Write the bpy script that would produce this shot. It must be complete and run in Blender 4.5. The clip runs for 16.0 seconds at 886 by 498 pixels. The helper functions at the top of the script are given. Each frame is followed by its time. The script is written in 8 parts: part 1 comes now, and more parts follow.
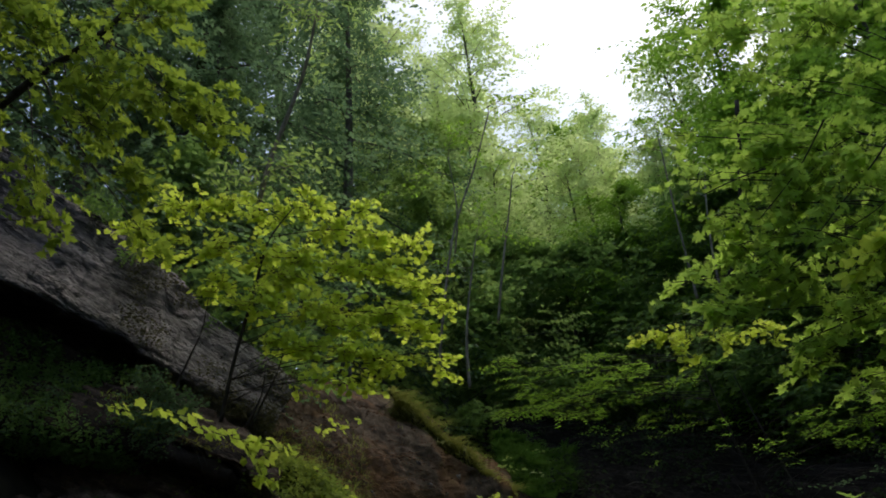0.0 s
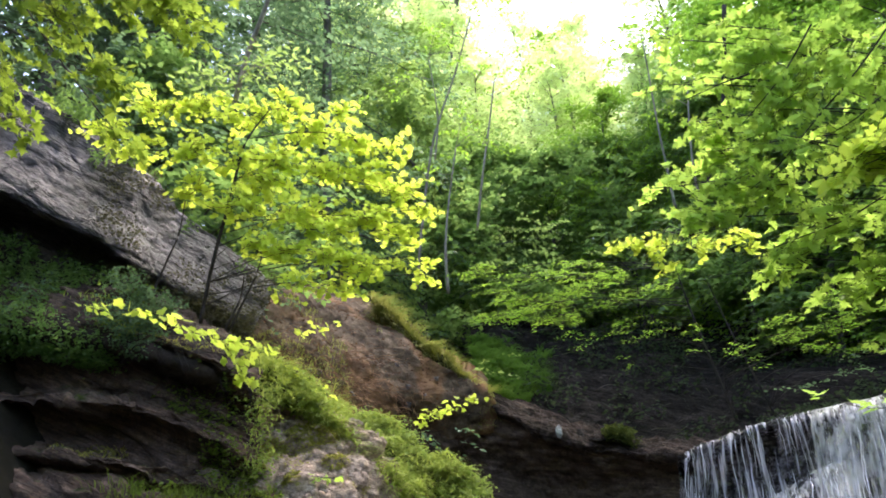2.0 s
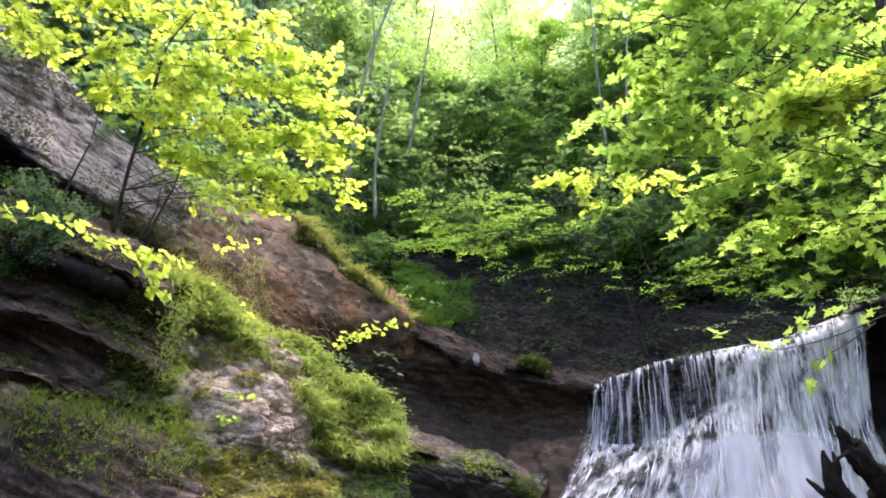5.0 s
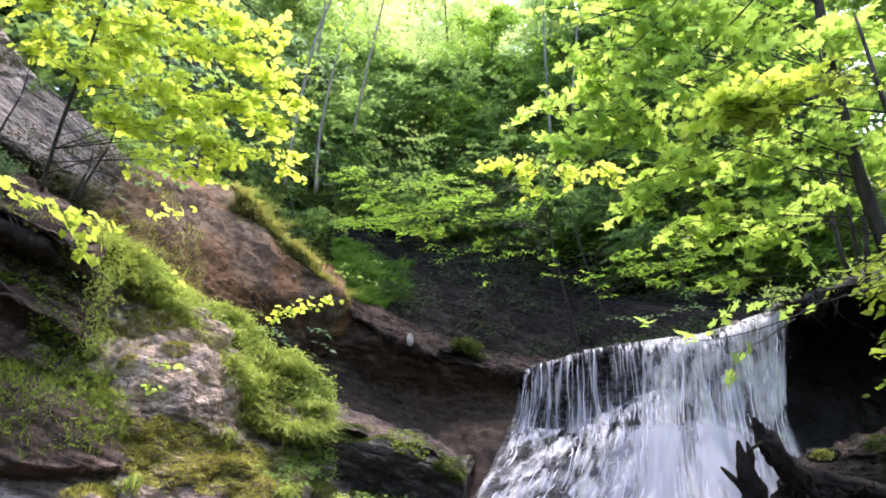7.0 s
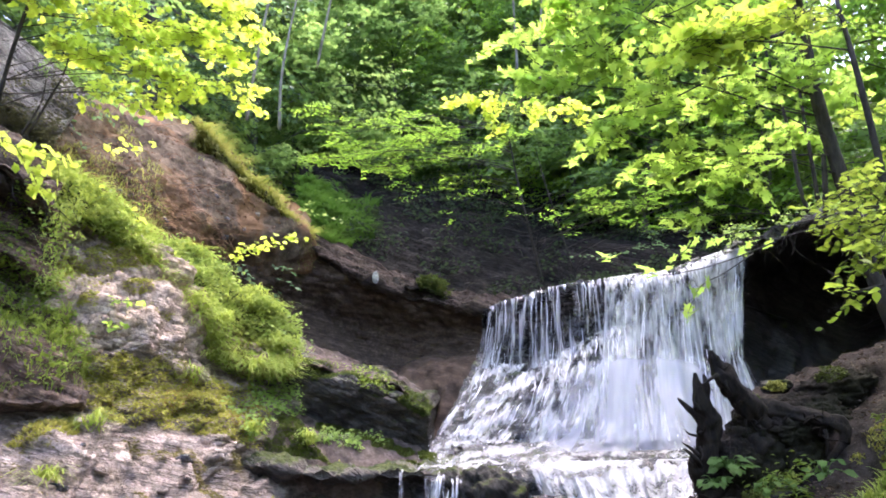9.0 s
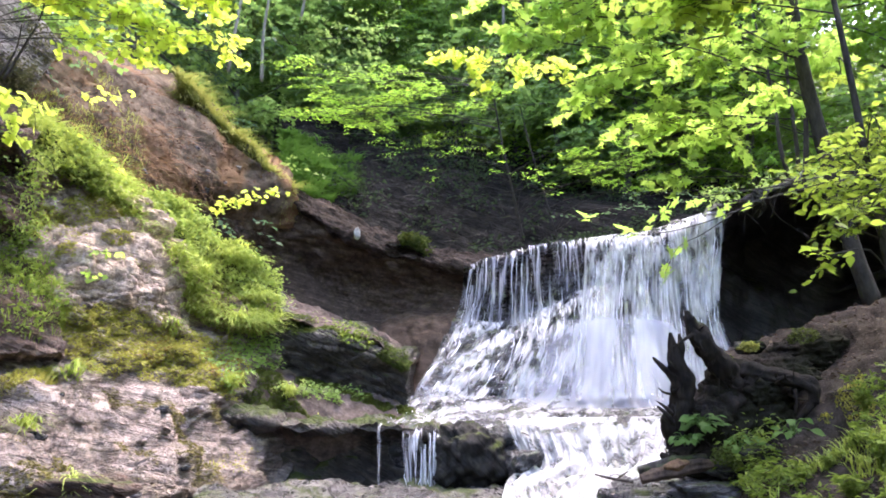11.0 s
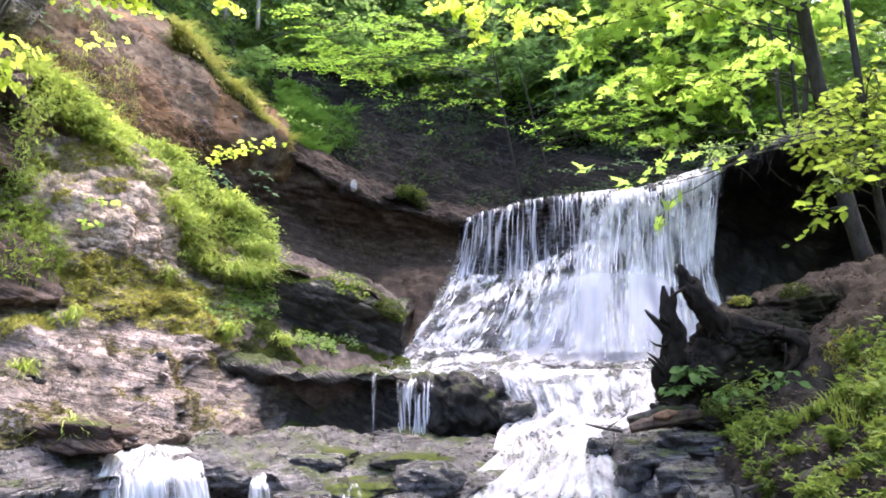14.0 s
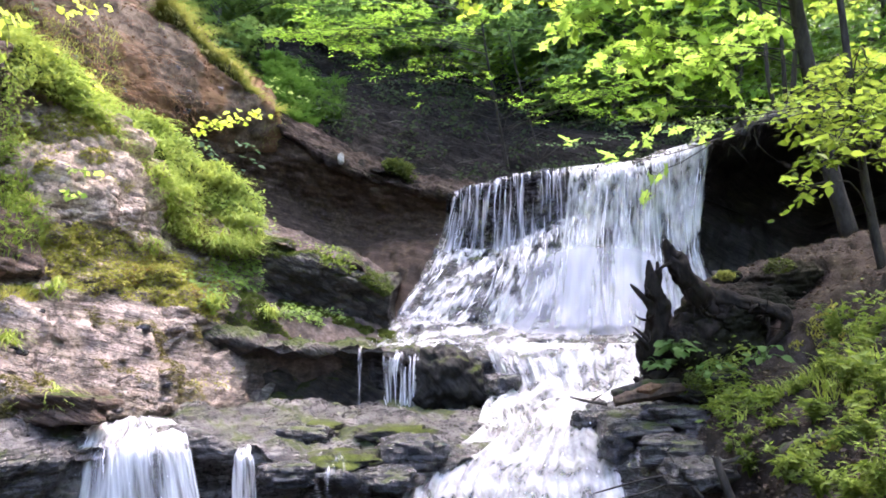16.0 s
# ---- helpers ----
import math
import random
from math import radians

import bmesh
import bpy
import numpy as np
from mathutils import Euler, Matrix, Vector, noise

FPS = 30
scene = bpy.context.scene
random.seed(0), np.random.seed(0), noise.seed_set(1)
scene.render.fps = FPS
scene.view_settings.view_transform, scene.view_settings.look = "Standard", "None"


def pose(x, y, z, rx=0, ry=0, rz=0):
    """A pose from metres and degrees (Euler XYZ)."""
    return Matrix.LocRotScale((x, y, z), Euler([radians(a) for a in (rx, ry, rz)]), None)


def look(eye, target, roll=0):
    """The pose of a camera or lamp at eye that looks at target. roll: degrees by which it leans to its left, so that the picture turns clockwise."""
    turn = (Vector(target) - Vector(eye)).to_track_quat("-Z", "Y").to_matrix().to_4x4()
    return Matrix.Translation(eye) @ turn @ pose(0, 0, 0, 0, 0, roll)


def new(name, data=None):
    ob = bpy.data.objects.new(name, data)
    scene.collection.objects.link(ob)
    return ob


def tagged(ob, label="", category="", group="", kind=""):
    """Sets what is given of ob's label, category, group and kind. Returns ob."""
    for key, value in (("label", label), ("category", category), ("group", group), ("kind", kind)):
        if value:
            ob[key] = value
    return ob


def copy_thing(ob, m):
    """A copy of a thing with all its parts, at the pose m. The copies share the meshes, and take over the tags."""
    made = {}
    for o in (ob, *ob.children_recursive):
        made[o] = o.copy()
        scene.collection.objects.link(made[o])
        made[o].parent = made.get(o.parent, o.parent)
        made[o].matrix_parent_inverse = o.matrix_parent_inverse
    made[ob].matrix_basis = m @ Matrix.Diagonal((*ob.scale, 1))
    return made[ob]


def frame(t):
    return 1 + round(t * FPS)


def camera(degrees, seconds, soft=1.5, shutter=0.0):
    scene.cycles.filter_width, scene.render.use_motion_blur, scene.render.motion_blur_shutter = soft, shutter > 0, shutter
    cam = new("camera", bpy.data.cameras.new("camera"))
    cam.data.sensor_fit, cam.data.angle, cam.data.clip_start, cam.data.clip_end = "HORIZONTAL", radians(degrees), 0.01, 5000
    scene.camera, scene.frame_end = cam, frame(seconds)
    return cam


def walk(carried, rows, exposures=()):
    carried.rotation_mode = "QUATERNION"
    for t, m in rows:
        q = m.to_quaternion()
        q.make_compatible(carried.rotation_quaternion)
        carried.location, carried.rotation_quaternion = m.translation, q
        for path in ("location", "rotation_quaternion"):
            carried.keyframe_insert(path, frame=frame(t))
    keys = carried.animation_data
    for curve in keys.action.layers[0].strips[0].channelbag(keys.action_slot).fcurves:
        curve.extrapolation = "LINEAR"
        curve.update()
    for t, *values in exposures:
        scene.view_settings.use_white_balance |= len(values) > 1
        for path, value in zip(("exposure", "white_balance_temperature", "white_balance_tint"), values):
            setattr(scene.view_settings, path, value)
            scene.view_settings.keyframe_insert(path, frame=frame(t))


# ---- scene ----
cam = camera(57.47, 16.0, soft=1.8)
PATH = [
    (0.0, pose(-0.076, -0.168, 1.666, 119.77, 4.32, 17.02)),
    (0.5, pose(-0.076, -0.132, 1.652, 117.68, 4.06, 16.09)),
    (1.0, pose(-0.080, -0.106, 1.660, 115.92, 4.10, 15.64)),
    (1.5, pose(-0.086, -0.133, 1.644, 114.25, 4.45, 15.55)),
    (2.0, pose(-0.085, -0.127, 1.635, 113.22, 4.45, 15.49)),
    (2.5, pose(-0.083, -0.127, 1.637, 111.72, 3.90, 15.31)),
    (3.0, pose(-0.063, -0.112, 1.633, 110.41, 3.48, 14.04)),
    (3.5, pose(-0.070, -0.118, 1.628, 109.91, 3.61, 13.19)),
    (4.0, pose(-0.055, -0.092, 1.623, 108.91, 3.36, 11.74)),
    (4.5, pose(-0.054, -0.095, 1.624, 108.23, 3.40, 10.55)),
    (5.0, pose(-0.038, -0.035, 1.635, 107.72, 2.96, 9.76)),
    (7.5, pose(-0.011, -0.016, 1.611, 105.46, 1.12, 3.83)),
    (8.0, pose(0.000, -0.006, 1.608, 104.24, 1.15, 3.23)),
    (8.5, pose(0.000, 0.000, 1.600, 102.95, 1.40, 2.97)),
    (9.0, pose(-0.006, 0.000, 1.594, 101.93, 1.74, 2.52)),
    (11.5, pose(0.016, -0.003, 1.574, 97.93, 0.84, 1.02)),
    (12.0, pose(0.021, 0.001, 1.560, 96.84, 0.78, 1.08)),
    (12.5, pose(0.014, 0.003, 1.558, 96.34, 0.59, 0.90)),
    (13.0, pose(0.022, -0.011, 1.553, 96.21, 0.75, 1.08)),
    (13.5, pose(0.029, -0.015, 1.552, 96.18, 0.40, 0.85)),
    (14.0, pose(0.019, -0.018, 1.549, 95.77, 0.26, 0.83)),
    (14.5, pose(0.018, -0.017, 1.545, 95.03, 0.40, 1.01)),
    (15.0, pose(0.012, -0.015, 1.542, 94.29, 0.48, 0.71)),
    (15.5, pose(0.024, -0.004, 1.541, 93.83, 0.39, 0.56)),
    (16.0, pose(0.038, 0.001, 1.541, 93.96, 0.00, -0.00)),
]
walk(cam, PATH, [(0.0, 0.52, 6600, 7), (0.5, 1.27, 6600, 7), (1.0, 1.97, 6600, 7), (1.5, 2.59, 6550, 11), (2.0, 2.82, 6500, 15), (3.0, 3.13, 6330, 24), (5.0, 3.26, 6330, 24), (7.5, 3.38, 6330, 24), (9.0, 3.70, 6230, 24), (12.0, 3.82, 6230, 24), (16.0, 3.82, 6230, 24)])

# ---- sky and sun ----
world = bpy.data.worlds.new("sky")
scene.world = world
world.use_nodes = True
sky = world.node_tree.nodes.new("ShaderNodeTexSky")
sky.sky_type = "NISHITA"
sky.sun_disc = False
sky.sun_elevation, sky.sun_rotation = radians(64), radians(31)
sky.air_density, sky.dust_density, sky.ozone_density = 1.0, 3.0, 0.7
back = world.node_tree.nodes["Background"]
world.node_tree.links.new(sky.outputs[0], back.inputs[0])
back.inputs[1].default_value = 0.15
sun = new("sun", bpy.data.lights.new("sun", "SUN"))
sun.data.energy, sun.data.angle, sun.data.color = 0.55, radians(45), (1.0, 0.95, 0.87)
sun.matrix_world = look((6, 16, 24), (0, 6, 0))


# ---- small tools ----
def hash3(i, j, k, seed):
    h = (i * 374761393 + j * 668265263 + k * 2147483647 + seed * 974711) & 0xFFFFFFFF
    h = ((h ^ (h >> 13)) * 1274126177) & 0xFFFFFFFF
    return ((h ^ (h >> 16)) & 0xFFFF) / 65535.0


def vnoise(p, seed=0):
    """Smooth value noise from -1 to 1 at an array of points."""
    f = np.floor(p)
    i = f.astype(np.int64)
    u = p - f
    u = u * u * (3 - 2 * u)
    out = 0
    for a in (0, 1):
        for b in (0, 1):
            for c in (0, 1):
                w = (u[..., 0] if a else 1 - u[..., 0]) * (u[..., 1] if b else 1 - u[..., 1]) * (u[..., 2] if c else 1 - u[..., 2])
                out = out + w * hash3(i[..., 0] + a, i[..., 1] + b, i[..., 2] + c, seed)
    return out * 2 - 1


def fbm(p, octaves=4, seed=0):
    out, amp = 0, 1.0
    for o in range(octaves):
        out = out + amp * vnoise(p * 2.03 ** o + o * 17.3, seed + o)
        amp *= 0.5
    return out


def smooth(a, b, x):
    x = np.clip((x - a) / (b - a), 0, 1)
    return x * x * (3 - 2 * x)


def spline(c, n):
    """Catmull-Rom along axis 0, n points."""
    c = np.asarray(c, float)
    t = np.linspace(0, len(c) - 1, n)
    i = np.minimum(t.astype(int), len(c) - 2)
    u = (t - i).reshape((-1,) + (1,) * (c.ndim - 1))
    g = lambda k: c[np.clip(k, 0, len(c) - 1)]
    a, b, d, e = g(i - 1), g(i), g(i + 1), g(i + 2)
    return 0.5 * (2 * b + (d - a) * u + (2 * a - 5 * b + 4 * d - e) * u ** 2 + (3 * b - a - 3 * d + e) * u ** 3)


def mesh_of(name, verts, faces, mat, shade=True, uv=None, rim=None):
    """A mesh from arrays: faces is an (n, k) array, or a list of them."""
    me = bpy.data.meshes.new(name)
    groups = faces if isinstance(faces, list) else [faces]
    groups = [np.asarray(g, np.int32) for g in groups if len(g)]
    loops = np.concatenate([g.ravel() for g in groups])
    sizes = np.concatenate([np.full(len(g), g.shape[1], np.int32) for g in groups])
    me.vertices.add(len(verts))
    me.vertices.foreach_set("co", np.asarray(verts, np.float32).ravel())
    me.loops.add(len(loops))
    me.loops.foreach_set("vertex_index", loops)
    me.polygons.add(len(sizes))
    me.polygons.foreach_set("loop_start", np.r_[0, np.cumsum(sizes)[:-1]].astype(np.int32))
    me.polygons.foreach_set("loop_total", sizes)
    if uv is not None:
        layer = me.uv_layers.new(name="flow")
        layer.data.foreach_set("uv", np.asarray(uv, np.float32)[loops].ravel())
    if rim is not None:
        layer = me.uv_layers.new(name="rim")
        layer.data.foreach_set("uv", np.asarray(rim, np.float32)[loops].ravel())
    me.update(calc_edges=True)
    if shade:
        me.polygons.foreach_set("use_smooth", np.ones(len(sizes), bool))
    me.validate()
    me.materials.append(mat)
    return me


def thing(name, data, label, category, group="", kind=""):
    return tagged(new(name, data), label, category, group, kind)


def part(name, data, parent, label=""):
    ob = new(name, data)
    ob.parent = parent
    return tagged(ob, label)


def grid_faces(nu, nv):
    a = np.arange(nu * nv).reshape(nu, nv)
    return np.stack([a[:-1, :-1], a[1:, :-1], a[1:, 1:], a[:-1, 1:]], -1).reshape(-1, 4)


def grid_normals(g):
    n = np.cross(np.gradient(g, axis=0), np.gradient(g, axis=1))
    n /= np.linalg.norm(n, axis=2, keepdims=True) + 1e-9
    eye = np.array([0, 0, 1.6])
    if ((eye - g) * n).sum() < 0:
        n = -n
    return n


def loft(rows, nu, nv):
    return spline(spline(np.array(rows, float), nu).swapaxes(0, 1), nv).swapaxes(0, 1)


def rock_grid(rows, nu, nv, amp=0.12, scale=1.2, layer=0.16, step=0.08, dip=(0.5, 0.1, 0.85), seed=1, block=2.2, chip=0.03):
    """A lofted face of bedded rock: broad swells, broken layers whose blocks stand out by turns, cracks and pits."""
    g = loft(rows, nu, nv)
    n = grid_normals(g)
    d = amp * fbm(g * scale, 4, seed)
    if step:
        b = np.array(dip) / np.linalg.norm(dip)
        t1 = np.cross(b, (0, 1, 0))
        t1 /= np.linalg.norm(t1)
        t2 = np.cross(b, t1)
        w = g + 0.05 * np.stack([fbm(g * 2.1, 3, seed + 5), fbm(g * 2.1 + 9, 3, seed + 6), fbm(g * 2.1 + 19, 3, seed + 7)], -1)
        for size, part_of in ((1.0, 1.0), (0.36, 0.5)):
            s = (w @ b) / (layer * size) + 0.5 * vnoise(g * 0.8, seed + 8)
            k = np.floor(s).astype(np.int64)
            off = hash3(k, k * 0 + 3, k * 0 + 7, seed) * 7
            f = block / size ** 0.7
            i1 = np.floor((w @ t1) * f + off).astype(np.int64)
            i2 = np.floor((w @ t2) * f + off * 1.7).astype(np.int64)
            r = 0.55 * hash3(k, k * 0 + 3, k * 0 + 7, seed + 1) + 0.45 * hash3(k, i1, i2, seed + 2)
            u = s - np.floor(s)
            patch = 0.55 + 0.45 * vnoise(g * 0.9 * size ** -0.5, seed + 9)
            d = d + part_of * step * patch * ((r - 0.5) * 2 - 0.5 * np.exp(-(np.minimum(u, 1 - u) / 0.07) ** 2))
    d = d + 0.35 * amp * fbm(g * 5, 4, seed + 21) + 0.12 * amp * fbm(g * 17, 3, seed + 23)
    if chip:
        q = fbm(g * np.array([3.4, 3.4, 5.5]), 4, seed + 41) * 3.2
        d = d + chip * (np.floor(q) + smooth(0.75, 1.0, q - np.floor(q))) * 0.5
        q = fbm(g * np.array([9, 9, 13.0]), 3, seed + 43) * 2.4
        d = d + 0.4 * chip * (np.floor(q) + smooth(0.6, 1.0, q - np.floor(q))) * 0.5
    cr = np.abs(vnoise(g * np.array([1.9, 1.9, 1.0]) + 0.4 * fbm(g * 3, 2, seed + 6)[..., None], seed + 31))
    d = d - 0.35 * amp * np.exp(-(cr / 0.035) ** 2)
    return g + n * d[..., None]


def solid_sheet(name, g, mat, away=(0, 1.2, -0.3)):
    """A mesh of a face with its body behind it: sides and a back."""
    nu, nv = g.shape[:2]
    verts = g.reshape(-1, 3)
    idx = np.arange(nu * nv).reshape(nu, nv)
    ring = np.concatenate([idx[0, :-1], idx[:-1, -1], idx[-1, :0:-1], idx[:0:-1, 0]])
    behind = verts[ring] + np.array(away)
    m = len(ring)
    b = np.arange(m) + nu * nv
    side = np.stack([ring, np.roll(ring, -1), np.roll(b, -1), b], -1)
    mid = behind.mean(0)
    cap = np.stack([b, np.roll(b, -1), np.full(m, nu * nv + m)], -1)
    return mesh_of(name, np.concatenate([verts, behind, mid[None]]), [grid_faces(nu, nv), side, cap], mat)


def tube_arrays(pts, radii, seg=8, n=None, rough=0.0, seed=0, cap=True):
    n = n or max(4, len(pts) * 4)
    c = spline(np.array(pts, float), n)
    r = spline(np.array(radii, float)[:, None], n)[:, 0]
    t = np.gradient(c, axis=0)
    t /= np.linalg.norm(t, axis=1, keepdims=True) + 1e-9
    ref = np.where(np.abs(t[:, 2:3]) < 0.85, np.array([[0, 0, 1.0]]), np.array([[1.0, 0, 0]]))
    a = np.cross(t, ref)
    a /= np.linalg.norm(a, axis=1, keepdims=True) + 1e-9
    b = np.cross(t, a)
    ang = np.linspace(0, 2 * np.pi, seg, endpoint=False)
    ringv = np.cos(ang)[None, :, None] * a[:, None] + np.sin(ang)[None, :, None] * b[:, None]
    rr = r[:, None] * np.ones(seg)
    if rough:
        q = c[:, None] + ringv * r[:, None, None]
        along = np.linspace(0, np.linalg.norm(np.diff(c, axis=0), axis=1).sum(), n)[:, None] + 0 * ang[None]
        w = np.stack([np.cos(ang)[None] * 1.6 + 0 * along, np.sin(ang)[None] * 1.6 + 0 * along, along * 4], -1)
        rr = rr * (1 + 0.75 * rough * fbm(q * 11, 4, seed) + 0.8 * rough * fbm(w * np.array([1.9, 1.9, 1.2]) + seed, 4, seed + 3))
    v = (c[:, None] + ringv * rr[..., None]).reshape(-1, 3)
    i = np.arange(n * seg).reshape(n, seg)
    f = np.stack([i[:-1], np.roll(i[:-1], -1, 1), np.roll(i[1:], -1, 1), i[1:]], -1).reshape(-1, 4)
    tri = np.zeros((0, 3), int)
    if cap:
        v = np.concatenate([v, c[:1], c[-1:]])
        e = len(v)
        lo = np.stack([np.roll(i[0], -1), i[0], np.full(seg, e - 2)], -1)
        hi = np.stack([i[-1], np.roll(i[-1], -1), np.full(seg, e - 1)], -1)
        tri = np.concatenate([lo, hi])
    return v, f, tri


def join(parts):
    """Joins (verts, quads, tris) triples."""
    vs, qs, ts, k = [], [], [], 0
    for v, q, t in parts:
        vs.append(v), qs.append(q + k), ts.append(t + k)
        k += len(v)
    return np.concatenate(vs), [np.concatenate(qs), np.concatenate(ts)]


# leaf shapes: a midrib along y, folded a little along it
def maple_leaf():
    half = [(0.14, -0.08), (0.40, -0.16), (0.53, 0.04), (0.45, 0.16), (0.64, 0.34), (0.52, 0.50), (0.36, 0.52), (0.30, 0.74), (0.12, 0.84)]
    out = [(0, 0, 0)] + [(x, y, 0.12 * x) for x, y in half] + [(0, 0.95, -0.06)] + [(-x, y, 0.12 * x) for x, y in half[::-1]]
    v = np.array(out + [(0, 0.3, 0.0)])
    m = len(out)
    f = np.array([(i, (i + 1) % m, m) for i in range(m)])
    return v, f


def lobed_leaf():
    half = [(0.10, -0.07), (0.36, -0.22), (0.46, -0.08), (0.30, 0.10), (0.66, 0.22), (0.68, 0.36), (0.30, 0.36), (0.34, 0.62), (0.17, 0.64), (0.10, 0.84)]
    out = [(0, 0, 0)] + [(x, y, 0.16 * x) for x, y in half] + [(0, 1.0, -0.1)] + [(-x, y, 0.16 * x) for x, y in half[::-1]]
    m = len(out)
    return np.array(out + [(0, 0.3, 0.0)]), np.array([(i, (i + 1) % m, m) for i in range(m)])


def oval_leaf():
    v = np.array([(0, 0, 0), (0.24, 0.28, 0.06), (0.27, 0.55, 0.06), (0, 1.0, -0.08), (-0.27, 0.55, 0.06), (-0.24, 0.28, 0.06), (0, 0.45, 0.0)])
    return v, np.array([(i, (i + 1) % 6, 6) for i in range(6)])


def diamond_leaf():
    v = np.array([(0, 0, 0), (0.33, 0.45, 0.08), (0, 1.0, 0), (-0.33, 0.45, 0.08)])
    return v, np.array([(0, 1, 2), (0, 2, 3)])


MAPLE, LOBED, OVAL, DIAMOND = maple_leaf(), lobed_leaf(), oval_leaf(), diamond_leaf()
LANCE = (OVAL[0] * np.array([0.6, 1, 1]), OVAL[1])


def leaf_arrays(shape, place, size, tilt=0.35, rng=None, outward=None, droop=0.25):
    """Leaves at the places given, faces mostly upward, tips outward and drooping."""
    v, f = shape
    n = len(place)
    ang = rng.uniform(0, 2 * np.pi, n)
    tip = np.stack([np.cos(ang), np.sin(ang), rng.normal(-droop, 0.25, n)], -1)
    if outward is not None:
        tip = tip * 0.7 + outward
    tip /= np.linalg.norm(tip, axis=1, keepdims=True)
    up = np.array([0, 0, 1.0]) + rng.normal(0, tilt, (n, 3))
    side = np.cross(tip, up)
    side /= np.linalg.norm(side, axis=1, keepdims=True) + 1e-9
    up = np.cross(side, tip)
    s = size * rng.uniform(0.6, 1.2, n)
    w = v[None] * s[:, None, None]
    verts = place[:, None] + w[..., :1] * side[:, None] + w[..., 1:2] * tip[:, None] + w[..., 2:] * up[:, None]
    faces = (f[None] + (np.arange(n) * len(v))[:, None, None]).reshape(-1, 3)
    return verts.reshape(-1, 3), faces


def leaf_mesh(name, shape, place, size, mat, rng, **k):
    v, f = leaf_arrays(shape, place, size, rng=rng, **k)
    return mesh_of(name, v, f, mat, shade=False)


def blades(name, base, normal, length, mat, rng, lean=0.5, width=0.006, fall=0.5):
    """Curved grass blades, a tapering ribbon each."""
    n = len(base)
    ang = rng.uniform(0, 2 * np.pi, n)
    out = np.stack([np.cos(ang), np.sin(ang), np.zeros(n)], -1) * lean + normal * 0.35
    ln = length * rng.uniform(0.5, 1.25, n)[:, None]
    s = np.cross(out, np.array([0, 0, 1.0]))
    s /= np.linalg.norm(s, axis=1, keepdims=True) + 1e-9
    vs = []
    for k, t in enumerate((0, 0.35, 0.7, 1.0)):
        c = base + ln * (np.array([0, 0, 1.0]) * (t * 0.9 - fall * t * t) + out * t * (0.4 + 0.7 * t))
        w = width * (1, 0.9, 0.6, 0.06)[k]
        vs += [c - s * w, c + s * w]
    v = np.stack(vs, 1)
    f = np.array([(0, 1, 3, 2), (2, 3, 5, 4), (4, 5, 7, 6)])
    faces = (f[None] + (np.arange(n) * 8)[:, None, None]).reshape(-1, 4)
    return mesh_of(name, v.reshape(-1, 3), faces, mat, shade=False)


def scatter(g, n, rng, u=(0, 1), v=(0, 1)):
    """Random places on a grid, with normals."""
    nr = grid_normals(g)
    a = rng.uniform(u[0], u[1], n) * (g.shape[0] - 1)
    b = rng.uniform(v[0], v[1], n) * (g.shape[1] - 1)
    i, j = np.minimum(a.astype(int), g.shape[0] - 2), np.minimum(b.astype(int), g.shape[1] - 2)
    a, b = (a - i)[:, None], (b - j)[:, None]
    p = g[i, j] * (1 - a) * (1 - b) + g[i + 1, j] * a * (1 - b) + g[i, j + 1] * (1 - a) * b + g[i + 1, j + 1] * a * b
    return p, nr[i, j]


def patchy(p, n, scale, level, seed=0):
    """Keeps the places in uneven patches."""
    k = fbm(p * scale, 3, seed) > level
    return p[k], n[k]


# ---- materials ----
def node_mat(name):
    m = bpy.data.materials.new(name)
    m.use_nodes = True
    t = m.node_tree
    return m, t.nodes, t.links, t.nodes["Principled BSDF"]


def noise_node(nodes, links, scale, detail=6, rough=0.6, stretch=None, turn=None):
    co = nodes.new("ShaderNodeTexCoord")
    tex = nodes.new("ShaderNodeTexNoise")
    tex.inputs["Scale"].default_value, tex.inputs["Detail"].default_value, tex.inputs["Roughness"].default_value = scale, detail, rough
    src = co.outputs["Object"]
    if stretch:
        mp = nodes.new("ShaderNodeMapping")
        mp.vector_type = "TEXTURE"
        mp.inputs["Scale"].default_value = [1 / k for k in stretch]
        if turn:
            mp.inputs["Rotation"].default_value = [radians(a) for a in turn]
        links.new(src, mp.inputs[0])
        src = mp.outputs[0]
    links.new(src, tex.inputs["Vector"])
    return tex.outputs["Fac"]


def ramp(nodes, links, fac, stops):
    r = nodes.new("ShaderNodeValToRGB")
    e = r.color_ramp.elements
    while len(e) < len(stops):
        e.new(0.5)
    for k, (p, c) in zip(e, stops):
        k.position, k.color = p, (*c, 1) if len(c) == 3 else c
    links.new(fac, r.inputs[0])
    return r.outputs[0]


def mix(nodes, links, fac, a, b, mode="MIX"):
    m = nodes.new("ShaderNodeMix")
    m.data_type, m.blend_type = "RGBA", mode
    for sock, val in ((m.inputs[0], fac), (m.inputs[6], a), (m.inputs[7], b)):
        if hasattr(val, "is_linked"):
            links.new(val, sock)
        else:
            sock.default_value = val if isinstance(val, float) else (*val, 1)
    return m.outputs[2]


def math_node(nodes, links, op, a, b=0.0):
    m = nodes.new("ShaderNodeMath")
    m.operation, m.use_clamp = op, True
    for sock, val in ((m.inputs[0], a), (m.inputs[1], b)):
        if hasattr(val, "is_linked"):
            links.new(val, sock)
        else:
            sock.default_value = val
    return m.outputs[0]


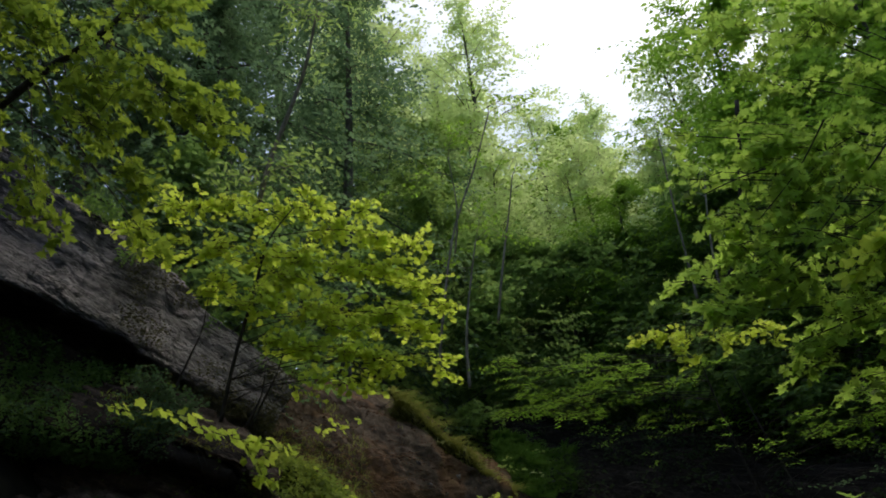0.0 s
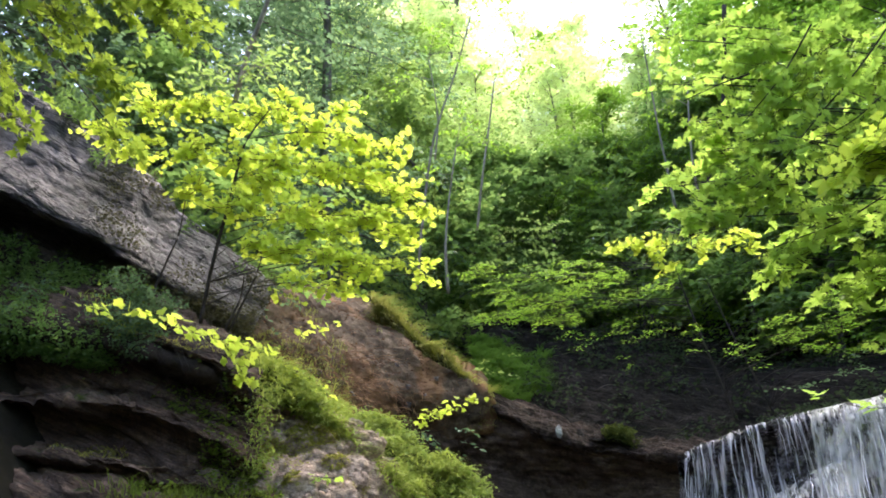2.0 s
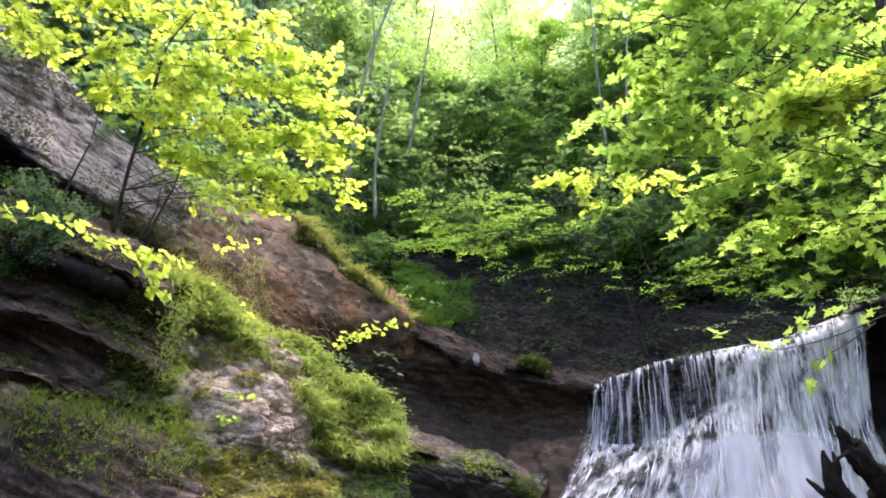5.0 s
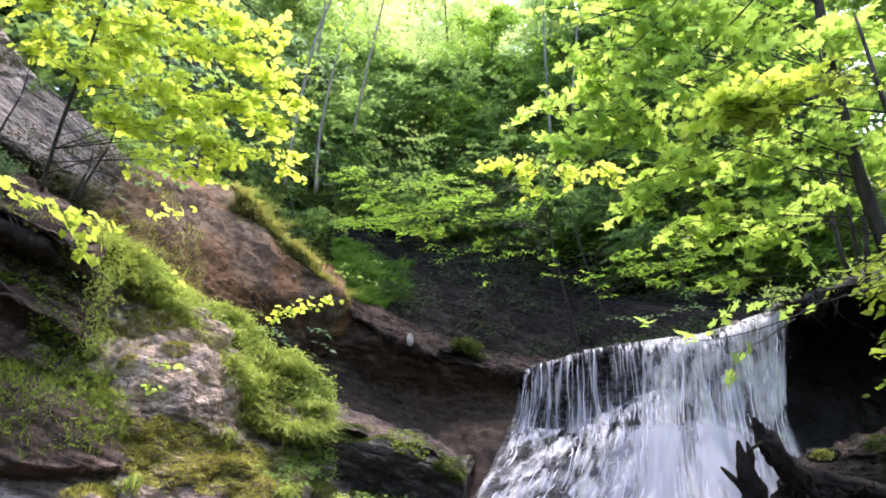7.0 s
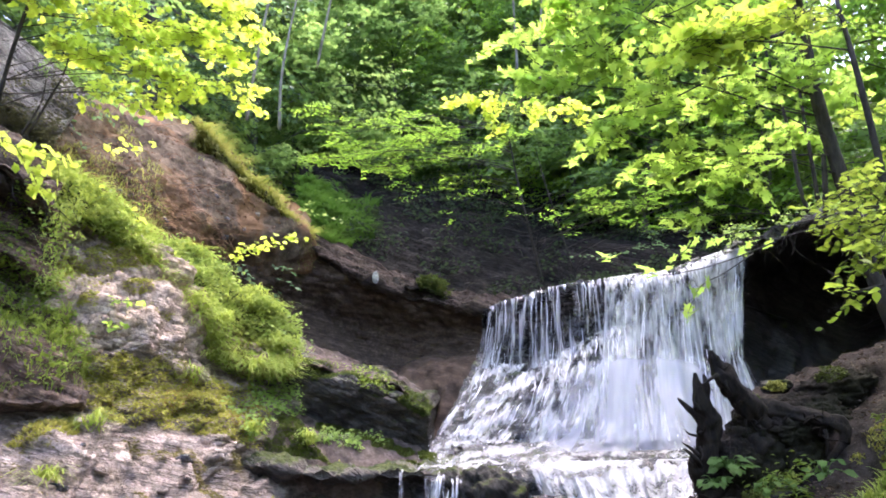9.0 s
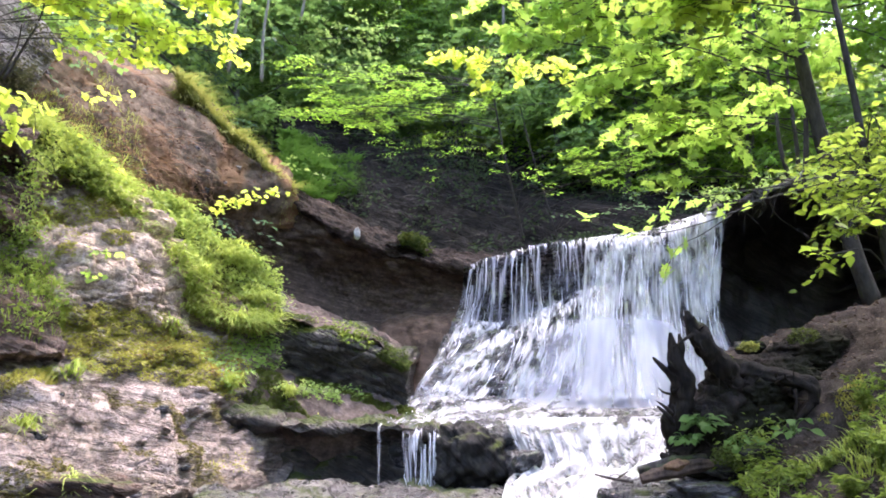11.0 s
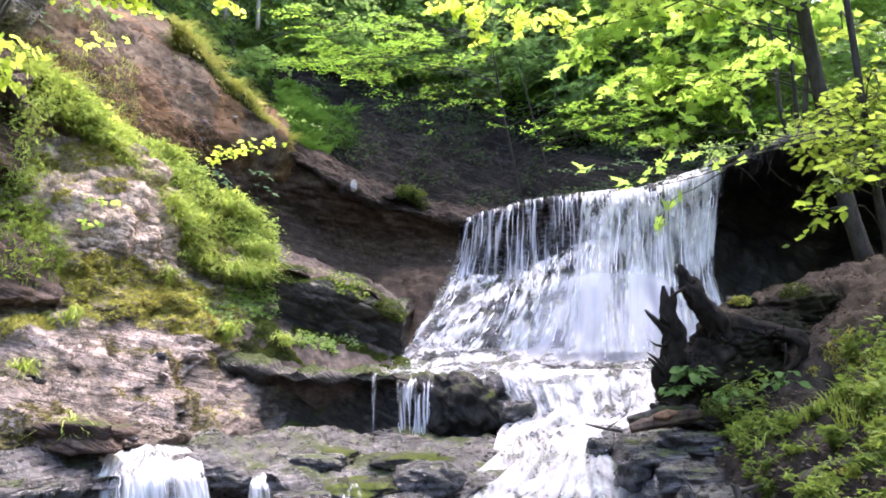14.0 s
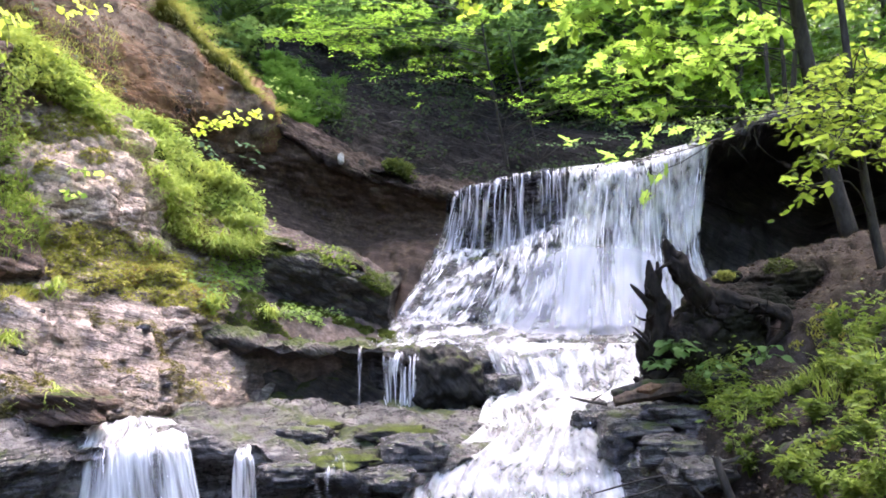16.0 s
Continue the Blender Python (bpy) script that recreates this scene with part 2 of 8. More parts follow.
def rock_mat(name, dark, mid, pale, wet=0.35, moss=0.0, stain=None, bump=0.5, bed=(0, 30, 0), cracks=0.6, spec=0.4):
    m, nodes, links, bsdf = node_mat(name)
    big = noise_node(nodes, links, 0.9, 4, 0.6)
    bedding = noise_node(nodes, links, 1.6, 8, 0.65, (1, 1, 9), bed)
    fine = noise_node(nodes, links, 14, 8, 0.7)
    col = ramp(nodes, links, bedding, [(0.3, dark), (0.5, mid), (0.72, pale)])
    col = mix(nodes, links, ramp(nodes, links, big, [(0.35, (0, 0, 0)), (0.65, (0.8, 0.8, 0.8))]), col, mix(nodes, links, 0.55, col, dark))
    speck = noise_node(nodes, links, 42, 5, 0.75)
    col = mix(nodes, links, 0.6, col, ramp(nodes, links, fine, [(0.32, (0.22, 0.22, 0.22)), (0.62, (1.2, 1.2, 1.2))]), "MULTIPLY")
    col = mix(nodes, links, 0.6, col, ramp(nodes, links, speck, [(0.34, (0.3, 0.3, 0.3)), (0.6, (1.25, 1.25, 1.25))]), "MULTIPLY")
    vor = nodes.new("ShaderNodeTexVoronoi")
    vor.feature = "F1"
    vor.inputs["Scale"].default_value = 11
    wob = nodes.new("ShaderNodeMapping")
    wob.vector_type = "TEXTURE"
    wob.inputs["Scale"].default_value = (1, 1, 0.42)
    wob.inputs["Rotation"].default_value = [radians(a) for a in bed]
    wco = nodes.new("ShaderNodeTexCoord")
    warp = nodes.new("ShaderNodeTexNoise")
    warp.inputs["Scale"].default_value, warp.inputs["Detail"].default_value = 6, 4
    links.new(wco.outputs["Object"], wob.inputs[0])
    links.new(wco.outputs["Object"], warp.inputs["Vector"])
    bend = nodes.new("ShaderNodeVectorMath")
    bend.operation = "MULTIPLY_ADD"
    links.new(warp.outputs["Color"], bend.inputs[0])
    bend.inputs[1].default_value = (0.25, 0.25, 0.25)
    links.new(wob.outputs[0], bend.inputs[2])
    links.new(bend.outputs[0], vor.inputs["Vector"])
    flake = vor.outputs["Color"]
    fl = nodes.new("ShaderNodeSeparateColor")
    links.new(flake, fl.inputs[0])
    col = mix(nodes, links, 0.55, col, ramp(nodes, links, fl.outputs[0], [(0.0, (0.45, 0.45, 0.45)), (1.0, (1.25, 1.25, 1.25))]), "MULTIPLY")
    line = noise_node(nodes, links, 1.3, 5, 0.55, (0.7, 0.7, 12), bed)
    cut = ramp(nodes, links, line, [(0.455, (1, 1, 1)), (0.49, (0.12, 0.12, 0.12)), (0.505, (0.12, 0.12, 0.12)), (0.53, (1, 1, 1))])
    col = mix(nodes, links, cracks, col, cut, "MULTIPLY")
    line = noise_node(nodes, links, 4.2, 4, 0.6, (0.6, 0.6, 3.2), bed)
    nick = ramp(nodes, links, line, [(0.46, (1, 1, 1)), (0.492, (0.2, 0.2, 0.2)), (0.503, (0.2, 0.2, 0.2)), (0.535, (1, 1, 1))])
    col = mix(nodes, links, cracks * 0.7, col, nick, "MULTIPLY")
    bsdf.inputs["Specular IOR Level"].default_value = spec
    if stain:
        st = noise_node(nodes, links, 1.7, 6, 0.7)
        col = mix(nodes, links, ramp(nodes, links, st, [(0.52, (0, 0, 0)), (0.66, (0.8, 0.8, 0.8))]), col, stain)
    if moss:
        geo = nodes.new("ShaderNodeNewGeometry")
        sep = nodes.new("ShaderNodeSeparateXYZ")
        links.new(geo.outputs["Normal"], sep.inputs[0])
        mn = noise_node(nodes, links, 2.6, 6, 0.65)
        k = math_node(nodes, links, "ADD", math_node(nodes, links, "MULTIPLY", sep.outputs[2], 0.35), math_node(nodes, links, "MULTIPLY", mn, 1.0))
        k = ramp(nodes, links, k, [(0.86 - moss * 0.4, (0, 0, 0)), (0.96 - moss * 0.4, (1, 1, 1))])
        mc = ramp(nodes, links, fine, [(0.35, (0.012, 0.018, 0.004)), (0.65, (0.07, 0.085, 0.015))])
        col = mix(nodes, links, k, col, mc)
        rough = math_node(nodes, links, "MAXIMUM", k, ramp(nodes, links, fine, [(0.35, (wet,) * 3), (0.65, (wet + 0.3,) * 3)]))
    else:
        rough = ramp(nodes, links, fine, [(0.35, (wet,) * 3), (0.65, (wet + 0.3,) * 3)])
    links.new(col, bsdf.inputs["Base Color"])
    links.new(rough, bsdf.inputs["Roughness"])
    bp = nodes.new("ShaderNodeBump")
    bp.inputs["Strength"].default_value, bp.inputs["Distance"].default_value = bump, 0.08
    links.new(math_node(nodes, links, "ADD", math_node(nodes, links, "ADD", math_node(nodes, links, "MULTIPLY", bedding, 0.2), math_node(nodes, links, "ADD", math_node(nodes, links, "MULTIPLY", fl.outputs[0], 0.2), math_node(nodes, links, "ADD", math_node(nodes, links, "MULTIPLY", cut, 0.15), math_node(nodes, links, "MULTIPLY", nick, 0.2)))), math_node(nodes, links, "ADD", math_node(nodes, links, "MULTIPLY", fine, 0.3), math_node(nodes, links, "MULTIPLY", speck, 0.15))), bp.inputs["Height"])
    links.new(bp.outputs[0], bsdf.inputs["Normal"])
    return m


def soil_mat(name, dark, mid, pale, stain=None, scale=5):
    m, nodes, links, bsdf = node_mat(name)
    a = noise_node(nodes, links, scale, 8, 0.7)
    b = noise_node(nodes, links, 38, 6, 0.7)
    c = noise_node(nodes, links, 1.1, 4, 0.6)
    col = ramp(nodes, links, a, [(0.3, dark), (0.5, mid), (0.72, pale)])
    col = mix(nodes, links, 0.5, col, ramp(nodes, links, b, [(0.3, (0.2, 0.2, 0.2)), (0.7, (1, 1, 1))]), "MULTIPLY")
    if stain:
        col = mix(nodes, links, ramp(nodes, links, c, [(0.48, (0, 0, 0)), (0.6, (0.85, 0.85, 0.85))]), col, stain)
    links.new(col, bsdf.inputs["Base Color"])
    bsdf.inputs["Roughness"].default_value = 0.9
    bsdf.inputs["Specular IOR Level"].default_value = 0.12
    bp = nodes.new("ShaderNodeBump")
    bp.inputs["Strength"].default_value, bp.inputs["Distance"].default_value = 0.8, 0.06
    links.new(math_node(nodes, links, "ADD", math_node(nodes, links, "MULTIPLY", a, 0.6), math_node(nodes, links, "MULTIPLY", b, 0.4)), bp.inputs["Height"])
    links.new(bp.outputs[0], bsdf.inputs["Normal"])
    return m


def leaf_mat(name, low, high, through_col, share=0.45, rough=0.5):
    """A leaf: a diffuse, slightly glossy face, and light that comes through it."""
    m, nodes, links, bsdf = node_mat(name)
    geo = nodes.new("ShaderNodeNewGeometry")
    isl = geo.outputs["Random Per Island"]
    big = noise_node(nodes, links, 0.8, 3, 0.6)
    f = math_node(nodes, links, "ADD", math_node(nodes, links, "MULTIPLY", isl, 0.6), math_node(nodes, links, "MULTIPLY", big, 0.4))
    col = ramp(nodes, links, f, [(0.15, low), (0.85, high)])
    links.new(col, bsdf.inputs["Base Color"])
    bsdf.inputs["Roughness"].default_value = rough
    bsdf.inputs["Specular IOR Level"].default_value = 0.12
    tr = nodes.new("ShaderNodeBsdfTranslucent")
    links.new(mix(nodes, links, 0.8, col, through_col), tr.inputs[0])
    ms = nodes.new("ShaderNodeMixShader")
    ms.inputs[0].default_value = share
    links.new(bsdf.outputs[0], ms.inputs[1])
    links.new(tr.outputs[0], ms.inputs[2])
    links.new(ms.outputs[0], nodes["Material Output"].inputs[0])
    return m


def bark_mat(name, dark, pale, moss=False):
    m, nodes, links, bsdf = node_mat(name)
    a = noise_node(nodes, links, 16, 7, 0.75, (1, 1, 0.3))
    b = noise_node(nodes, links, 3, 4, 0.6)
    col = ramp(nodes, links, a, [(0.35, dark), (0.65, pale)])
    if moss:
        col = mix(nodes, links, ramp(nodes, links, b, [(0.5, (0, 0, 0)), (0.62, (1, 1, 1))]), col, (0.05, 0.075, 0.012))
    links.new(col, bsdf.inputs["Base Color"])
    bsdf.inputs["Roughness"].default_value = 0.85
    bsdf.inputs["Specular IOR Level"].default_value = 0.2
    bp = nodes.new("ShaderNodeBump")
    bp.inputs["Strength"].default_value, bp.inputs["Distance"].default_value = 0.7, 0.02
    links.new(a, bp.inputs["Height"])
    links.new(bp.outputs[0], bsdf.inputs["Normal"])
    return m


def water_mat(name, cover, along=1.0, across=26.0, soft=0.14, tint=(0.83, 0.81, 0.90), fade=False, top=0.0):
    """Falling water: white streaks of foam along the flow, with clear gaps between them."""
    m, nodes, links, bsdf = node_mat(name)
    uv = nodes.new("ShaderNodeUVMap")
    uv.uv_map = "flow"
    mp = nodes.new("ShaderNodeMapping")
    mp.inputs["Scale"].default_value = (across, along, 1)
    links.new(uv.outputs[0], mp.inputs[0])
    t1 = nodes.new("ShaderNodeTexNoise")
    t1.inputs["Scale"].default_value, t1.inputs["Detail"].default_value, t1.inputs["Roughness"].default_value = 1.0, 7, 0.62
    t1.inputs["Distortion"].default_value = 0.35
    links.new(mp.outputs[0], t1.inputs["Vector"])
    mp2 = nodes.new("ShaderNodeMapping")
    mp2.inputs["Scale"].default_value = (across * 0.22, along * 0.8, 1)
    links.new(uv.outputs[0], mp2.inputs[0])
    t2 = nodes.new("ShaderNodeTexNoise")
    t2.inputs["Scale"].default_value, t2.inputs["Detail"].default_value = 1.0, 3
    links.new(mp2.outputs[0], t2.inputs["Vector"])
    f = math_node(nodes, links, "ADD", math_node(nodes, links, "MULTIPLY", t1.outputs["Fac"], 0.5), math_node(nodes, links, "MULTIPLY", t2.outputs["Fac"], 0.5))
    rim = nodes.new("ShaderNodeUVMap")
    rim.uv_map = "rim"
    rx = nodes.new("ShaderNodeSeparateXYZ")
    links.new(rim.outputs[0], rx.inputs[0])
    inner = math_node(nodes, links, "MULTIPLY", math_node(nodes, links, "MULTIPLY", rx.outputs[0], math_node(nodes, links, "SUBTRACT", 1.0, rx.outputs[0])), 4.0)
    if top:
        f = math_node(nodes, links, "SUBTRACT", f, ramp(nodes, links, rx.outputs[1], [(0.0, (0.2, 0.2, 0.2)), (top, (0, 0, 0))]))
    if fade:
        inner = math_node(nodes, links, "MULTIPLY", inner, math_node(nodes, links, "MULTIPLY", math_node(nodes, links, "MULTIPLY", rx.outputs[1], math_node(nodes, links, "SUBTRACT", 1.0, rx.outputs[1])), 2.5))
    f = math_node(nodes, links, "SUBTRACT", f, ramp(nodes, links, inner, [(0.0, (0.24, 0.24, 0.24)), (0.17, (0, 0, 0))]))
    at = 0.5 + (0.5 - cover) * 0.38
    k = ramp(nodes, links, f, [(at - soft / 2, (0, 0, 0)), (at + soft / 2, (1, 1, 1))])
    bsdf.inputs["Base Color"].default_value = (*tint, 1)
    bsdf.inputs["Roughness"].default_value = 0.55
    bp = nodes.new("ShaderNodeBump")
    bp.inputs["Strength"].default_value, bp.inputs["Distance"].default_value = 0.25, 0.04
    links.new(t1.outputs["Fac"], bp.inputs["Height"])
    links.new(bp.outputs[0], bsdf.inputs["Normal"])
    tl = nodes.new("ShaderNodeBsdfTranslucent")
    tl.inputs[0].default_value = (*tint, 1)
    foam = nodes.new("ShaderNodeMixShader")
    foam.inputs[0].default_value = 0.35
    links.new(bsdf.outputs[0], foam.inputs[1])
    links.new(tl.outputs[0], foam.inputs[2])
    clear = nodes.new("ShaderNodeBsdfTransparent")
    out = nodes.new("ShaderNodeMixShader")
    links.new(k, out.inputs[0])
    links.new(clear.outputs[0], out.inputs[1])
    links.new(foam.outputs[0], out.inputs[2])
    links.new(out.outputs[0], nodes["Material Output"].inputs[0])
    return m


PALE_ROCK = rock_mat("pale wet rock", (0.12, 0.088, 0.071), (0.40, 0.31, 0.255), (0.66, 0.55, 0.48), 0.42, bump=1.1, stain=(0.12, 0.09, 0.055), bed=(0, 14, 0), cracks=0.42, spec=0.3)
SLAB_ROCK = rock_mat("grey slab rock", (0.024, 0.02, 0.022), (0.11, 0.094, 0.10), (0.30, 0.265, 0.28), 0.24, bump=1.0, bed=(0, 38, 0), cracks=1.0, spec=0.5)
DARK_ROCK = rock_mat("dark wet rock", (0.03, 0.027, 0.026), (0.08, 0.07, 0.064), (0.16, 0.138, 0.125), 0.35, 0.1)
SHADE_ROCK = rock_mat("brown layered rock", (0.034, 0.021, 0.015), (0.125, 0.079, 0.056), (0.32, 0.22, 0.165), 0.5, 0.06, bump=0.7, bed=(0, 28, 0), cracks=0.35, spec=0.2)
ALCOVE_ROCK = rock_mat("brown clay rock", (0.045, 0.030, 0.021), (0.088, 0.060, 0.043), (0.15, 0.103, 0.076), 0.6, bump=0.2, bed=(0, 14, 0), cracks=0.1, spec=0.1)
GREY_ROCK = rock_mat("grey-brown layered stream rock", (0.03, 0.026, 0.025), (0.108, 0.095, 0.09), (0.27, 0.24, 0.23), 0.16, 0.08, bump=1.0, bed=(0, -6, 0), cracks=0.6, spec=0.55)
WET_ROCK = rock_mat("wet black stream rock", (0.016, 0.014, 0.015), (0.06, 0.053, 0.055), (0.19, 0.17, 0.175), 0.08, 0.05, bump=1.0, bed=(0, 6, 0), spec=0.7)
MOSSY_ROCK = rock_mat("mossy dark rock", (0.012, 0.011, 0.0095), (0.034, 0.03, 0.026), (0.085, 0.076, 0.064), 0.5, 0.3, spec=0.15)
# Brown lowered to near black, so the colour carries the canopy's shade.
SLOPE_ROCK = rock_mat("brown root-bound rock darkened for shade", (0.010, 0.009, 0.0078), (0.025, 0.0205, 0.018), (0.062, 0.051, 0.044), 0.6, 0.0, bump=0.9, bed=(0, 24, 0), spec=0.08)
PEBBLE_ROCK = rock_mat("chalky pale stone", (0.30, 0.28, 0.25), (0.52, 0.49, 0.45), (0.72, 0.69, 0.64), 0.6, bump=0.4, cracks=0.1, spec=0.1)
# The rock's pinkish tan, brightened to make up for light missing there.
LIT_CLAY_ROCK = rock_mat("pinkish tan clay rock lightened as if lit", (0.215, 0.155, 0.115), (0.45, 0.345, 0.265), (0.64, 0.515, 0.41), 0.6, bump=0.6, bed=(0, 14, 0), cracks=0.2, spec=0.15)
LIP_ROCK = rock_mat("brown ledge rock", (0.026, 0.018, 0.014), (0.082, 0.057, 0.044), (0.21, 0.15, 0.12), 0.55, bump=1.0, bed=(0, 24, 0), spec=0.1)
EARTH = soil_mat("brown earth", (0.037, 0.027, 0.019), (0.125, 0.09, 0.061), (0.27, 0.20, 0.14), (0.20, 0.11, 0.054))
LEDGE_ROCK = rock_mat("dark mossy ledge rock", (0.022, 0.018, 0.014), (0.075, 0.06, 0.046), (0.19, 0.15, 0.12), 0.4, 0.42, bump=0.9)
RUBBLE = soil_mat("pinkish brown rubble", (0.036, 0.026, 0.022), (0.115, 0.085, 0.07), (0.26, 0.2, 0.17), scale=7)
# Soil colour lowered to put part of the bank's shade into it.
BANK_SOIL = soil_mat("leaf litter soil", (0.015, 0.011, 0.0085), (0.044, 0.033, 0.027), (0.105, 0.08, 0.067))
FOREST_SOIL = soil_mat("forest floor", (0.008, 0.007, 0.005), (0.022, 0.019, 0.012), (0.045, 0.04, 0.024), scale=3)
TURF = soil_mat("mossy turf", (0.014, 0.015, 0.005), (0.05, 0.052, 0.016), (0.12, 0.115, 0.04), scale=9)
GRASS = leaf_mat("grass", (0.125, 0.185, 0.038), (0.29, 0.345, 0.08), (0.5, 0.6, 0.11), 0.4)
DRY_GRASS = leaf_mat("yellowish grass", (0.154, 0.16, 0.0475), (0.309, 0.31, 0.107), (0.474, 0.5, 0.107), 0.4)
MOSS = leaf_mat("moss", (0.19, 0.19, 0.045), (0.35, 0.325, 0.085), (0.46, 0.45, 0.10), 0.4, 0.8)
MAPLE_LEAF = leaf_mat("yellow-green maple leaf", (0.24, 0.34, 0.035), (0.59, 0.66, 0.12), (0.76, 0.91, 0.12), 0.6)
BEECH_LEAF = leaf_mat("bright green leaf", (0.08, 0.16, 0.022), (0.20, 0.32, 0.045), (0.36, 0.60, 0.065), 0.57)
BOUGH_LEAF = leaf_mat("olive-green maple leaf", (0.165, 0.26, 0.045), (0.25, 0.35, 0.08), (0.48, 0.70, 0.115), 0.65)
LEAN_LEAF = leaf_mat("mid-green maple leaf", (0.08, 0.13, 0.02), (0.17, 0.235, 0.04), (0.35, 0.48, 0.055), 0.58)
HERB_LEAF = leaf_mat("fresh green herb", (0.10, 0.165, 0.036), (0.27, 0.34, 0.085), (0.38, 0.49, 0.10), 0.42)
# Darker than the fresh herb: shade on the bank is put into the green.
BANK_LEAF = leaf_mat("bank herb darkened for shade", (0.026, 0.05, 0.01), (0.185, 0.24, 0.042), (0.30, 0.41, 0.065), 0.42)
SAPLING_LEAF = leaf_mat("yellow-green sapling leaf", (0.12, 0.175, 0.028), (0.20, 0.262, 0.045), (0.36, 0.48, 0.06), 0.58)
UNDER_LEAF = leaf_mat("mid-green understorey leaf", (0.065, 0.125, 0.045), (0.15, 0.225, 0.075), (0.29, 0.46, 0.105), 0.54)
GREEN_LEAF = leaf_mat("green leaf", (0.105, 0.165, 0.06), (0.23, 0.31, 0.10), (0.47, 0.66, 0.16), 0.55)
# Haze over the far wood is put into this leaf colour by paling it.
HAZED_LEAF = leaf_mat("green leaf paled for haze", (0.29, 0.37, 0.15), (0.49, 0.585, 0.27), (0.86, 1.0, 0.40), 0.62)
# Shade under the trees is put into this very dark leaf colour.
DARKENED_LEAF = leaf_mat("leaf darkened for deep shade", (0.018, 0.028, 0.016), (0.045, 0.066, 0.034), (0.08, 0.12, 0.05), 0.4, 0.95)
DARK_LEAF = leaf_mat("dark green leaf", (0.055, 0.095, 0.055), (0.12, 0.18, 0.09), (0.24, 0.38, 0.16), 0.5)
DRY_TUFT = leaf_mat("brown-green dry tuft", (0.09, 0.075, 0.03), (0.20, 0.17, 0.065), (0.22, 0.20, 0.06), 0.3, 0.85)
LITTER = leaf_mat("dead brown leaf", (0.045, 0.032, 0.024), (0.15, 0.112, 0.085), (0.1, 0.07, 0.04), 0.15, 0.8)
MOSS_DARK = leaf_mat("dark green moss", (0.035, 0.05, 0.012), (0.10, 0.125, 0.03), (0.14, 0.18, 0.035), 0.35, 0.9)
SLOPE_GRASS = leaf_mat("deep green grass", (0.035, 0.085, 0.018), (0.105, 0.195, 0.035), (0.15, 0.30, 0.045), 0.42)
BROAD_LEAF = leaf_mat("dark green broad leaf", (0.04, 0.085, 0.025), (0.12, 0.20, 0.05), (0.20, 0.35, 0.07), 0.42)
TWIG_LEAF = leaf_mat("grey-brown twig leaf", (0.05, 0.05, 0.03), (0.12, 0.115, 0.065), (0.14, 0.14, 0.06), 0.3)
BARK = bark_mat("grey-brown bark", (0.018, 0.015, 0.012), (0.07, 0.06, 0.05))
WOOD_BARK = bark_mat("grey bark", (0.045, 0.042, 0.036), (0.15, 0.14, 0.12), True)
MOSS_BARK = bark_mat("mossy bark", (0.025, 0.02, 0.016), (0.09, 0.075, 0.06), True)
DEAD_WOOD = bark_mat("black wet dead wood", (0.006, 0.0045, 0.0035), (0.032, 0.023, 0.017))
ROOT_SOIL = soil_mat("dark root earth", (0.006, 0.005, 0.004), (0.024, 0.018, 0.014), (0.062, 0.047, 0.037), (0.018, 0.017, 0.009), scale=11)
LOG_WOOD = bark_mat("brown rotten wood", (0.06, 0.032, 0.02), (0.27, 0.15, 0.085))
THIN_WATER = water_mat("thin falling water", 0.31, 1.8, 40, 0.2, (0.82, 0.79, 0.86))
WHITE_WATER = water_mat("white falling water", 0.41, 3.4, 12, 0.18, (0.755, 0.742, 0.745))
STREAK_WATER = water_mat("streaks of falling water", 0.24, 3.0, 18, 0.16, (0.80, 0.785, 0.79))
FOAM_WATER = water_mat("rushing foam", 0.40, 5.5, 10, 0.26, (0.64, 0.63, 0.63))
CHUTE_WATER = water_mat("white chute water", 0.52, 4.6, 8, 0.3, (0.74, 0.73, 0.73))
CURTAIN_WATER = water_mat("dense white curtain", 0.54, 2.6, 17, 0.22, (0.75, 0.74, 0.745))
CASCADE_WATER = water_mat("small white cascade", 0.55, 2.4, 18, 0.24, (0.82, 0.81, 0.81), top=0.12)
SPRAY, nodes_s, links_s, bsdf_s = node_mat("white spray")
bsdf_s.inputs["Base Color"].default_value, bsdf_s.inputs["Roughness"].default_value = (0.92, 0.90, 0.95, 1), 0.35
VEIL_WATER = water_mat("thin veil of water", 0.36, 2.0, 36, 0.2, (0.80, 0.785, 0.81))
MIST_WATER = water_mat("fine spray", 0.27, 1.0, 3, 0.7, fade=True)


# ---- the ground ----
def ground_height(x, y):
    left = np.where(x < -3.4, (-3.4 - x) * 1.9, 0)
    left = np.where(x < -8, 8.74 + (-8 - x) * 0.55, left)
    right = np.maximum(0, x - 2.6) * 0.7
    start = 13.6 - 2.4 * smooth(1.5, 3.5, x)
    far = 6.0 * smooth(0, 3.2, y - start) * (1 - 0.3 * smooth(1.5, 3.5, x)) + np.maximum(0, y - start - 2.6) * 0.5
    far = np.minimum(far, 20 + 0.02 * y)
    side = np.maximum(left, right)
    side = np.minimum(side, 17 + 0.02 * np.abs(x))
    return -0.35 + np.maximum(side, far) + 0.12 * vnoise(np.stack([x * 0.5, y * 0.5, x * 0], -1), 3)


def axis_steps(near, far, n, m):
    a = np.linspace(-near, near, n)
    b = near + (far - near) * np.linspace(0, 1, m + 1)[1:] ** 2
    return np.concatenate([-b[::-1], a, b])


gx, gy = np.meshgrid(axis_steps(24, 900, 120, 24), axis_steps(24, 900, 120, 24) + 8, indexing="ij")
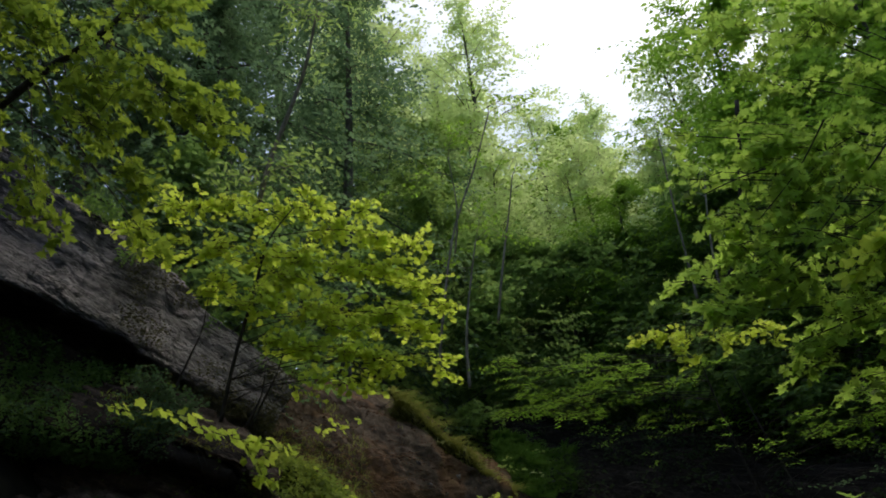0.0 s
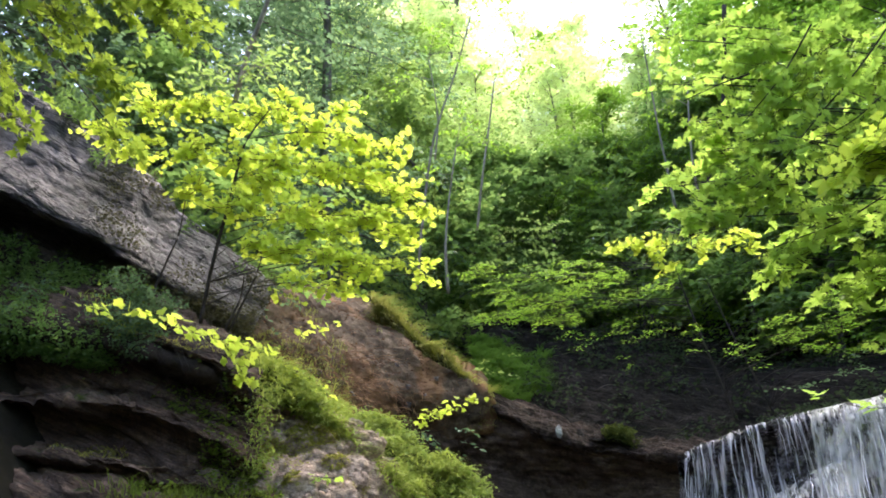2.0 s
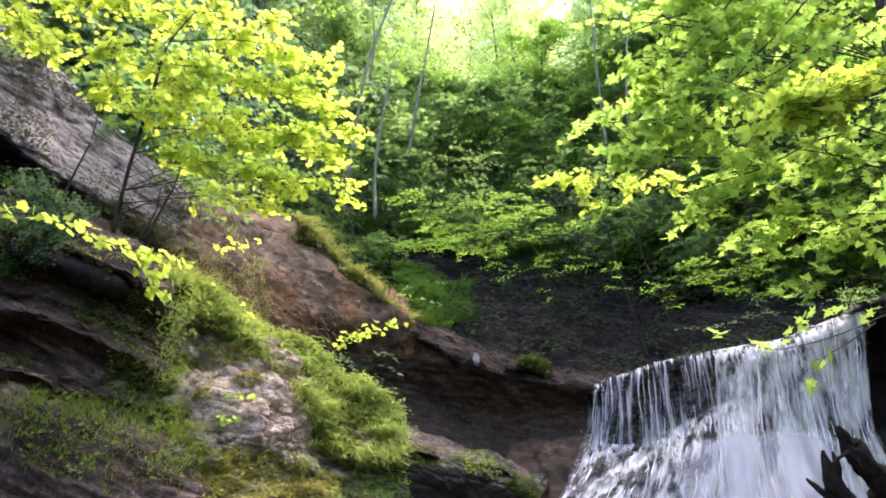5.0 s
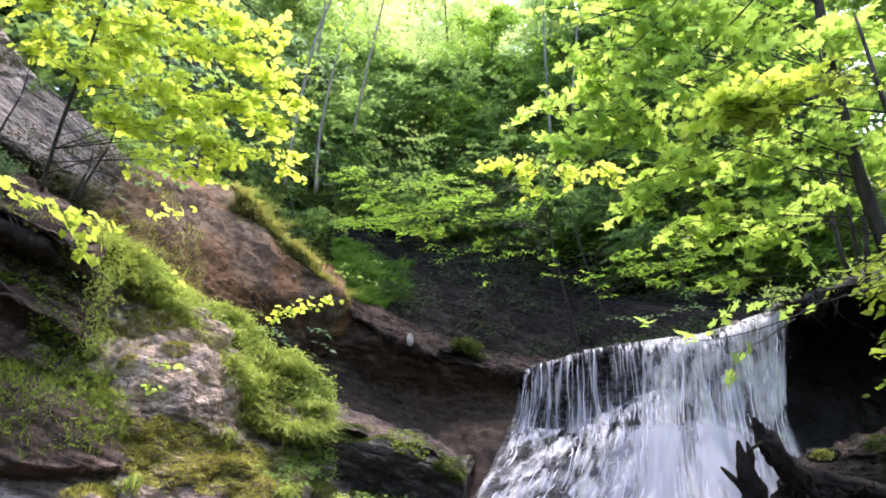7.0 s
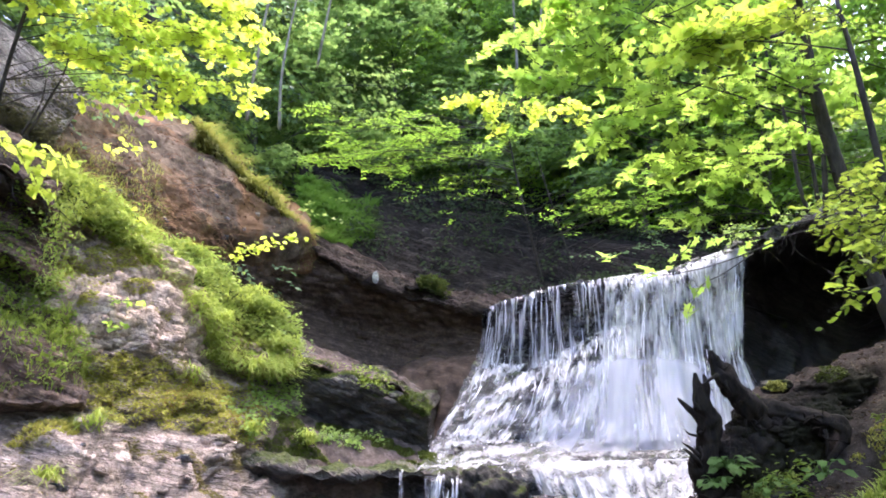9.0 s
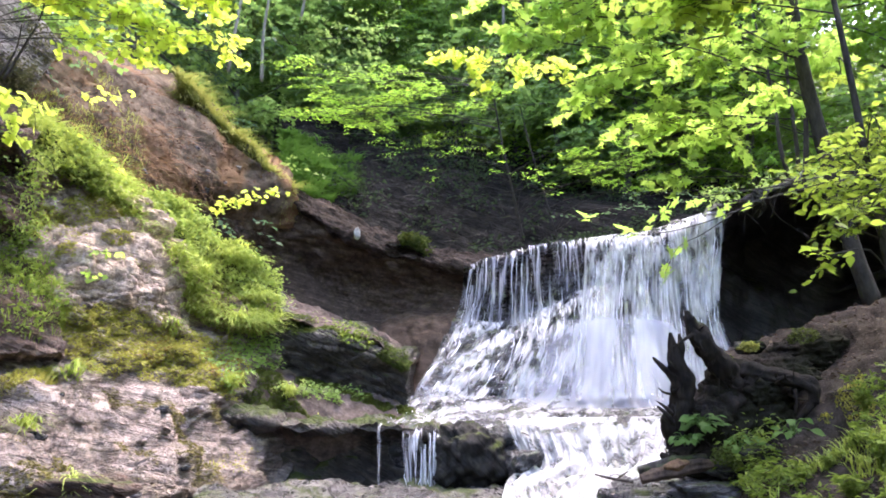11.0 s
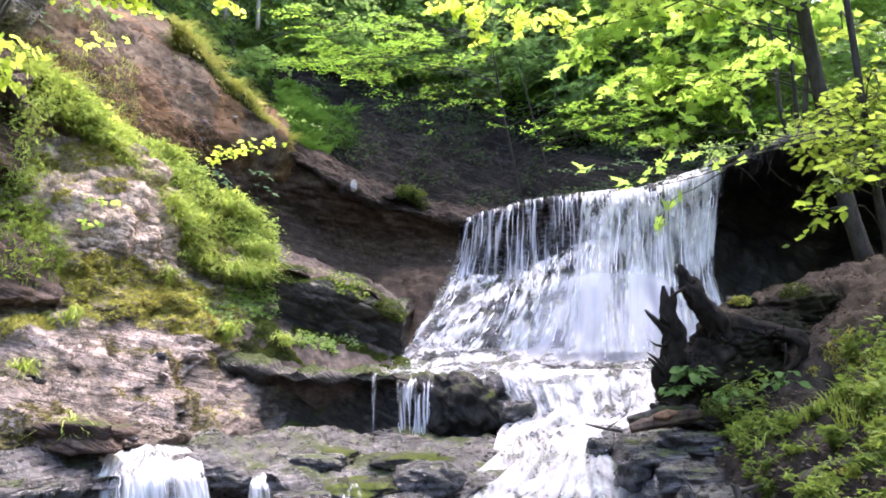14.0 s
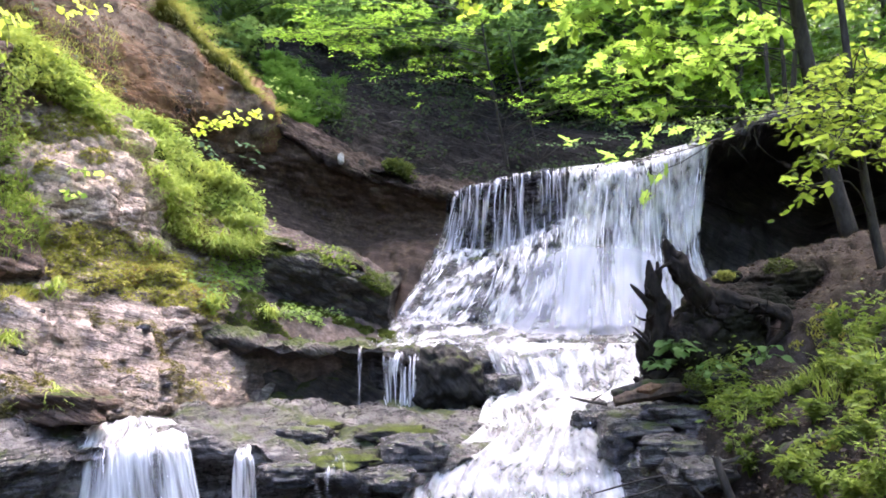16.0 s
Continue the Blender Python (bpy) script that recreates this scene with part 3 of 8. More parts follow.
gg = np.stack([gx, gy, ground_height(gx, gy)], -1)
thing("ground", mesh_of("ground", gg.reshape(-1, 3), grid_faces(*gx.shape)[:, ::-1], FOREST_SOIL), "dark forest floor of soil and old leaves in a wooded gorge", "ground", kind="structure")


# ---- rock faces ----
ROCKS = {}


def rock(name, rows, nu, nv, mat, label, away=(0, 1.2, -0.3), category="rock face", **k):
    g = rock_grid(rows, nu, nv, **k)
    ROCKS[name] = g
    return thing(name, solid_sheet(name, g, mat, away), label, category, kind="structure")


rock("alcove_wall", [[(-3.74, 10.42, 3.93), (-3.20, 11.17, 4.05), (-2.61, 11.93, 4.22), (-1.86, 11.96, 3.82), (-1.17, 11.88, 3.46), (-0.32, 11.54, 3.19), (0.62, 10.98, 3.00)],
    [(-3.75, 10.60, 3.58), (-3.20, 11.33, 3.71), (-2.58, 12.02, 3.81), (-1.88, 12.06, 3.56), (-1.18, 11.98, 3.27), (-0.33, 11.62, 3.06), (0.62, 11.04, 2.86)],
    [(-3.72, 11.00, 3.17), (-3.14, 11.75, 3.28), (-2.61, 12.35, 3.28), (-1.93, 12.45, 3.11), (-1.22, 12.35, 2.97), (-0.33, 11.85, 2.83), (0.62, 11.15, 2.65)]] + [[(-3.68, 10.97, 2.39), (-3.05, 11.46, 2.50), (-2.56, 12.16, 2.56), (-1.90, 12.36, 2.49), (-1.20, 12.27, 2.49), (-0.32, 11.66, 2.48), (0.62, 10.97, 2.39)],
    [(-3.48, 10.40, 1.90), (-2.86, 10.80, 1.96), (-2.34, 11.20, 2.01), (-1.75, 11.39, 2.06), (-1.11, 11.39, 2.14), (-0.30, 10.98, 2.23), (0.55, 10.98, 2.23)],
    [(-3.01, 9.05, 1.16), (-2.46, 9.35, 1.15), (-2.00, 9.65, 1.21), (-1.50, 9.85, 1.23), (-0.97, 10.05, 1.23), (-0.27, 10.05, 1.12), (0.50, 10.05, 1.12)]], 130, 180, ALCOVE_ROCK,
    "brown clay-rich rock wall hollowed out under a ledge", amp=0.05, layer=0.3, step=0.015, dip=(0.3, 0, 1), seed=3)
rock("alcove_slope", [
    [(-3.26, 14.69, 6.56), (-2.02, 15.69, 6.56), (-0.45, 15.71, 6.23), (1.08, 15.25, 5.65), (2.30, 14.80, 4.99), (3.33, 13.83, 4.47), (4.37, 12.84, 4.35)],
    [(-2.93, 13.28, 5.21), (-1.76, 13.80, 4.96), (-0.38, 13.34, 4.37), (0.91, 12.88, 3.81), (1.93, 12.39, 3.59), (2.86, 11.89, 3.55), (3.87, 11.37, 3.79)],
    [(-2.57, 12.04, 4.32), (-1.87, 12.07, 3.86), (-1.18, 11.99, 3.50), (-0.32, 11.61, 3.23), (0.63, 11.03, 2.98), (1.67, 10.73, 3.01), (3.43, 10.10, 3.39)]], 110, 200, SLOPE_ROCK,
    "root-tangled slope of soil and rock above the alcove, darkened for shade", category="slope", away=(0, 1.5, 0.4), amp=0.12, layer=0.2, step=0.05, dip=(0.4, 0, 1), seed=5)
rock("alcove_ledge", [
    [(-2.73, 12.42, 4.66), (-1.95, 12.54, 4.27), (-1.23, 12.47, 3.90), (-0.34, 12.09, 3.54), (0.65, 11.51, 3.20)],
    [(-2.62, 12.08, 4.48), (-1.89, 12.16, 4.06), (-1.19, 12.08, 3.69), (-0.33, 11.75, 3.39), (0.64, 11.22, 3.08)],
    [(-2.53, 11.84, 4.25), (-1.84, 11.87, 3.82), (-1.16, 11.80, 3.46), (-0.32, 11.46, 3.20), (0.63, 10.98, 2.98)],
    [(-2.57, 12.05, 4.20), (-1.87, 12.08, 3.75), (-1.18, 12.00, 3.40), (-0.32, 11.62, 3.14), (0.63, 11.08, 2.93)]], 70, 200, LIP_ROCK,
    "brown layered rock lip jutting over the hollow", away=(0, 1.2, 0.1), amp=0.08, scale=2.2, layer=0.07, step=0.035, dip=(0.42, 0, 0.9), seed=6, chip=0.03)
rock("earth_slope", [
    [(-5.55, 8.07, 5.96), (-5.08, 8.65, 5.72), (-4.82, 9.38, 5.73), (-4.44, 10.01, 5.73), (-4.04, 10.82, 5.82)],
    [(-5.33, 7.84, 5.18), (-4.84, 8.33, 4.89), (-4.43, 8.98, 4.76), (-3.93, 9.79, 4.93), (-3.24, 10.93, 4.97)],
    [(-5.16, 7.67, 4.54), (-4.64, 8.04, 4.33), (-4.18, 8.80, 4.21), (-3.74, 9.72, 4.30), (-2.89, 11.53, 4.61)],
    [(-5.00, 7.78, 4.08), (-4.36, 8.05, 3.89), (-3.89, 8.78, 3.86), (-3.64, 10.09, 4.01), (-2.49, 11.91, 4.33)],
    [(-5.02, 8.37, 3.68), (-4.32, 8.62, 3.58), (-3.72, 9.05, 3.45), (-3.47, 11.00, 3.68), (-2.46, 12.25, 3.92)]], 150, 170, EARTH,
    "steep brown and orange earth slope with loose roots", away=(-0.3, 1.6, 0.7), amp=0.10, layer=0.16, step=0.012, dip=(0.6, 0, 1), seed=8, chip=0.004)
rock("upper_slab", [
    [(-6.79, 4.88, 7.81), (-5.80, 5.78, 6.81), (-5.20, 6.37, 6.43), (-4.77, 7.14, 5.78), (-4.16, 8.15, 5.17)],
    [(-6.60, 4.96, 6.51), (-5.61, 5.69, 5.99), (-5.05, 6.27, 5.62), (-4.72, 6.89, 5.32), (-4.14, 7.83, 4.85)],
    [(-6.15, 4.72, 5.66), (-5.32, 5.48, 5.25), (-4.89, 5.89, 4.99), (-4.65, 6.44, 4.79), (-4.10, 7.52, 4.54)],
    [(-6.88, 5.34, 5.92), (-5.92, 6.16, 5.43), (-5.36, 6.50, 5.12), (-4.94, 6.68, 4.87), (-4.23, 7.63, 4.46)],
    [(-6.77, 5.35, 5.36), (-5.70, 5.99, 4.83), (-5.14, 6.25, 4.73), (-4.79, 6.48, 4.61), (-4.16, 7.39, 4.26)]], 180, 220, SLAB_ROCK,
    "sloping slab of grey layered rock with an undercut foot", away=(-1.5, 1.2, -0.8), amp=0.06, layer=0.10, step=0.026, dip=(0.62, -0.2, 0.8), seed=11, block=0.9, chip=0.007)
rock("overhang_wall", [[(-7.35, 5.14, 4.70), (-4.99, 5.79, 4.56), (-4.43, 6.04, 4.40), (-3.97, 6.42, 4.14), (-3.65, 6.81, 3.77)],
    [(-7.02, 4.97, 4.24), (-4.77, 5.58, 4.02), (-4.23, 5.81, 3.90), (-3.77, 6.12, 3.71), (-3.53, 6.50, 3.46)],
    [(-7.40, 5.28, 4.24), (-5.06, 5.97, 3.99), (-4.49, 6.21, 3.86), (-3.97, 6.48, 3.64), (-3.65, 6.74, 3.34)],
    [(-7.38, 5.33, 3.94), (-5.03, 5.97, 3.68), (-4.43, 6.16, 3.56), (-3.92, 6.43, 3.33), (-3.65, 6.76, 3.11)]] + [[(-7.34, 5.31, 3.86), (-5.00, 5.96, 3.57), (-4.42, 6.15, 3.45), (-3.91, 6.43, 3.19), (-3.62, 6.76, 2.96)],
    [(-6.92, 5.02, 3.66), (-4.73, 5.64, 3.38), (-4.21, 5.87, 3.26), (-3.79, 6.24, 3.01), (-3.53, 6.67, 2.81)],
    [(-7.25, 5.28, 3.67), (-4.96, 5.93, 3.34), (-4.38, 6.14, 3.18), (-3.92, 6.46, 2.92), (-3.57, 6.80, 2.72)],
    [(-7.22, 5.31, 3.45), (-4.91, 5.92, 3.08), (-4.38, 6.16, 2.95), (-3.91, 6.46, 2.76), (-3.51, 6.74, 2.59)]] + [[(-6.81, 5.01, 3.26), (-4.64, 5.60, 2.90), (-4.17, 5.88, 2.77), (-3.79, 6.27, 2.61), (-3.43, 6.63, 2.49)],
    [(-6.98, 5.17, 3.19), (-4.76, 5.77, 2.81), (-4.25, 6.01, 2.68), (-3.82, 6.34, 2.53), (-3.39, 6.67, 2.41)],
    [(-6.59, 4.93, 2.81), (-4.50, 5.47, 2.57), (-4.01, 5.67, 2.51), (-3.62, 6.00, 2.38), (-3.27, 6.54, 2.21)],
    [(-6.24, 4.82, 2.05), (-4.29, 5.31, 1.86), (-3.83, 5.50, 1.83), (-3.46, 5.79, 1.79), (-3.06, 6.29, 1.78)]], 300, 260, SHADE_ROCK,
    "dark brown layered rock in stepped ledges under a mossy brow", away=(-1.2, 1.2, -0.5), amp=0.06, layer=0.15, step=0.10, block=1.1, dip=(0.45, 0, 0.9), seed=14, chip=0.02)
rock("brow_bank", [
    [(-7.49, 5.00, 5.72), (-6.45, 5.20, 5.47), (-5.78, 5.72, 5.16), (-5.34, 6.00, 4.94), (-4.80, 6.35, 4.65), (-4.37, 6.80, 4.37), (-4.13, 7.30, 4.04)],
    [(-7.22, 4.95, 5.00), (-6.25, 5.15, 4.78), (-5.60, 5.62, 4.58), (-5.06, 5.85, 4.40), (-4.54, 6.15, 4.20), (-4.14, 6.55, 3.96), (-4.01, 7.10, 3.74)],
    [(-6.91, 4.85, 4.34), (-6.01, 5.05, 4.17), (-5.40, 5.48, 4.09), (-4.87, 5.70, 3.98), (-4.31, 5.90, 3.82), (-3.89, 6.20, 3.63), (-3.85, 6.80, 3.52)],
    [(-7.47, 5.30, 4.38), (-6.48, 5.50, 4.21), (-5.78, 5.90, 4.13), (-5.22, 6.15, 4.03), (-4.58, 6.30, 3.84), (-4.13, 6.60, 3.62), (-4.01, 7.10, 3.51)]], 90, 150, BANK_SOIL,
    "brown soil bank on the rock brow below the slab", away=(-0.4, 0.7, 0.1), category="bank", amp=0.09, scale=2, layer=0.2, step=0.01, chip=0.012, seed=71)
rock("lower_rock", [[(-4.8, 6.55, 3.85), (-3.93, 6.96, 3.66), (-3.6, 7.24, 3.56), (-3.16, 7.72, 3.38), (-2.75, 8.6, 2.75), (-2.15, 9.2, 2.45)],
    [(-4.73, 6.49, 3.34), (-3.80, 6.91, 3.06), (-3.45, 7.21, 3.12), (-3.04, 7.71, 3.06), (-2.63, 8.36, 2.48), (-2.06, 8.97, 2.29)],
    [(-4.52, 6.23, 2.77), (-3.58, 6.55, 2.51), (-3.17, 6.85, 2.55), (-2.83, 7.35, 2.52), (-2.57, 8.18, 2.17), (-2.06, 8.98, 2.11)],
    [(-4.30, 5.97, 2.21), (-3.42, 6.28, 2.07), (-3.07, 6.67, 2.15), (-2.73, 7.38, 2.16), (-2.45, 7.99, 1.93), (-2.02, 8.80, 1.85)]] + [[(-4.01, 5.60, 1.70), (-3.31, 6.10, 1.71), (-3.03, 6.50, 1.72), (-2.65, 7.21, 1.59), (-2.27, 7.63, 1.44), (-1.94, 9.04, 1.23)],
    [(-3.72, 5.23, 1.32), (-3.03, 5.63, 1.35), (-2.79, 6.03, 1.33), (-2.43, 6.64, 1.27), (-2.28, 7.34, 1.17), (-1.59, 8.85, 1.11)],
    [(-3.29, 4.65, 0.96), (-2.70, 5.05, 1.02), (-2.51, 5.45, 0.98), (-2.17, 5.96, 0.92), (-2.06, 6.66, 0.85), (-1.51, 8.49, 0.60)]] + [[(-3.22, 4.56, 0.82), (-2.65, 4.96, 0.84), (-2.41, 5.26, 0.82), (-2.05, 5.67, 0.78), (-1.89, 6.27, 0.74), (-1.48, 8.30, 0.40)]], 260, 280, PALE_ROCK,
    "pale wet rock stepped in rough layers beside the stream", away=(-0.5, 1.5, -0.8), amp=0.08, scale=1.4, layer=0.12, step=0.075, dip=(0.3, -0.3, 0.9), seed=17, block=1.9, chip=0.048)
# Overlay over the upper rock: tan, and lightened where the rock came out too dark.
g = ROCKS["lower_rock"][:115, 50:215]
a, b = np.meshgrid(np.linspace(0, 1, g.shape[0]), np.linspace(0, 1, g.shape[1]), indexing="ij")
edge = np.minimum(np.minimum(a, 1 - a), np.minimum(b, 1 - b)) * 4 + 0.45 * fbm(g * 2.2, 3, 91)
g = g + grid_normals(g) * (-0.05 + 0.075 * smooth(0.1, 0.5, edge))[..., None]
ROCKS["lit_clay_face"] = g
thing("lit_clay_face", solid_sheet("lit_clay_face", g, LIT_CLAY_ROCK, (-0.03, 0.06, -0.02)), "pinkish tan clay-rich rock face under the grass bank, lightened as if lit", "rock face", kind="structure")
rock("middle_ledge", [
    [(-2.62, 9.36, 2.43), (-2.07, 9.56, 2.40), (-1.50, 9.78, 2.22), (-0.95, 9.79, 2.07), (-0.53, 9.61, 1.74)],
    [(-2.31, 8.72, 2.25), (-1.84, 8.83, 2.18), (-1.36, 8.94, 2.05), (-0.94, 9.05, 1.93), (-0.56, 9.06, 1.68)],
    [(-2.27, 8.60, 2.13), (-1.81, 8.73, 2.06), (-1.34, 8.85, 1.94), (-0.92, 8.97, 1.82), (-0.55, 9.0, 1.6)],
    [(-2.29, 8.70, 1.95), (-1.84, 8.84, 1.87), (-1.37, 8.97, 1.75), (-0.94, 9.1, 1.62), (-0.57, 9.1, 1.46)],
    [(-2.30, 8.74, 1.33), (-1.88, 9.04, 1.26), (-1.39, 9.15, 1.21), (-0.94, 9.15, 1.16), (-0.56, 9.15, 1.21)]], 110, 150, LEDGE_ROCK,
    "undercut rock ledge with moss on its top", away=(0, 1.9, 0.12), amp=0.06, scale=2.2, layer=0.16, step=0.05, dip=(0.2, 0, 1), seed=20)
rock("rubble_slope", [
    [(-2.88, 10.53, 2.95), (-2.42, 11.14, 2.76), (-1.76, 11.47, 2.46), (-1.10, 11.28, 2.19), (-0.54, 10.51, 1.83)],
    [(-2.55, 9.45, 2.57), (-2.09, 9.66, 2.46), (-1.50, 9.78, 2.25), (-0.94, 9.69, 2.07), (-0.51, 9.61, 1.76)],
    [(-2.30, 8.69, 2.28), (-1.84, 8.80, 2.22), (-1.36, 8.91, 2.08), (-0.93, 9.01, 1.96), (-0.55, 9.03, 1.70)]], 60, 120, RUBBLE,
    "pinkish brown rubble sloping down from the hollow to the ledge", away=(0, 0.9, 0.02), category="slope", amp=0.05, scale=3, layer=0.12, step=0.02, seed=52, chip=0.02)
rock("stream_shelf", [
    [(-2.87, 8.63, 1.42), (-2.18, 8.73, 1.39), (-1.48, 8.94, 1.26), (-0.87, 9.05, 1.16), (-0.18, 9.05, 1.16)],
    [(-2.37, 7.64, 1.28), (-1.92, 7.74, 1.19), (-1.37, 7.95, 1.10), (-0.77, 8.05, 1.11), (-0.15, 8.05, 1.06)],
    [(-2.50, 8.05, 1.12), (-2.05, 8.26, 1.03), (-1.45, 8.46, 0.96), (-0.81, 8.46, 0.96), (-0.16, 8.46, 0.93)],
    [(-2.31, 7.47, 0.77), (-1.95, 7.88, 0.64), (-1.42, 8.29, 0.49), (-0.80, 8.40, 0.45), (-0.16, 8.40, 0.45)]], 110, 160, LEDGE_ROCK,
    "low dark rock shelf with a mossy top beside the pool", amp=0.08, scale=2.2, layer=0.14, step=0.045, dip=(0.15, 0, 1), seed=23)
rock("moss_bank", [
    [(-2.36, 8.50, 1.84), (-1.92, 8.91, 1.67), (-1.38, 9.07, 1.54), (-0.88, 9.13, 1.38), (-0.50, 9.14, 1.24)],
    [(-2.34, 8.12, 1.60), (-1.87, 8.43, 1.48), (-1.37, 8.63, 1.37), (-0.84, 8.74, 1.25), (-0.48, 8.85, 1.20)],
    [(-2.39, 8.04, 1.25), (-1.85, 8.15, 1.16), (-1.36, 8.25, 1.08), (-0.80, 8.35, 1.07), (-0.43, 8.55, 1.10)]], 50, 130, RUBBLE,
    "mossy strip sloping from the dark ledge to the shelf", away=(0, 0.6, -0.7), category="bank", amp=0.06, scale=2.4, layer=0.15, step=0.02, seed=55, chip=0.01)
rock("stream_slab", [
    [(-3.24, 4.90, 0.96), (-2.86, 5.00, 0.92), (-2.81, 5.26, 0.83), (-2.44, 5.67, 0.80), (-2.03, 6.17, 0.77), (-1.57, 6.98, 0.70), (-0.95, 7.78, 0.60), (-0.09, 7.99, 0.58), (0.64, 7.48, 0.59)],
    [(-3.03, 4.60, 0.85), (-2.69, 4.70, 0.80), (-2.51, 4.72, 0.78), (-2.27, 5.27, 0.71), (-1.76, 5.37, 0.71), (-1.27, 5.68, 0.66), (-0.73, 6.08, 0.58), (-0.07, 6.28, 0.56), (0.45, 6.29, 0.48)],
    [(-2.83, 4.30, 0.74), (-2.51, 4.40, 0.69), (-2.37, 4.48, 0.69), (-2.13, 4.84, 0.66), (-1.69, 5.18, 0.63), (-1.18, 5.28, 0.55), (-0.64, 5.39, 0.43), (-0.28, 5.49, 0.40), (-0.17, 5.50, 0.34)],
    [(-2.86, 4.36, 0.64), (-2.54, 4.46, 0.58), (-2.40, 4.54, 0.57), (-2.14, 4.87, 0.55), (-1.79, 5.49, 0.41), (-1.22, 5.49, 0.37), (-0.66, 5.50, 0.30), (-0.30, 5.50, 0.26), (-0.20, 5.51, 0.20)],
    [(-2.84, 4.36, 0.27), (-2.52, 4.46, 0.21), (-2.39, 4.54, 0.18), (-2.12, 4.87, 0.02), (-1.72, 5.33, -0.13), (-1.18, 5.33, -0.13), (-0.63, 5.33, -0.13), (-0.30, 5.33, -0.13), (-0.21, 5.33, -0.13)]], 130, 260, GREY_ROCK,
    "flat wet rock slab ending in a low step", amp=0.05, scale=2.5, layer=0.09, step=0.04, dip=(0.1, 0.1, 1), seed=26)
rock("fall_wall", [[(0.21, 11.34, 2.85), (0.65, 11.53, 3.03), (1.18, 11.12, 3.10), (1.69, 10.72, 3.12), (2.08, 10.52, 3.13), (2.48, 10.32, 3.14), (2.86, 10.11, 3.21), (3.30, 9.90, 3.29)],
    [(0.12, 10.53, 2.95), (0.59, 10.22, 3.06), (1.06, 9.91, 3.13), (1.52, 9.61, 3.14), (1.89, 9.51, 3.17), (2.25, 9.31, 3.17), (2.60, 9.15, 3.26), (2.97, 9.00, 3.36)]] + [[(0.08, 10.94, 2.81), (0.62, 10.83, 2.99), (1.12, 10.52, 3.06), (1.62, 10.22, 3.05), (1.89, 9.53, 2.95), (2.24, 9.28, 2.91), (2.59, 9.13, 2.95), (2.91, 9.02, 3.00)],
    [(-0.06, 10.48, 2.27), (0.51, 10.28, 2.22), (1.07, 10.07, 2.39), (1.54, 9.75, 2.57), (1.84, 9.31, 2.52), (2.19, 9.11, 2.50), (2.54, 9.01, 2.49), (2.74, 8.91, 2.42)]] + [[(-0.30, 10.01, 1.82), (0.35, 9.76, 1.81), (0.94, 9.45, 1.94), (1.44, 9.24, 1.99), (1.78, 9.04, 1.98), (2.14, 8.94, 1.98), (2.46, 8.75, 1.91), (2.89, 8.74, 1.97)],
    [(-0.59, 9.59, 1.33), (0.01, 9.39, 1.28), (0.65, 9.19, 1.27), (1.25, 8.89, 1.27), (1.71, 8.69, 1.28), (2.05, 8.59, 1.28), (2.38, 8.49, 1.26), (2.97, 8.48, 1.42)]], 140, 160, WET_ROCK,
    "wet dark rock step and apron behind the waterfall", amp=0.05, layer=0.2, step=0.05, dip=(0.1, 0, 1), seed=29)
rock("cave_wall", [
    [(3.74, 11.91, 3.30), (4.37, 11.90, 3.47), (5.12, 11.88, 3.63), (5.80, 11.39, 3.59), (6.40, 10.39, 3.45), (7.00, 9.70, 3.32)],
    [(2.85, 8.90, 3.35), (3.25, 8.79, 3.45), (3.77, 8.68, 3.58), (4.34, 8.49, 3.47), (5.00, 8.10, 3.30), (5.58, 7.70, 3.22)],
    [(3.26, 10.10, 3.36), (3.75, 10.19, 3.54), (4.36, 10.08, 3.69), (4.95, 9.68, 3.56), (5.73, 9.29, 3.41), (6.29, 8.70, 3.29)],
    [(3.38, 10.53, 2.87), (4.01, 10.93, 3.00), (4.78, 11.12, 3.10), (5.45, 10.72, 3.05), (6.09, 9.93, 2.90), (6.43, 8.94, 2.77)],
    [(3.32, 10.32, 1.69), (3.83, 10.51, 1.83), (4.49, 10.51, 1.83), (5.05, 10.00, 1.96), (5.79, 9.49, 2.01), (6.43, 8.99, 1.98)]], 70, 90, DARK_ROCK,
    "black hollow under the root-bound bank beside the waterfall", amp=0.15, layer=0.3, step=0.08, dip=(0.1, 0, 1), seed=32)
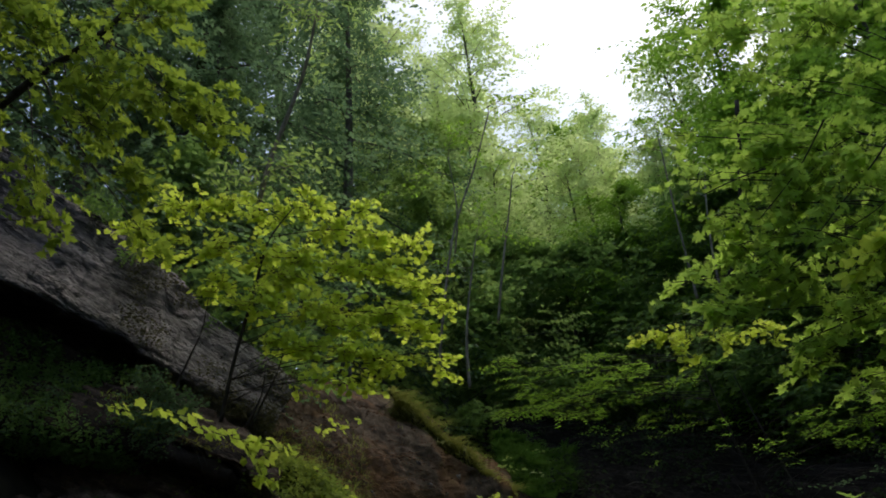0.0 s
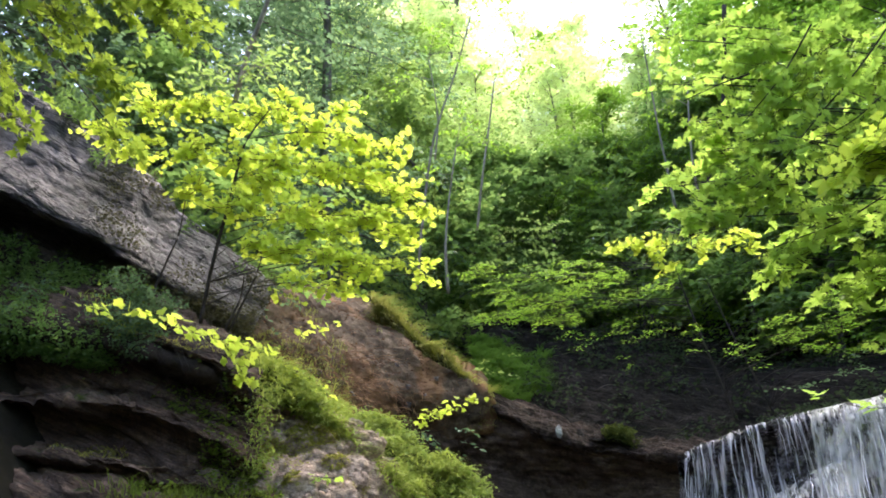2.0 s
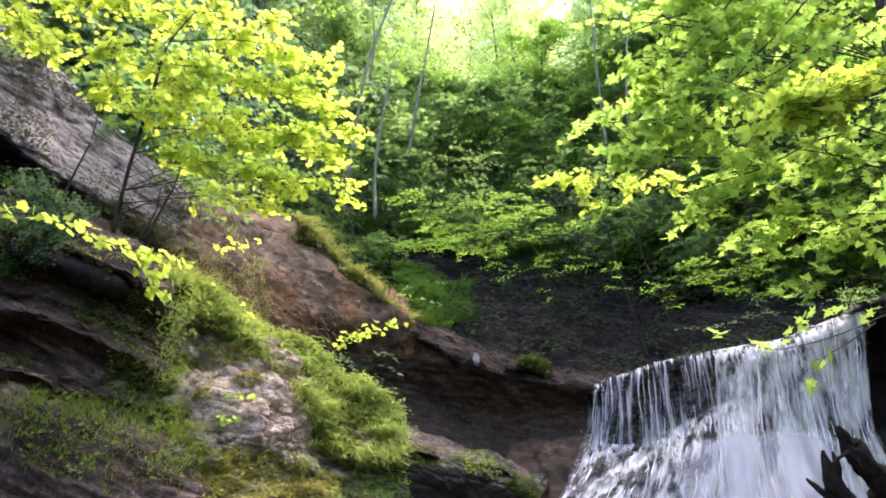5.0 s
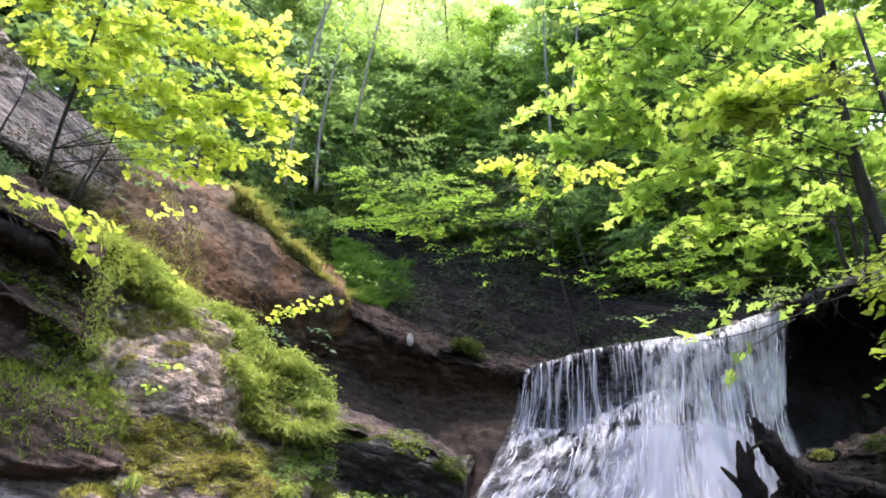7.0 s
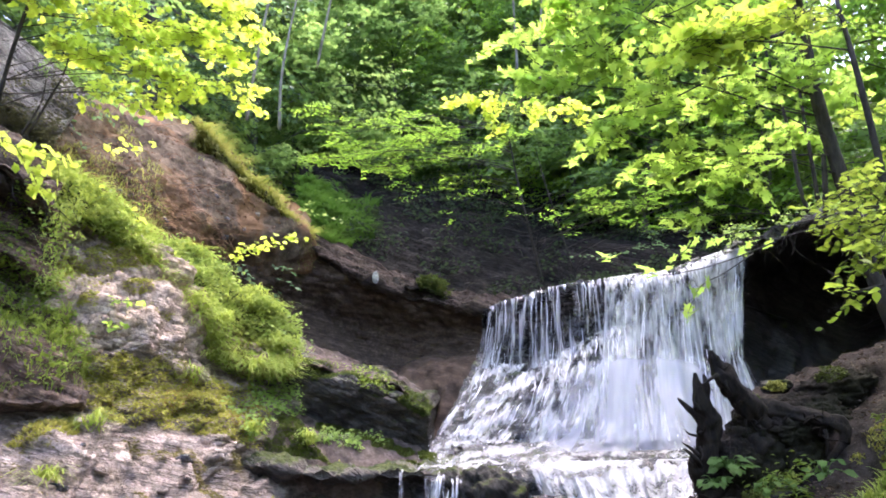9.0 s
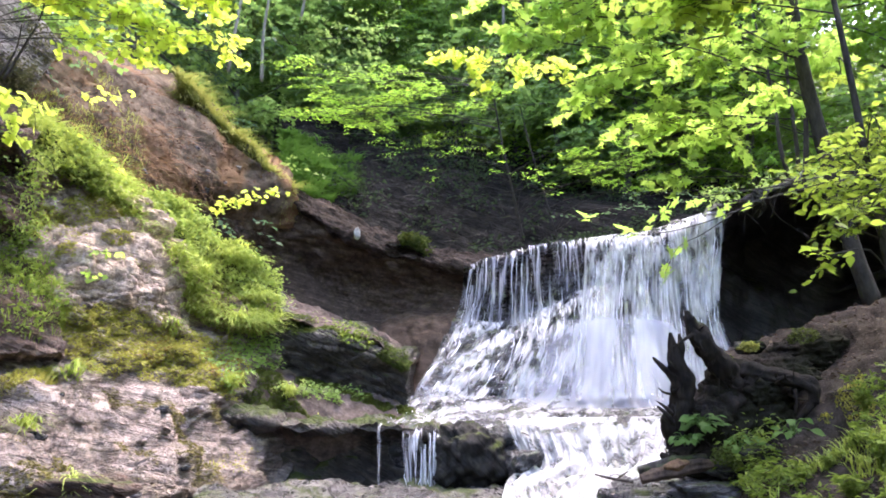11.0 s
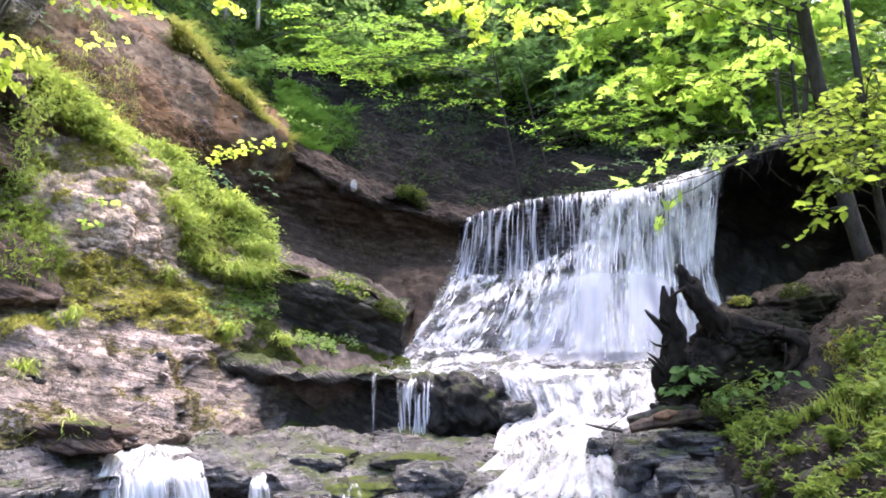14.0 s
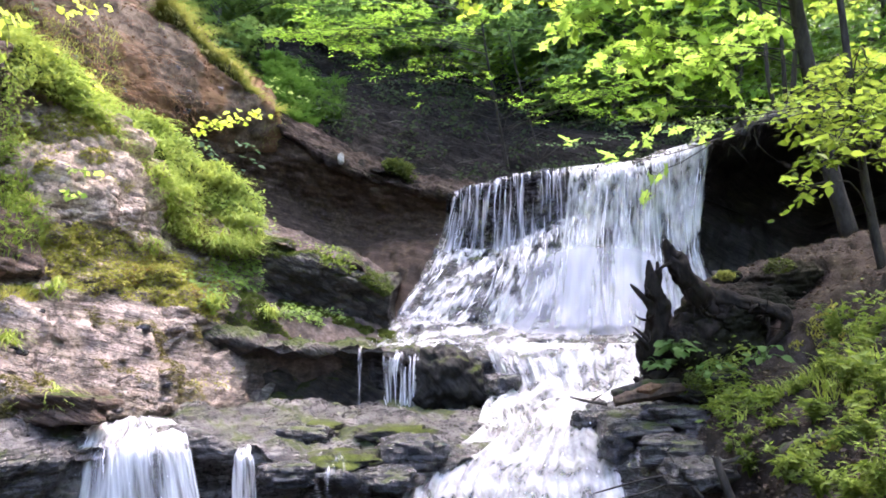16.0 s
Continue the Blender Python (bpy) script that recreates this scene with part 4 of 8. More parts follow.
rock("right_bank", [[(2.60, 8.41, 1.72), (3.19, 8.40, 1.89), (3.57, 8.19, 2.00), (3.83, 7.78, 2.14), (4.04, 7.27, 2.25), (4.63, 6.75, 2.54)],
    [(2.24, 7.43, 1.44), (2.66, 7.00, 1.74), (3.01, 6.90, 1.85), (3.25, 6.59, 1.96), (3.44, 6.18, 2.02), (3.82, 5.57, 2.17)],
    [(1.86, 6.45, 1.09), (2.28, 6.24, 1.20), (2.54, 5.83, 1.34), (2.67, 5.42, 1.43), (2.78, 5.01, 1.54), (3.08, 4.50, 1.73)]] + [[(1.74, 6.06, 0.91), (2.02, 5.65, 0.96), (2.16, 5.15, 1.01), (2.28, 4.65, 1.06), (2.34, 4.24, 1.16), (2.54, 3.72, 1.33)],
    [(1.75, 5.57, 0.77), (1.84, 5.06, 0.81), (1.91, 4.57, 0.76), (1.99, 4.06, 0.82), (2.01, 3.65, 0.91), (2.20, 3.24, 1.05)],
    [(1.60, 4.99, 0.38), (1.70, 4.69, 0.42), (1.75, 4.18, 0.51), (1.79, 3.67, 0.61), (1.79, 3.27, 0.72), (1.93, 2.86, 0.84)]], 110, 110, BANK_SOIL,
    "steep bank of brown soil and leaf litter", away=(0.8, 1.2, -0.8), category="bank", amp=0.09, scale=2, layer=0.3, step=0.02, chip=0.015, seed=35)
rock("right_rock", [
    [(1.23, 6.47, 0.80), (1.63, 6.27, 0.83), (1.87, 6.06, 0.87), (2.13, 5.76, 0.91)],
    [(1.21, 5.97, 0.70), (1.50, 5.77, 0.74), (1.72, 5.57, 0.75), (1.95, 5.27, 0.76)],
    [(1.18, 5.68, 0.56), (1.37, 5.43, 0.57), (1.62, 5.28, 0.60), (1.84, 5.08, 0.58)],
    [(1.19, 5.39, 0.40), (1.31, 5.19, 0.40), (1.53, 4.99, 0.41), (1.73, 4.79, 0.43)],
    [(1.19, 5.33, -0.13), (1.28, 5.12, -0.06), (1.50, 4.92, 0.00), (1.70, 4.71, 0.07)]], 140, 140, GREY_ROCK,
    "black wet layered rock beside the white chute", amp=0.07, scale=2.2, layer=0.055, step=0.035, dip=(-0.15, 0, 1), seed=38, chip=0.025)
rock("stream_bed", [[(-1.07, 9.71, 1.18), (-0.12, 9.51, 1.22), (0.60, 9.31, 1.22), (1.53, 9.11, 1.21), (2.46, 8.80, 1.22)],
    [(-0.80, 8.42, 0.98), (-0.10, 8.37, 1.03), (0.47, 8.21, 1.06), (1.35, 8.01, 1.06), (2.16, 7.71, 1.08)],
    [(0.41, 8.13, 0.82), (0.58, 8.08, 0.82), (1.00, 7.88, 0.84), (1.44, 7.63, 0.83), (1.92, 7.42, 0.88)],
    [(0.02, 7.75, 0.48), (0.28, 7.65, 0.49), (0.74, 7.45, 0.55), (1.22, 7.24, 0.62), (1.72, 7.04, 0.70)]] + [[(-0.08, 6.86, 0.37), (0.11, 6.76, 0.38), (0.52, 6.66, 0.40), (0.91, 6.45, 0.44), (1.36, 6.25, 0.54)],
    [(-0.17, 6.07, 0.19), (-0.02, 6.02, 0.23), (0.30, 5.86, 0.28), (0.72, 5.66, 0.30), (1.17, 5.56, 0.36)],
    [(-0.28, 5.49, -0.19), (-0.05, 5.44, -0.18), (0.28, 5.29, -0.13), (0.65, 5.08, -0.06), (1.08, 4.98, -0.03)]], 160, 160, WET_ROCK,
    "black wet rock steps under the rushing stream", away=(0, 0.5, -1), amp=0.06, scale=2.4, layer=0.12, step=0.04, dip=(0.1, 0, 1), seed=48)
GB = rock_grid([
    [(-4.21, 7.04, 4.15), (-4.02, 7.24, 4.17), (-3.79, 7.86, 3.89), (-3.35, 8.48, 3.64), (-2.88, 8.89, 3.42), (-2.46, 9.22, 3.03), (-2.10, 9.45, 2.67)],
    [(-3.98, 6.88, 3.91), (-3.74, 7.08, 3.85), (-3.51, 7.60, 3.59), (-3.09, 8.08, 3.27), (-2.69, 8.53, 2.86), (-2.35, 8.85, 2.60), (-1.99, 8.97, 2.36)],
    [(-3.88, 6.83, 3.57), (-3.58, 7.03, 3.42), (-3.35, 7.45, 3.20), (-2.95, 7.80, 2.80), (-2.59, 8.07, 2.22), (-2.28, 8.38, 2.07), (-2.05, 8.68, 2.09)]], 50, 100, 0.12, 1.8, step=0, seed=41, chip=0)
thing("grass_bank", solid_sheet("grass_bank", GB, TURF, (-0.4, 0.9, 0.2)), "sloping bank of turf overgrown with grass", "bank", kind="structure")
RIB = rock_grid([
    [(-4.10, 11.08, 6.01), (-3.72, 11.39, 5.61), (-3.29, 11.69, 5.20), (-2.88, 12.00, 4.82), (-2.52, 12.28, 4.51)],
    [(-3.85, 10.74, 5.74), (-3.52, 11.03, 5.40), (-3.10, 11.34, 4.96), (-2.75, 11.63, 4.63), (-2.45, 11.91, 4.33)],
    [(-3.89, 10.90, 5.46), (-3.64, 11.17, 5.19), (-3.22, 11.47, 4.82), (-2.86, 11.74, 4.57), (-2.53, 12.02, 4.30)]], 24, 70, 0.06, 2, step=0, seed=44, chip=0)
thing("grass_rib", solid_sheet("grass_rib", RIB, TURF, (0.1, 0.8, -0.4)), "narrow rib of yellowish grass along the slope edge", "bank", kind="structure")


# ---- the waterfall ----
def water_grid(rows, nu, nv, amp=0.03, seed=0, ribs=18):
    g = loft(rows, nu, nv)
    n = grid_normals(g)
    u, v = np.meshgrid(np.linspace(0, 1, nu), np.linspace(0, 1, nv), indexing="ij")
    d = amp * (fbm(np.stack([v * ribs, u * 4, u * 0 + seed], -1), 4, seed) + 0.5 * vnoise(np.stack([v * ribs * 3, u * 9, u * 0], -1), seed))
    return g + n * (d * smooth(-0.02, 0.16, u))[..., None], np.stack([v, u], -1)


WATER = {}


def water_mesh(name, rows, nu, nv, mat, width, length, **k):
    g, uv = water_grid(rows, nu, nv, **k)
    WATER[name] = g
    return mesh_of(name, g.reshape(-1, 3), grid_faces(nu, nv), mat, uv=(uv * np.array([width, length])).reshape(-1, 2), rim=uv.reshape(-1, 2))


fall = thing("waterfall", None, "white waterfall over a rock lip, fanning out over an apron", "waterfall")
part("thin_curtain", water_mesh("thin_curtain", [
    [(0.13, 10.48, 3.00), (0.58, 10.17, 3.10), (1.05, 9.86, 3.17), (1.54, 9.56, 3.18)],
    [(0.12, 10.33, 2.91), (0.57, 10.02, 2.99), (1.04, 9.72, 3.06), (1.51, 9.42, 3.05)],
    [(0.05, 10.31, 2.55), (0.54, 10.00, 2.56), (1.03, 9.70, 2.56), (1.51, 9.40, 2.66)],
    [(-0.06, 10.28, 2.22), (0.50, 9.98, 2.17), (1.03, 9.68, 2.22), (1.50, 9.36, 2.46)]], 60, 120, THIN_WATER, 2.2, 1.0, amp=0.03, seed=1, ribs=30), fall, "thin strands of water over a dark hollow")
curtain = part("white_curtain", water_mesh("white_curtain", [[(1.51, 9.66, 3.20), (1.90, 9.56, 3.22), (2.25, 9.31, 3.22), (2.61, 9.20, 3.32), (3.07, 8.92, 3.44)],
    [(1.49, 9.42, 3.08), (1.85, 9.32, 3.10), (2.20, 9.12, 3.08), (2.54, 8.96, 3.16), (3.03, 8.81, 3.32)],
    [(1.46, 9.35, 2.86), (1.83, 9.23, 2.84), (2.18, 9.05, 2.85), (2.52, 8.90, 2.86), (2.94, 8.77, 2.91)],
    [(1.42, 9.31, 2.49), (1.77, 9.11, 2.47), (2.14, 8.96, 2.45), (2.49, 8.83, 2.44), (2.85, 8.70, 2.39)],
    [(1.31, 9.04, 1.98), (1.68, 8.84, 1.97), (2.09, 8.77, 1.97), (2.46, 8.61, 1.93), (2.85, 8.59, 1.93)],
    [(1.16, 8.69, 1.32), (1.61, 8.49, 1.32), (2.00, 8.39, 1.32), (2.39, 8.31, 1.30), (3.01, 8.33, 1.41)]], 200, 200, CURTAIN_WATER, 2.0, 2.3, amp=0.035, seed=2, ribs=26), fall)
part("curtain_spray", water_mesh("curtain_spray", [[(1.50, 9.57, 3.19), (1.88, 9.47, 3.21), (2.23, 9.22, 3.20), (2.59, 9.11, 3.30), (3.04, 8.83, 3.42)],
    [(1.48, 9.33, 3.06), (1.84, 9.23, 3.08), (2.18, 9.03, 3.07), (2.52, 8.87, 3.14), (3.00, 8.72, 3.30)],
    [(1.45, 9.26, 2.84), (1.82, 9.14, 2.83), (2.16, 8.96, 2.83), (2.50, 8.81, 2.84), (2.91, 8.68, 2.91)],
    [(1.40, 9.22, 2.48), (1.76, 9.02, 2.46), (2.12, 8.87, 2.44), (2.47, 8.74, 2.43), (2.81, 8.61, 2.38)],
    [(1.30, 8.95, 1.98), (1.67, 8.75, 1.97), (2.07, 8.68, 1.97), (2.43, 8.52, 1.93), (2.81, 8.50, 1.93)],
    [(1.15, 8.60, 1.32), (1.59, 8.40, 1.32), (1.98, 8.30, 1.32), (2.36, 8.22, 1.30), (2.97, 8.24, 1.41)]], 160, 160, STREAK_WATER, 2.0, 2.3, amp=0.04, seed=12, ribs=20), curtain, "loose strands of spray before the curtain")
apron = part("apron_water", water_mesh("apron_water", [[(-0.02, 10.29, 2.35), (0.50, 10.05, 2.23), (1.04, 9.74, 2.37), (1.48, 9.37, 2.56), (1.69, 9.15, 2.57)],
    [(-0.29, 9.86, 1.82), (0.33, 9.55, 1.82), (0.89, 9.25, 1.94), (1.39, 8.99, 2.01), (1.68, 8.81, 2.02)],
    [(-0.58, 9.44, 1.37), (-0.00, 9.19, 1.33), (0.63, 8.99, 1.32), (1.19, 8.66, 1.32), (1.66, 8.46, 1.32)]], 120, 240, WHITE_WATER, 2.6, 1.5, amp=0.04, seed=3, ribs=30), fall, "fan of white water over the rock apron")
part("apron_spray", water_mesh("apron_spray", [[(-0.02, 10.20, 2.34), (0.50, 9.96, 2.22), (1.03, 9.65, 2.37), (1.47, 9.28, 2.55), (1.67, 9.06, 2.56)],
    [(-0.28, 9.77, 1.81), (0.33, 9.46, 1.82), (0.88, 9.16, 1.94), (1.37, 8.90, 2.01), (1.66, 8.72, 2.02)],
    [(-0.57, 9.34, 1.37), (0.00, 9.10, 1.33), (0.62, 8.90, 1.32), (1.18, 8.57, 1.32), (1.65, 8.37, 1.32)]], 120, 240, STREAK_WATER, 2.6, 1.5, amp=0.04, seed=13, ribs=30), apron, "loose streaks of spray over the apron")
part("mist", water_mesh("mist", [
    [(0.93, 8.68, 2.15), (1.45, 8.53, 2.20), (1.91, 8.43, 2.19), (2.35, 8.33, 2.12)],
    [(0.72, 8.42, 1.51), (1.35, 8.32, 1.51), (1.84, 8.17, 1.51), (2.39, 8.12, 1.51)],
    [(0.48, 8.39, 1.25), (1.28, 8.24, 1.22), (1.82, 8.09, 1.23), (2.37, 8.04, 1.26)]], 30, 60, MIST_WATER, 1.4, 0.5, amp=0.02, seed=15), fall, "fine white spray at the foot of the fall")
part("pool_foam", water_mesh("pool_foam", [
    [(-0.58, 9.48, 1.40), (0.01, 9.24, 1.36), (0.77, 9.04, 1.35), (1.47, 8.74, 1.35), (2.19, 8.43, 1.35)],
    [(-0.69, 8.85, 1.17), (-0.11, 8.74, 1.21), (0.55, 8.55, 1.20), (1.39, 8.24, 1.20), (2.09, 8.04, 1.21)],
    [(-0.78, 8.20, 1.12), (-0.21, 8.15, 1.11), (0.46, 8.05, 1.09), (1.33, 7.85, 1.10), (1.98, 7.65, 1.11)]], 60, 200, FOAM_WATER, 2.6, 1.0, amp=0.03, seed=4), fall, "churning white foam at the foot of the fall")
part("shelf_fall", water_mesh("shelf_fall", [
    [(-0.58, 8.25, 1.12), (-0.44, 8.25, 1.12), (-0.33, 8.20, 1.11), (-0.20, 8.20, 1.10)],
    [(-0.56, 7.95, 1.07), (-0.42, 7.93, 1.06), (-0.31, 7.91, 1.05), (-0.18, 7.94, 1.02)],
    [(-0.55, 7.88, 0.89), (-0.43, 7.87, 0.86), (-0.32, 7.85, 0.85), (-0.21, 7.87, 0.83)],
    [(-0.53, 7.89, 0.54), (-0.42, 7.87, 0.54), (-0.32, 7.85, 0.55), (-0.22, 7.87, 0.54)]], 60, 50, VEIL_WATER, 0.45, 0.8, amp=0.02, seed=5, ribs=8), fall, "short thin fall over the mossy shelf")
part("shelf_strand", water_mesh("shelf_strand", [
    [(-0.81, 8.25, 1.13), (-0.80, 8.25, 1.13), (-0.795, 8.25, 1.13), (-0.785, 8.25, 1.12)],
    [(-0.79, 7.95, 1.06), (-0.775, 7.95, 1.06), (-0.765, 7.95, 1.06), (-0.755, 7.95, 1.05)],
    [(-0.79, 7.94, 0.53), (-0.78, 7.94, 0.53), (-0.772, 7.94, 0.53), (-0.765, 7.94, 0.53)]], 40, 12, FOAM_WATER, 0.3, 0.8, amp=0.01, seed=25, ribs=3), fall, "single thin strand of water")
part("chute", water_mesh("chute", [
    [(0.42, 8.25, 1.15), (0.97, 8.10, 1.16), (1.50, 7.90, 1.17), (1.98, 7.74, 1.18)],
    [(0.49, 8.01, 0.99), (0.94, 7.86, 1.00), (1.45, 7.66, 0.96), (1.87, 7.46, 0.97)],
    [(0.56, 7.78, 0.74), (0.96, 7.57, 0.76), (1.40, 7.37, 0.78), (1.76, 7.17, 0.85)],
    [(0.41, 7.48, 0.59), (0.72, 7.28, 0.64), (1.14, 7.08, 0.71), (1.59, 6.87, 0.78)],
    [(0.23, 6.69, 0.49), (0.56, 6.49, 0.51), (0.91, 6.28, 0.55), (1.31, 6.03, 0.65)],
    [(-0.19, 5.85, 0.34), (0.26, 5.69, 0.39), (0.73, 5.54, 0.40), (1.24, 5.44, 0.46)],
    [(-0.31, 5.36, 0.11), (0.20, 5.21, 0.15), (0.66, 5.06, 0.19), (1.21, 5.00, 0.21)]], 260, 200, CHUTE_WATER, 2.0, 3.2, amp=0.05, seed=6, ribs=16), fall, "broad white chute rushing over low rock steps")
part("side_cascade", water_mesh("side_cascade", [
    [(-2.34, 5.75, 0.76), (-2.23, 5.78, 0.77), (-2.08, 5.78, 0.77), (-1.88, 5.74, 0.75)],
    [(-2.25, 5.28, 0.75), (-2.05, 5.32, 0.76), (-1.79, 5.32, 0.75), (-1.62, 5.28, 0.73)],
    [(-2.21, 5.06, 0.68), (-1.99, 5.08, 0.70), (-1.71, 5.08, 0.69), (-1.52, 5.06, 0.67)],
    [(-2.19, 4.97, 0.60), (-1.95, 4.95, 0.62), (-1.66, 4.95, 0.62), (-1.47, 4.97, 0.59)],
    [(-2.28, 4.90, 0.22), (-1.90, 4.86, 0.21), (-1.57, 4.86, 0.21), (-1.36, 4.90, 0.22)]], 90, 110, CASCADE_WATER, 1.1, 1.2, amp=0.015, seed=7, ribs=14), fall, "small cascade pouring over the slab edge")
part("side_trickle", water_mesh("side_trickle", [
    [(-1.28, 5.30, 0.63), (-1.25, 5.30, 0.64), (-1.23, 5.30, 0.64), (-1.21, 5.30, 0.63)],
    [(-1.26, 5.14, 0.60), (-1.22, 5.14, 0.61), (-1.19, 5.14, 0.61), (-1.16, 5.14, 0.60)],
    [(-1.26, 5.09, 0.51), (-1.21, 5.08, 0.51), (-1.16, 5.08, 0.51), (-1.12, 5.09, 0.51)],
    [(-1.27, 5.07, -0.05), (-1.20, 5.07, -0.05), (-1.14, 5.07, -0.05), (-1.08, 5.07, -0.05)]], 50, 30, CASCADE_WATER, 0.4, 1.0, amp=0.02, seed=17, ribs=6), fall, "narrow trickle over the slab edge")
part("side_trickle", water_mesh("side_trickle", [
    [(-2.57, 5.02, 0.68), (-2.43, 5.02, 0.68), (-2.29, 5.02, 0.68), (-2.16, 5.02, 0.68)],
    [(-2.53, 4.94, 0.62), (-2.41, 4.96, 0.62), (-2.28, 4.98, 0.61), (-2.13, 4.98, 0.61)],
    [(-2.53, 4.92, 0.00), (-2.39, 4.92, 0.00), (-2.28, 4.97, -0.02), (-2.11, 4.97, -0.02)]], 50, 40, STREAK_WATER, 0.5, 1.0, amp=0.02, seed=18, ribs=8), fall, "narrow trickle over the slab edge")
part("side_trickle", water_mesh("side_trickle", [
    [(-0.86, 5.83, 0.54), (-0.78, 5.83, 0.54), (-0.70, 5.83, 0.53), (-0.58, 5.84, 0.52)],
    [(-0.79, 5.31, 0.46), (-0.70, 5.29, 0.45), (-0.62, 5.29, 0.45), (-0.52, 5.29, 0.43)],
    [(-0.79, 5.23, -0.10), (-0.69, 5.23, -0.10), (-0.60, 5.23, -0.10), (-0.50, 5.23, -0.10)]], 50, 30, STREAK_WATER, 0.4, 1.0, amp=0.02, seed=19, ribs=6), fall, "narrow trickle over the slab edge")
part("side_trickle", water_mesh("side_trickle", [
    [(1.39, 5.82, 0.69), (1.43, 5.77, 0.70), (1.48, 5.77, 0.70), (1.52, 5.72, 0.71)],
    [(1.32, 5.58, 0.64), (1.36, 5.53, 0.65), (1.39, 5.48, 0.66), (1.44, 5.48, 0.66)],
    [(1.22, 5.24, 0.50), (1.26, 5.18, 0.51), (1.31, 5.18, 0.51), (1.34, 5.13, 0.52)]], 50, 24, STREAK_WATER, 0.3, 0.6, amp=0.02, seed=20, ribs=5), fall, "narrow trickle over the black rock")


def strands(g, n, radius, span, seed, u=(0, 1), v=(0, 1), lift=0.03):
    """Broken white strands of water that follow a falling sheet."""
    rng = np.random.default_rng(seed)
    nu, nv = g.shape[:2]
    tubes = []
    for k in range(n):
        a = rng.uniform(*u)
        b = min(u[1], a + rng.uniform(*span))
        c = rng.uniform(*v)
        if b - a < 0.03:
            continue
        t = np.linspace(a, b, 6)
        side = c + np.cumsum(rng.normal(0, 0.0016, 6))
        p = g[np.clip(np.round(t * (nu - 1)), 0, nu - 1).astype(int), np.clip(np.round(side * (nv - 1)), 0, nv - 1).astype(int)]
        p = p + np.array([0, -lift, lift * 0.3]) * rng.uniform(0.3, 1.6) + rng.normal(0, 0.004, (6, 3))
        r = rng.uniform(*radius)
        tubes.append(tube_arrays(p, (r * 0.3, r, r * 1.15, r, r * 0.8, 0.001), 5, 11, 0.3, k))
    return join(tubes)


def drops(g, n, size, seed, u, v=(0, 1), lift=0.08):
    """Splashes thrown off a sheet of water: small ragged drops."""
    rng = np.random.default_rng(seed)
    p, nr = scatter(g, n, rng, u, v)
    p = p + np.array([0, -1, 0.6]) * np.abs(rng.normal(0, lift, (n, 1)))
    o = np.array([(1, 0, 0), (-1, 0, 0), (0, 1, 0), (0, -1, 0), (0, 0, 1.4), (0, 0, -1.4)], float)
    f = np.array([(0, 2, 4), (2, 1, 4), (1, 3, 4), (3, 0, 4), (2, 0, 5), (1, 2, 5), (3, 1, 5), (0, 3, 5)])
    w = p[:, None] + o[None] * (size * rng.uniform(0.3, 1.3, n))[:, None, None] * rng.uniform(0.6, 1.4, (n, 6, 1))
    return w.reshape(-1, 3), (f[None] + (np.arange(n) * 6)[:, None, None]).reshape(-1, 3)


for key, n, radius, span, u, sd in (("thin_curtain", 30, (0.0015, 0.004), (0.25, 0.9), (0.0, 1.0), 1), ("white_curtain", 90, (0.002, 0.005), (0.06, 0.3), (0.05, 0.8), 2), ("apron_water", 70, (0.002, 0.005), (0.1, 0.3), (0.0, 0.9), 3),
                                    ("shelf_fall", 14, (0.0015, 0.003), (0.4, 0.8), (0.05, 1.0), 5), ("side_cascade", 12, (0.0015, 0.003), (0.1, 0.3), (0.25, 1.0), 6)):
    v, f = strands(WATER[key], n, radius, span, 500 + sd, u, (0.07, 0.93))
    tagged(part("loose_water", mesh_of("loose_water", v, f, SPRAY), fall, "loose white strands of falling water"), kind="stuff")
for key, n, size, u, sd in (("apron_water", 160, 0.004, (0.0, 1.0), 1), ("white_curtain", 160, 0.004, (0.3, 1.0), 2), ("pool_foam", 200, 0.005, (0.0, 1.0), 3), ("chute", 240, 0.005, (0.0, 1.0), 4), ("side_cascade", 40, 0.004, (0.2, 1.0), 5)):
    v, f = drops(WATER[key], n, size, 520 + sd, u)
    tagged(part("splash", mesh_of("splash", v, f, SPRAY), fall, "white drops splashing off the water"), kind="stuff")


# ---- loose rocks ----
def boulder_mesh(name, size, mat, seed, n=40, sharp=0.42, rough=0.0):
    u, v = np.meshgrid(np.linspace(0, np.pi, n), np.linspace(0, 2 * np.pi, 2 * n, endpoint=False), indexing="ij")
    p = np.stack([np.sin(u) * np.cos(v), np.sin(u) * np.sin(v), np.cos(u)], -1)
    box = p / np.maximum(np.abs(p).max(-1, keepdims=True), 1e-6)
    p = p * (1 - sharp) + box * sharp
    q = fbm(p * 2.6 + seed, 4, seed + 3) * 3
    p = p * (1 + 0.22 * fbm(p * 1.3 + seed, 4, seed)[..., None] + 0.03 * (np.floor(q) + smooth(0.7, 1, q - np.floor(q)))[..., None])
    if rough:
        p = p * (1 + rough * fbm(p * 5 + seed, 4, seed + 9) + rough * np.abs(fbm(p * 3.1 + seed, 3, seed + 13)))[..., None]
    p = p * np.array(size)
    i = np.arange(n * 2 * n).reshape(n, 2 * n)
    f = np.stack([i[:-1], i[1:], np.roll(i[1:], -1, 1), np.roll(i[:-1], -1, 1)], -1).reshape(-1, 4)
    return mesh_of(name, p.reshape(-1, 3), f, mat)


